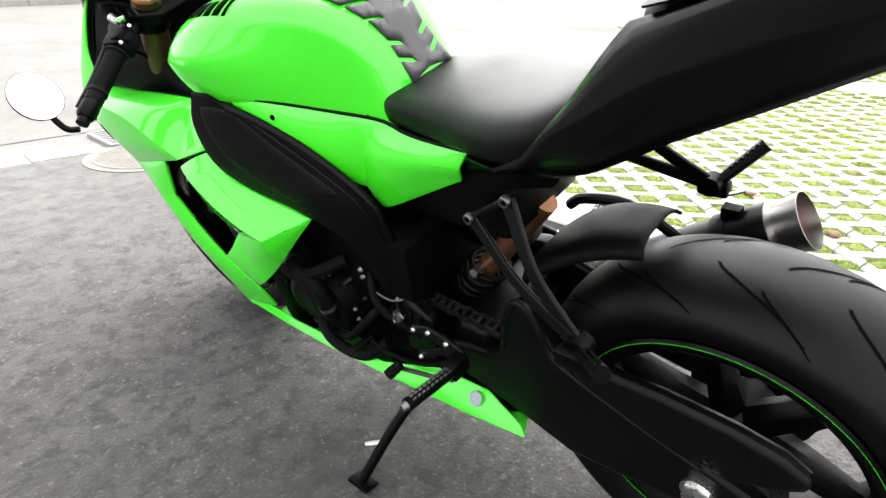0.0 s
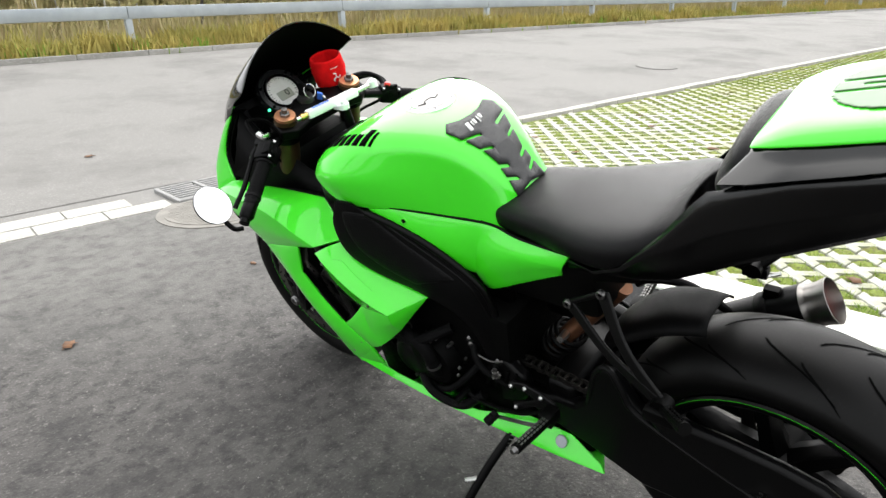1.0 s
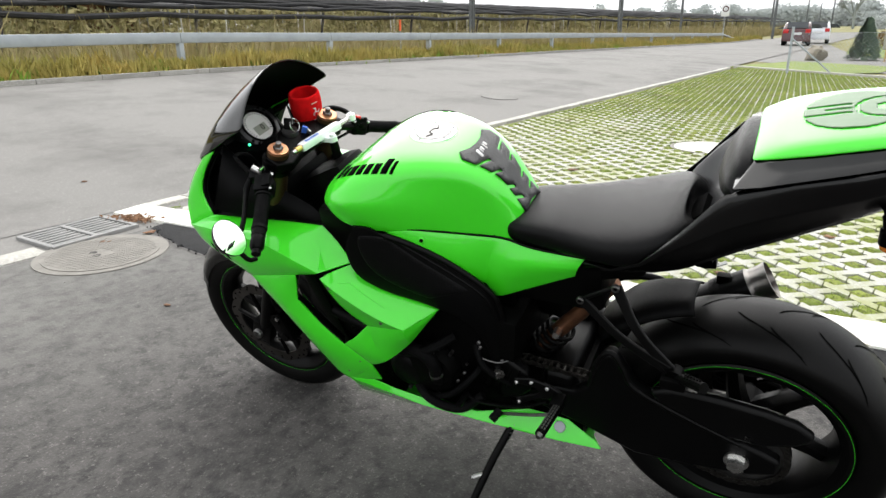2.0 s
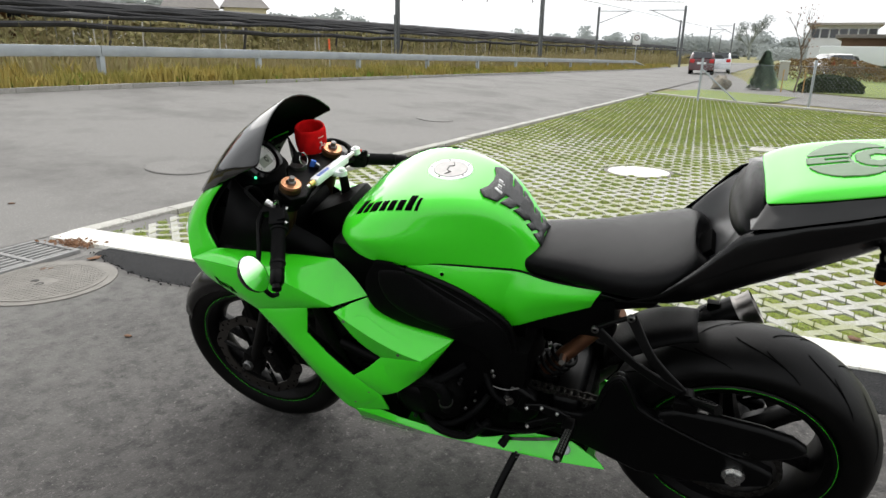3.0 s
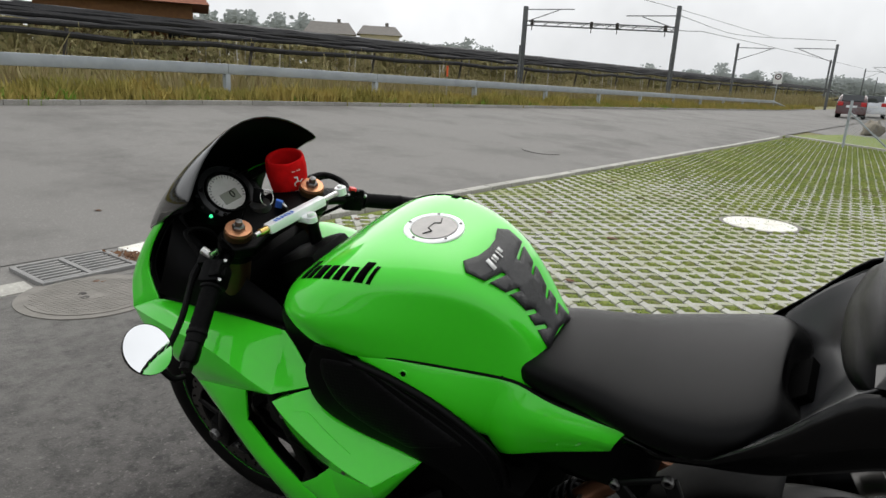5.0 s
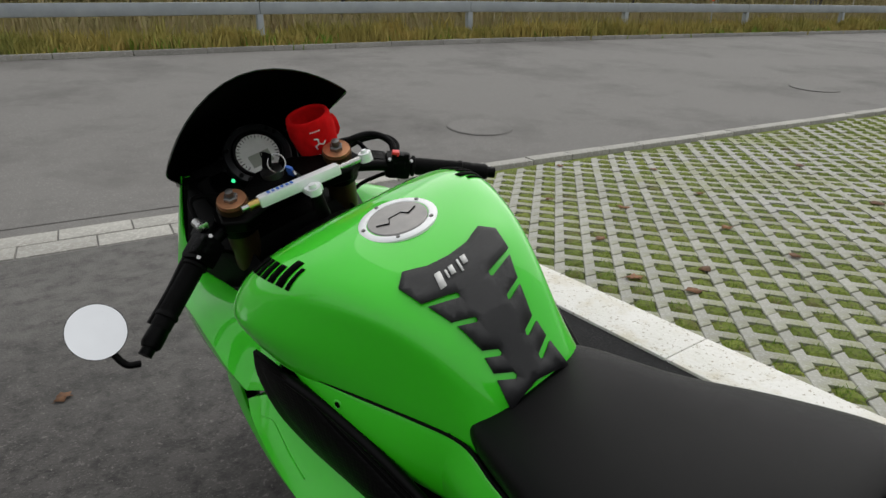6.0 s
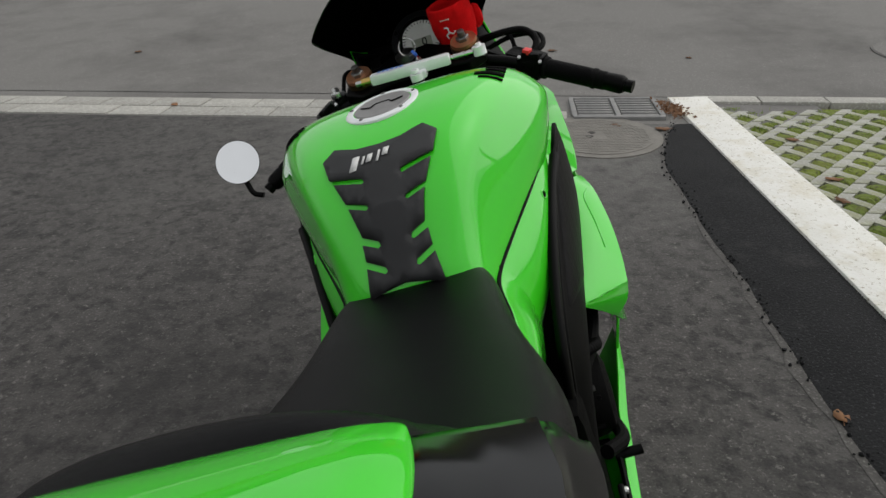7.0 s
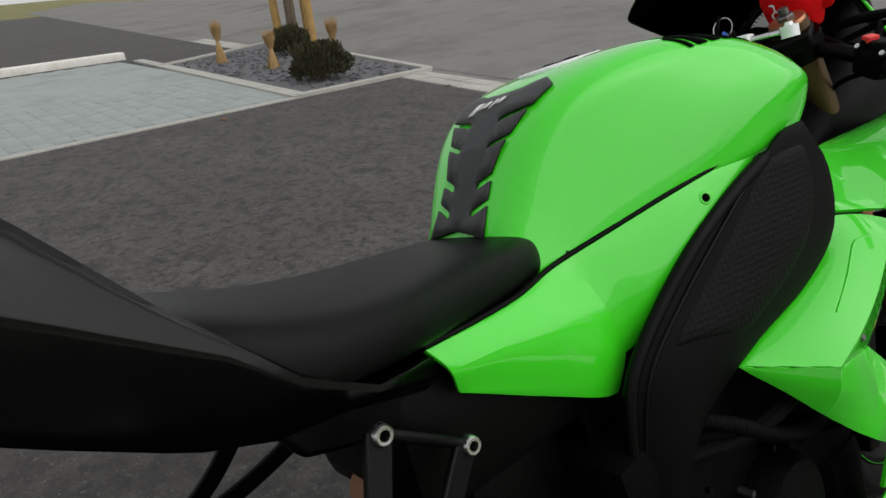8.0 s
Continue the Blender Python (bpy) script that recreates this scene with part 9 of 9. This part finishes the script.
# ---- planted bed on the west side ----
bare_tree("street_tree", -10.72, 5.88, 0.0, 6.0, BARK, "young street tree tied between ochre stakes", LEAF, seed=15, spread=0.25, leaves=0, trunk=0.1, levels=2)
for x, y, lx in ((-10.95, 5.72, -0.12), (-10.25, 6.0, -0.1), (-10.75, 6.2, 0.0)):
    solid("tree_stake", cyl(bmesh.new(), (0, 0, -0.1), (lx, 0, 2.4), 0.075, 0.07, 10), STAKE, "tall ochre wooden tree stake", "stake", pose(x, y, 0), "street tree stakes")


def yew(x, y, s, seed):
    r = random.Random(seed)
    ob = thing("yew_bush", "small dark green conifer bush in a slate bed", "bush", pose(x, y, 0.01), "conifer bushes")
    bm = bmesh.new()
    for k in range(7):
        a = r.uniform(0, 6.28)
        sweep(bm, [(0, 0, 0), (0.12 * math.cos(a) * s, 0.12 * math.sin(a) * s, 0.25 * s)], [0.012, 0.006], 5)
    part("stems", bm, BARK, ob)
    v, f = [], []
    for _ in range(5200):
        a, b = r.uniform(0, 6.283), math.asin(r.uniform(-0.6, 1))
        k = (r.random() ** 0.35) * (0.8 + 0.3 * noise.noise((2 * math.cos(a), 2 * math.sin(a), b * 2 + seed)))
        c = Vector((0.42 * s * k * math.cos(a) * math.cos(b), 0.42 * s * k * math.sin(a) * math.cos(b), 0.2 * s + 0.3 * s * k * math.sin(b)))
        u = (c + Vector((0, 0, 0.2)) + Vector((r.gauss(0, 0.2), r.gauss(0, 0.2), r.gauss(0, 0.2)))).normalized() * 0.035
        w = u.orthogonal().normalized() * 0.009
        i = len(v)
        v += [tuple(c - u), tuple(c + w), tuple(c + u), tuple(c - w)]
        f.append((i, i + 1, i + 2, i + 3))
    c = new("needles", quads("needles", v, f, CONIFER))
    c.parent = ob


yew(-6.35, 3.85, 0.95, 1)
yew(-9.2, 5.0, 0.95, 2)


def straw(x, y, h, seed):
    r = random.Random(seed)
    v, f = [], []
    for _ in range(420):
        a = r.uniform(0, 6.283)
        k = r.random()
        foot = Vector((0.1 * k * math.cos(a), 0.1 * k * math.sin(a), 0))
        tie = Vector((0.025 * math.cos(a), 0.025 * math.sin(a), h * 0.5))
        top = Vector((r.uniform(0.03, 0.13) * math.cos(a), r.uniform(0.03, 0.13) * math.sin(a), h * r.uniform(0.8, 1.05)))
        s = Vector((-math.sin(a), math.cos(a), 0)) * 0.004
        i = len(v)
        v += [tuple(foot - s), tuple(foot + s), tuple(tie + s), tuple(tie - s), tuple(top)]
        f += [(i, i + 1, i + 2, i + 3), (i + 3, i + 2, i + 4)]
    ob = new("tied_grass", quads("tied_grass", v, f, STRAW))
    ob.matrix_basis = pose(x, y, 0.012)
    return tagged(ob, "straw-coloured ornamental grass tied in a bundle", "grass", "tied grasses")


straw(-9.5, 3.98, 0.62, 1)
straw(-7.95, 4.05, 0.5, 2)
straw(-7.3, 4.62, 0.6, 3)

# ---- fallen leaves and small stones on the ground ----
def fallen_leaf(x, y, s, seed, z=0.0):
    r = random.Random(seed)
    bm = bmesh.new()
    n = 11
    ol = []
    for k in range(n):
        a = 2 * math.pi * k / n
        rr = s * (0.55 + 0.45 * abs(math.cos(a * 2.5 + r.random()))) * (0.8 + 0.4 * r.random())
        ol.append((rr * math.cos(a), rr * math.sin(a) * 0.75, s * 0.25 * r.random()))
    v = [bm.verts.new(p) for p in ol]
    c = bm.verts.new((0, 0, s * 0.12))
    for k in range(n):
        bm.faces.new((v[k], v[(k + 1) % n], c))
    sweep(bm, [(0, 0, s * 0.12), (s * 1.2, s * 0.2, s * 0.1)], s * 0.03, 4)
    ob = solid("fallen_leaf", bm, LEAF, "curled dry brown leaf on the ground", "leaf", pose(x, y, z + 0.004, 0, 0, r.uniform(0, 360)), "fallen leaves")
    mod = ob.modifiers.new("solidify", 'SOLIDIFY')
    mod.thickness = 0.0012
    return ob


for i, (x, y, s) in enumerate(((-0.672, 2.22, 0.045), (0.77, 1.126, 0.04), (0.2, 2.39, 0.025), (-5.3, 2.2, 0.06), (-2.2, 4.15, 0.05), (0.92, 3.42, 0.06), (0.68, 3.5, 0.05), (1.42, 2.42, 0.05), (1.5, 2.66, 0.05), (1.62, 1.75, 0.06), (1.72, 1.5, 0.06), (1.98, 1.62, 0.05),
                                (1.9, 2.2, 0.05), (2.45, 2.5, 0.05), (2.62, 1.9, 0.055), (2.5, 1.45, 0.05), (3.1, 2.4, 0.05), (2.2, 2.9, 0.05), (3.4, 3.0, 0.05), (2.9, 3.5, 0.05), (1.55, 3.2, 0.05), (3.8, 1.6, 0.06), (4.4, 2.4, 0.06), (2.0, 0.6, 0.05), (1.7, 0.2, 0.05), (2.6, -0.3, 0.05), (1.45, -0.6, 0.05), (-4.6, 4.2, 0.05), (-3.1, 5.6, 0.06), (-1.3, 0.6, 0.03), (0.5, 5.2, 0.05), (1.5, 4.9, 0.04))):
    fallen_leaf(x, y, s * 0.8, 100 + i, rise(x, y))
bm = bmesh.new()
r = random.Random(31)
for _ in range(260):
    x, y = r.uniform(-4.0, 0.7), r.uniform(-0.5, 3.5)
    blob(bm, (x, y, 0.001), r.uniform(0.001, 0.003), r, 1, 0.4)
solid("loose_grit", bm, ROAD, "tiny loose stones on the asphalt", "grit", kind="stuff")
# crumbs along the ragged edge of the fresh strip, and leaf litter swept against the kerb's end
bm = bmesh.new()
for x, y in STRIP_EDGE:
    for _ in range(5):
        if y > -1.5:
            blob(bm, (x + 0.018 + r.gauss(0, 0.016), y + r.uniform(-0.04, 0.04), 0.006), r.uniform(0.002, 0.007), r, 1, 0.5)
solid("asphalt_crumbs", bm, ASPHALT_NEW, "loose black crumbs along the edge of fresh asphalt", "grit", kind="stuff")
v, f = [], []
for _ in range(260):
    c = Vector((1.07 + r.gauss(0, 0.035), 3.75 + r.gauss(0, 0.09), 0.012 + 0.02 * r.random()))
    u = Vector((r.gauss(0, 1), r.gauss(0, 1), r.gauss(0, 0.4))).normalized() * r.uniform(0.006, 0.02)
    w = u.orthogonal().normalized() * r.uniform(0.004, 0.01)
    i = len(v)
    v += [tuple(c - u), tuple(c + w), tuple(c + u), tuple(c - w)]
    f.append((i, i + 1, i + 2, i + 3))
tagged(new("leaf_litter", quads("leaf_litter", v, f, LEAF)), "brown leaf litter swept against the kerb beside the drain", "leaves", "", "stuff")

# ---- grass pavers: a lattice of concrete at 45 degrees, mossy soil between ----
STEP_U, STEP_V = 0.1455, 0.1445
DIR_U, DIR_V = Vector((0.707, 0.707, 0)), Vector((0.707, -0.707, 0))


def paver_shape():
    """One piece: a slanted web and the thin bar that reaches to the next web."""
    hw, hl = 0.025, STEP_U / 2 - 0.0035
    bar = 0.0265
    far = STEP_V - 0.0255
    sk = 0.034
    return [(-hw, -hl - sk * 0.6), (hw, -hl + sk * 0.4), (hw, -bar + 0.008), (far, -bar - 0.012), (far, bar - 0.012), (hw, bar + 0.008), (hw, hl + sk * 0.4), (-hw, hl - sk * 0.6)]


SHAPE = paver_shape()


def paver_verts(c, dz):
    lo, hi = [], []
    for u_v in SHAPE:
        p = c + DIR_V * u_v[0] + DIR_U * u_v[1]
        lo.append((p.x, p.y, -0.05))
        hi.append((p.x, p.y, dz))
    return lo, hi


bm = bmesh.new()
lo, hi = [], []
for a, b in SHAPE:
    q = DIR_V * a + DIR_U * b
    lo.append(bm.verts.new((q.x, q.y, -0.05)))
    hi.append(bm.verts.new((q.x, q.y, 0.0)))
cx = sum((Vector(v.co) for v in hi), Vector()) / 8
rim = [bm.verts.new((v.co.x + (cx.x - v.co.x) * 0.0, v.co.y + (cx.y - v.co.y) * 0.0, -0.004)) for v in hi]
for v in hi:
    v.co = Vector((v.co.x, v.co.y, 0)) + (Vector((cx.x, cx.y, 0)) - Vector((v.co.x, v.co.y, 0))) * 0.05
bm.faces.new(hi)
for i in range(8):
    j = (i + 1) % 8
    bm.faces.new((hi[i], rim[i], rim[j], hi[j]))
    bm.faces.new((rim[i], lo[i], lo[j], rim[j]))
PAVER = material("pale_grass_paver_concrete", (0.41, 0.405, 0.37), 0.88, second=(0.32, 0.316, 0.282), scale=6, amount=0.35, fine=(0.5, 0.5, 0.47), fine_scale=80, bump=0.5, bump_scale=120, random_value=0.1, stain=((0.24, 0.26, 0.08), 0.9, 0.46, 0.68))
paver_mesh = mesh_of(bm, "paver", PAVER, False)
pavers = thing("grass_pavers", "pale concrete lattice pavers with mossy grass in the openings", "pavement", kind="structure")
CLIP = [(1.3, EDGE - 0.2 - 0.2), (19.7, 1.5), (17.2, -0.65), (15.2, -2.7), (13.4, -5.4), (11.3, -8.9), (1.3, -8.9)]
v, f = [], []
r = random.Random(41)
cells = []
for i in range(-90, 150):
    for j in range(-40, 190):
        c = DIR_U * (i * STEP_U) + DIR_V * (j * STEP_V)
        if 1.28 < c.x < 20 and inside(c.x, c.y, CLIP) and math.hypot(c.x - 5.44, c.y - 0.7) > 0.38 and not (abs(c.x - 7.9) < 0.25 and abs(c.y + 0.82) < 0.36):
            cells.append(c)
cells.sort(key=lambda c: (c.x - 1.2) ** 2 + 0.6 * (c.y - 2.1) ** 2)
for k, c in enumerate(cells):
    dz = r.uniform(-0.004, 0.003)
    if k < 300:
        ob = new("paver", paver_mesh)
        ob.parent = pavers
        ob.matrix_basis = Matrix.Translation((c.x, c.y, dz))
    else:
        lo, hi = paver_verts(c, dz)
        i = len(v)
        v += lo + hi
        f.append(tuple(range(i + 8, i + 16)))
        for a in range(8):
            b = (a + 1) % 8
            f.append((i + a, i + b, i + 8 + b, i + 8 + a))
ob = new("far_pavers", quads("far_pavers", v, f, PAVER))
ob.parent = pavers
ob["kind"] = "stuff"


def in_field(r):
    while True:
        x, y = 1.4 + 18 * r.random() ** 1.6, r.uniform(-6, 4.0)
        if inside(x, y, CLIP) and noise.noise((x * 0.55, y * 0.55, 2)) > -0.25:
            u, w = (x * 0.707 + y * 0.707) / STEP_U, (x * 0.707 - y * 0.707) / STEP_V
            fu, fw = u - round(u), w - round(w)
            if abs(fw) > 0.26 and abs(fu) > 0.2:
                return x, y


def moss_tufts():
    r = random.Random(51)
    v, f = [], []
    for _ in range(65000):
        x, y = in_field(r)
        big = 1 + 0.12 * max(0, x - 3)
        a = r.uniform(0, 6.28)
        h = r.uniform(0.012, 0.036) * min(1.5, big)
        ww = 0.0024 * big
        i = len(v)
        lx, ly = r.gauss(0, 0.012), r.gauss(0, 0.012)
        v += [(x - math.cos(a) * ww, y - math.sin(a) * ww, -0.012), (x + math.cos(a) * ww, y + math.sin(a) * ww, -0.012), (x + lx, y + ly, -0.012 + h)]
        f.append((i, i + 1, i + 2))
    ob = new("paver_grass", quads("paver_grass", v, f, BLADE))
    return tagged(ob, "short green grass growing in the paver openings", "grass", "", "stuff")


moss_tufts()


def moss_cushions():
    """A low uneven cushion of moss and grass in each opening of the lattice."""
    r = random.Random(61)
    v, f = [], []
    n = 4
    for c in cells:
        m = c + DIR_V * (STEP_V / 2) + DIR_U * (STEP_U / 2)
        if not inside(m.x, m.y, CLIP):
            continue
        full = 0.5 + 0.9 * noise.noise((m.x * 0.5, m.y * 0.5, 4)) + r.uniform(-0.35, 0.35)
        top = max(-0.006, min(0.02, -0.005 + 0.012 * full + 0.003 * max(0, m.x - 2)))
        i0 = len(v)
        for a in range(n + 1):
            for b in range(n + 1):
                u, w = a / n * 2 - 1, b / n * 2 - 1
                dome = (1 - u ** 4) * (1 - w ** 4)
                p = m + DIR_V * (u * 0.047) + DIR_U * (w * 0.055)
                v.append((p.x + r.uniform(-0.006, 0.006), p.y + r.uniform(-0.006, 0.006), -0.012 + (top + 0.012) * dome + r.uniform(-0.004, 0.004)))
        for a in range(n):
            for b in range(n):
                k = i0 + a * (n + 1) + b
                f.append((k, k + 1, k + n + 2, k + n + 1))
    ob = new("paver_moss", quads("paver_moss", v, f, MOSS))
    return tagged(ob, "yellow-green moss and grass cushions in the paver openings", "moss", "", "stuff")


moss_cushions()

# orange marker post behind the guard rail
q = along(14.0, 12.2)
post = thing("marker_post", "thin orange marker post beside the guard rail", "post", pose(q.x, q.y, rise(q.x, q.y)))
part("stem", cyl(bmesh.new(), (0, 0, -0.1), (0, 0, 0.75), 0.012, 0.012, 8), GALV, post)
part("top_band", cyl(bmesh.new(), (0, 0, 0.75), (0, 0, 1.05), 0.03, 0.03, 10), material("orange_plastic", (0.75, 0.12, 0.03), 0.5), post, "bright orange top")
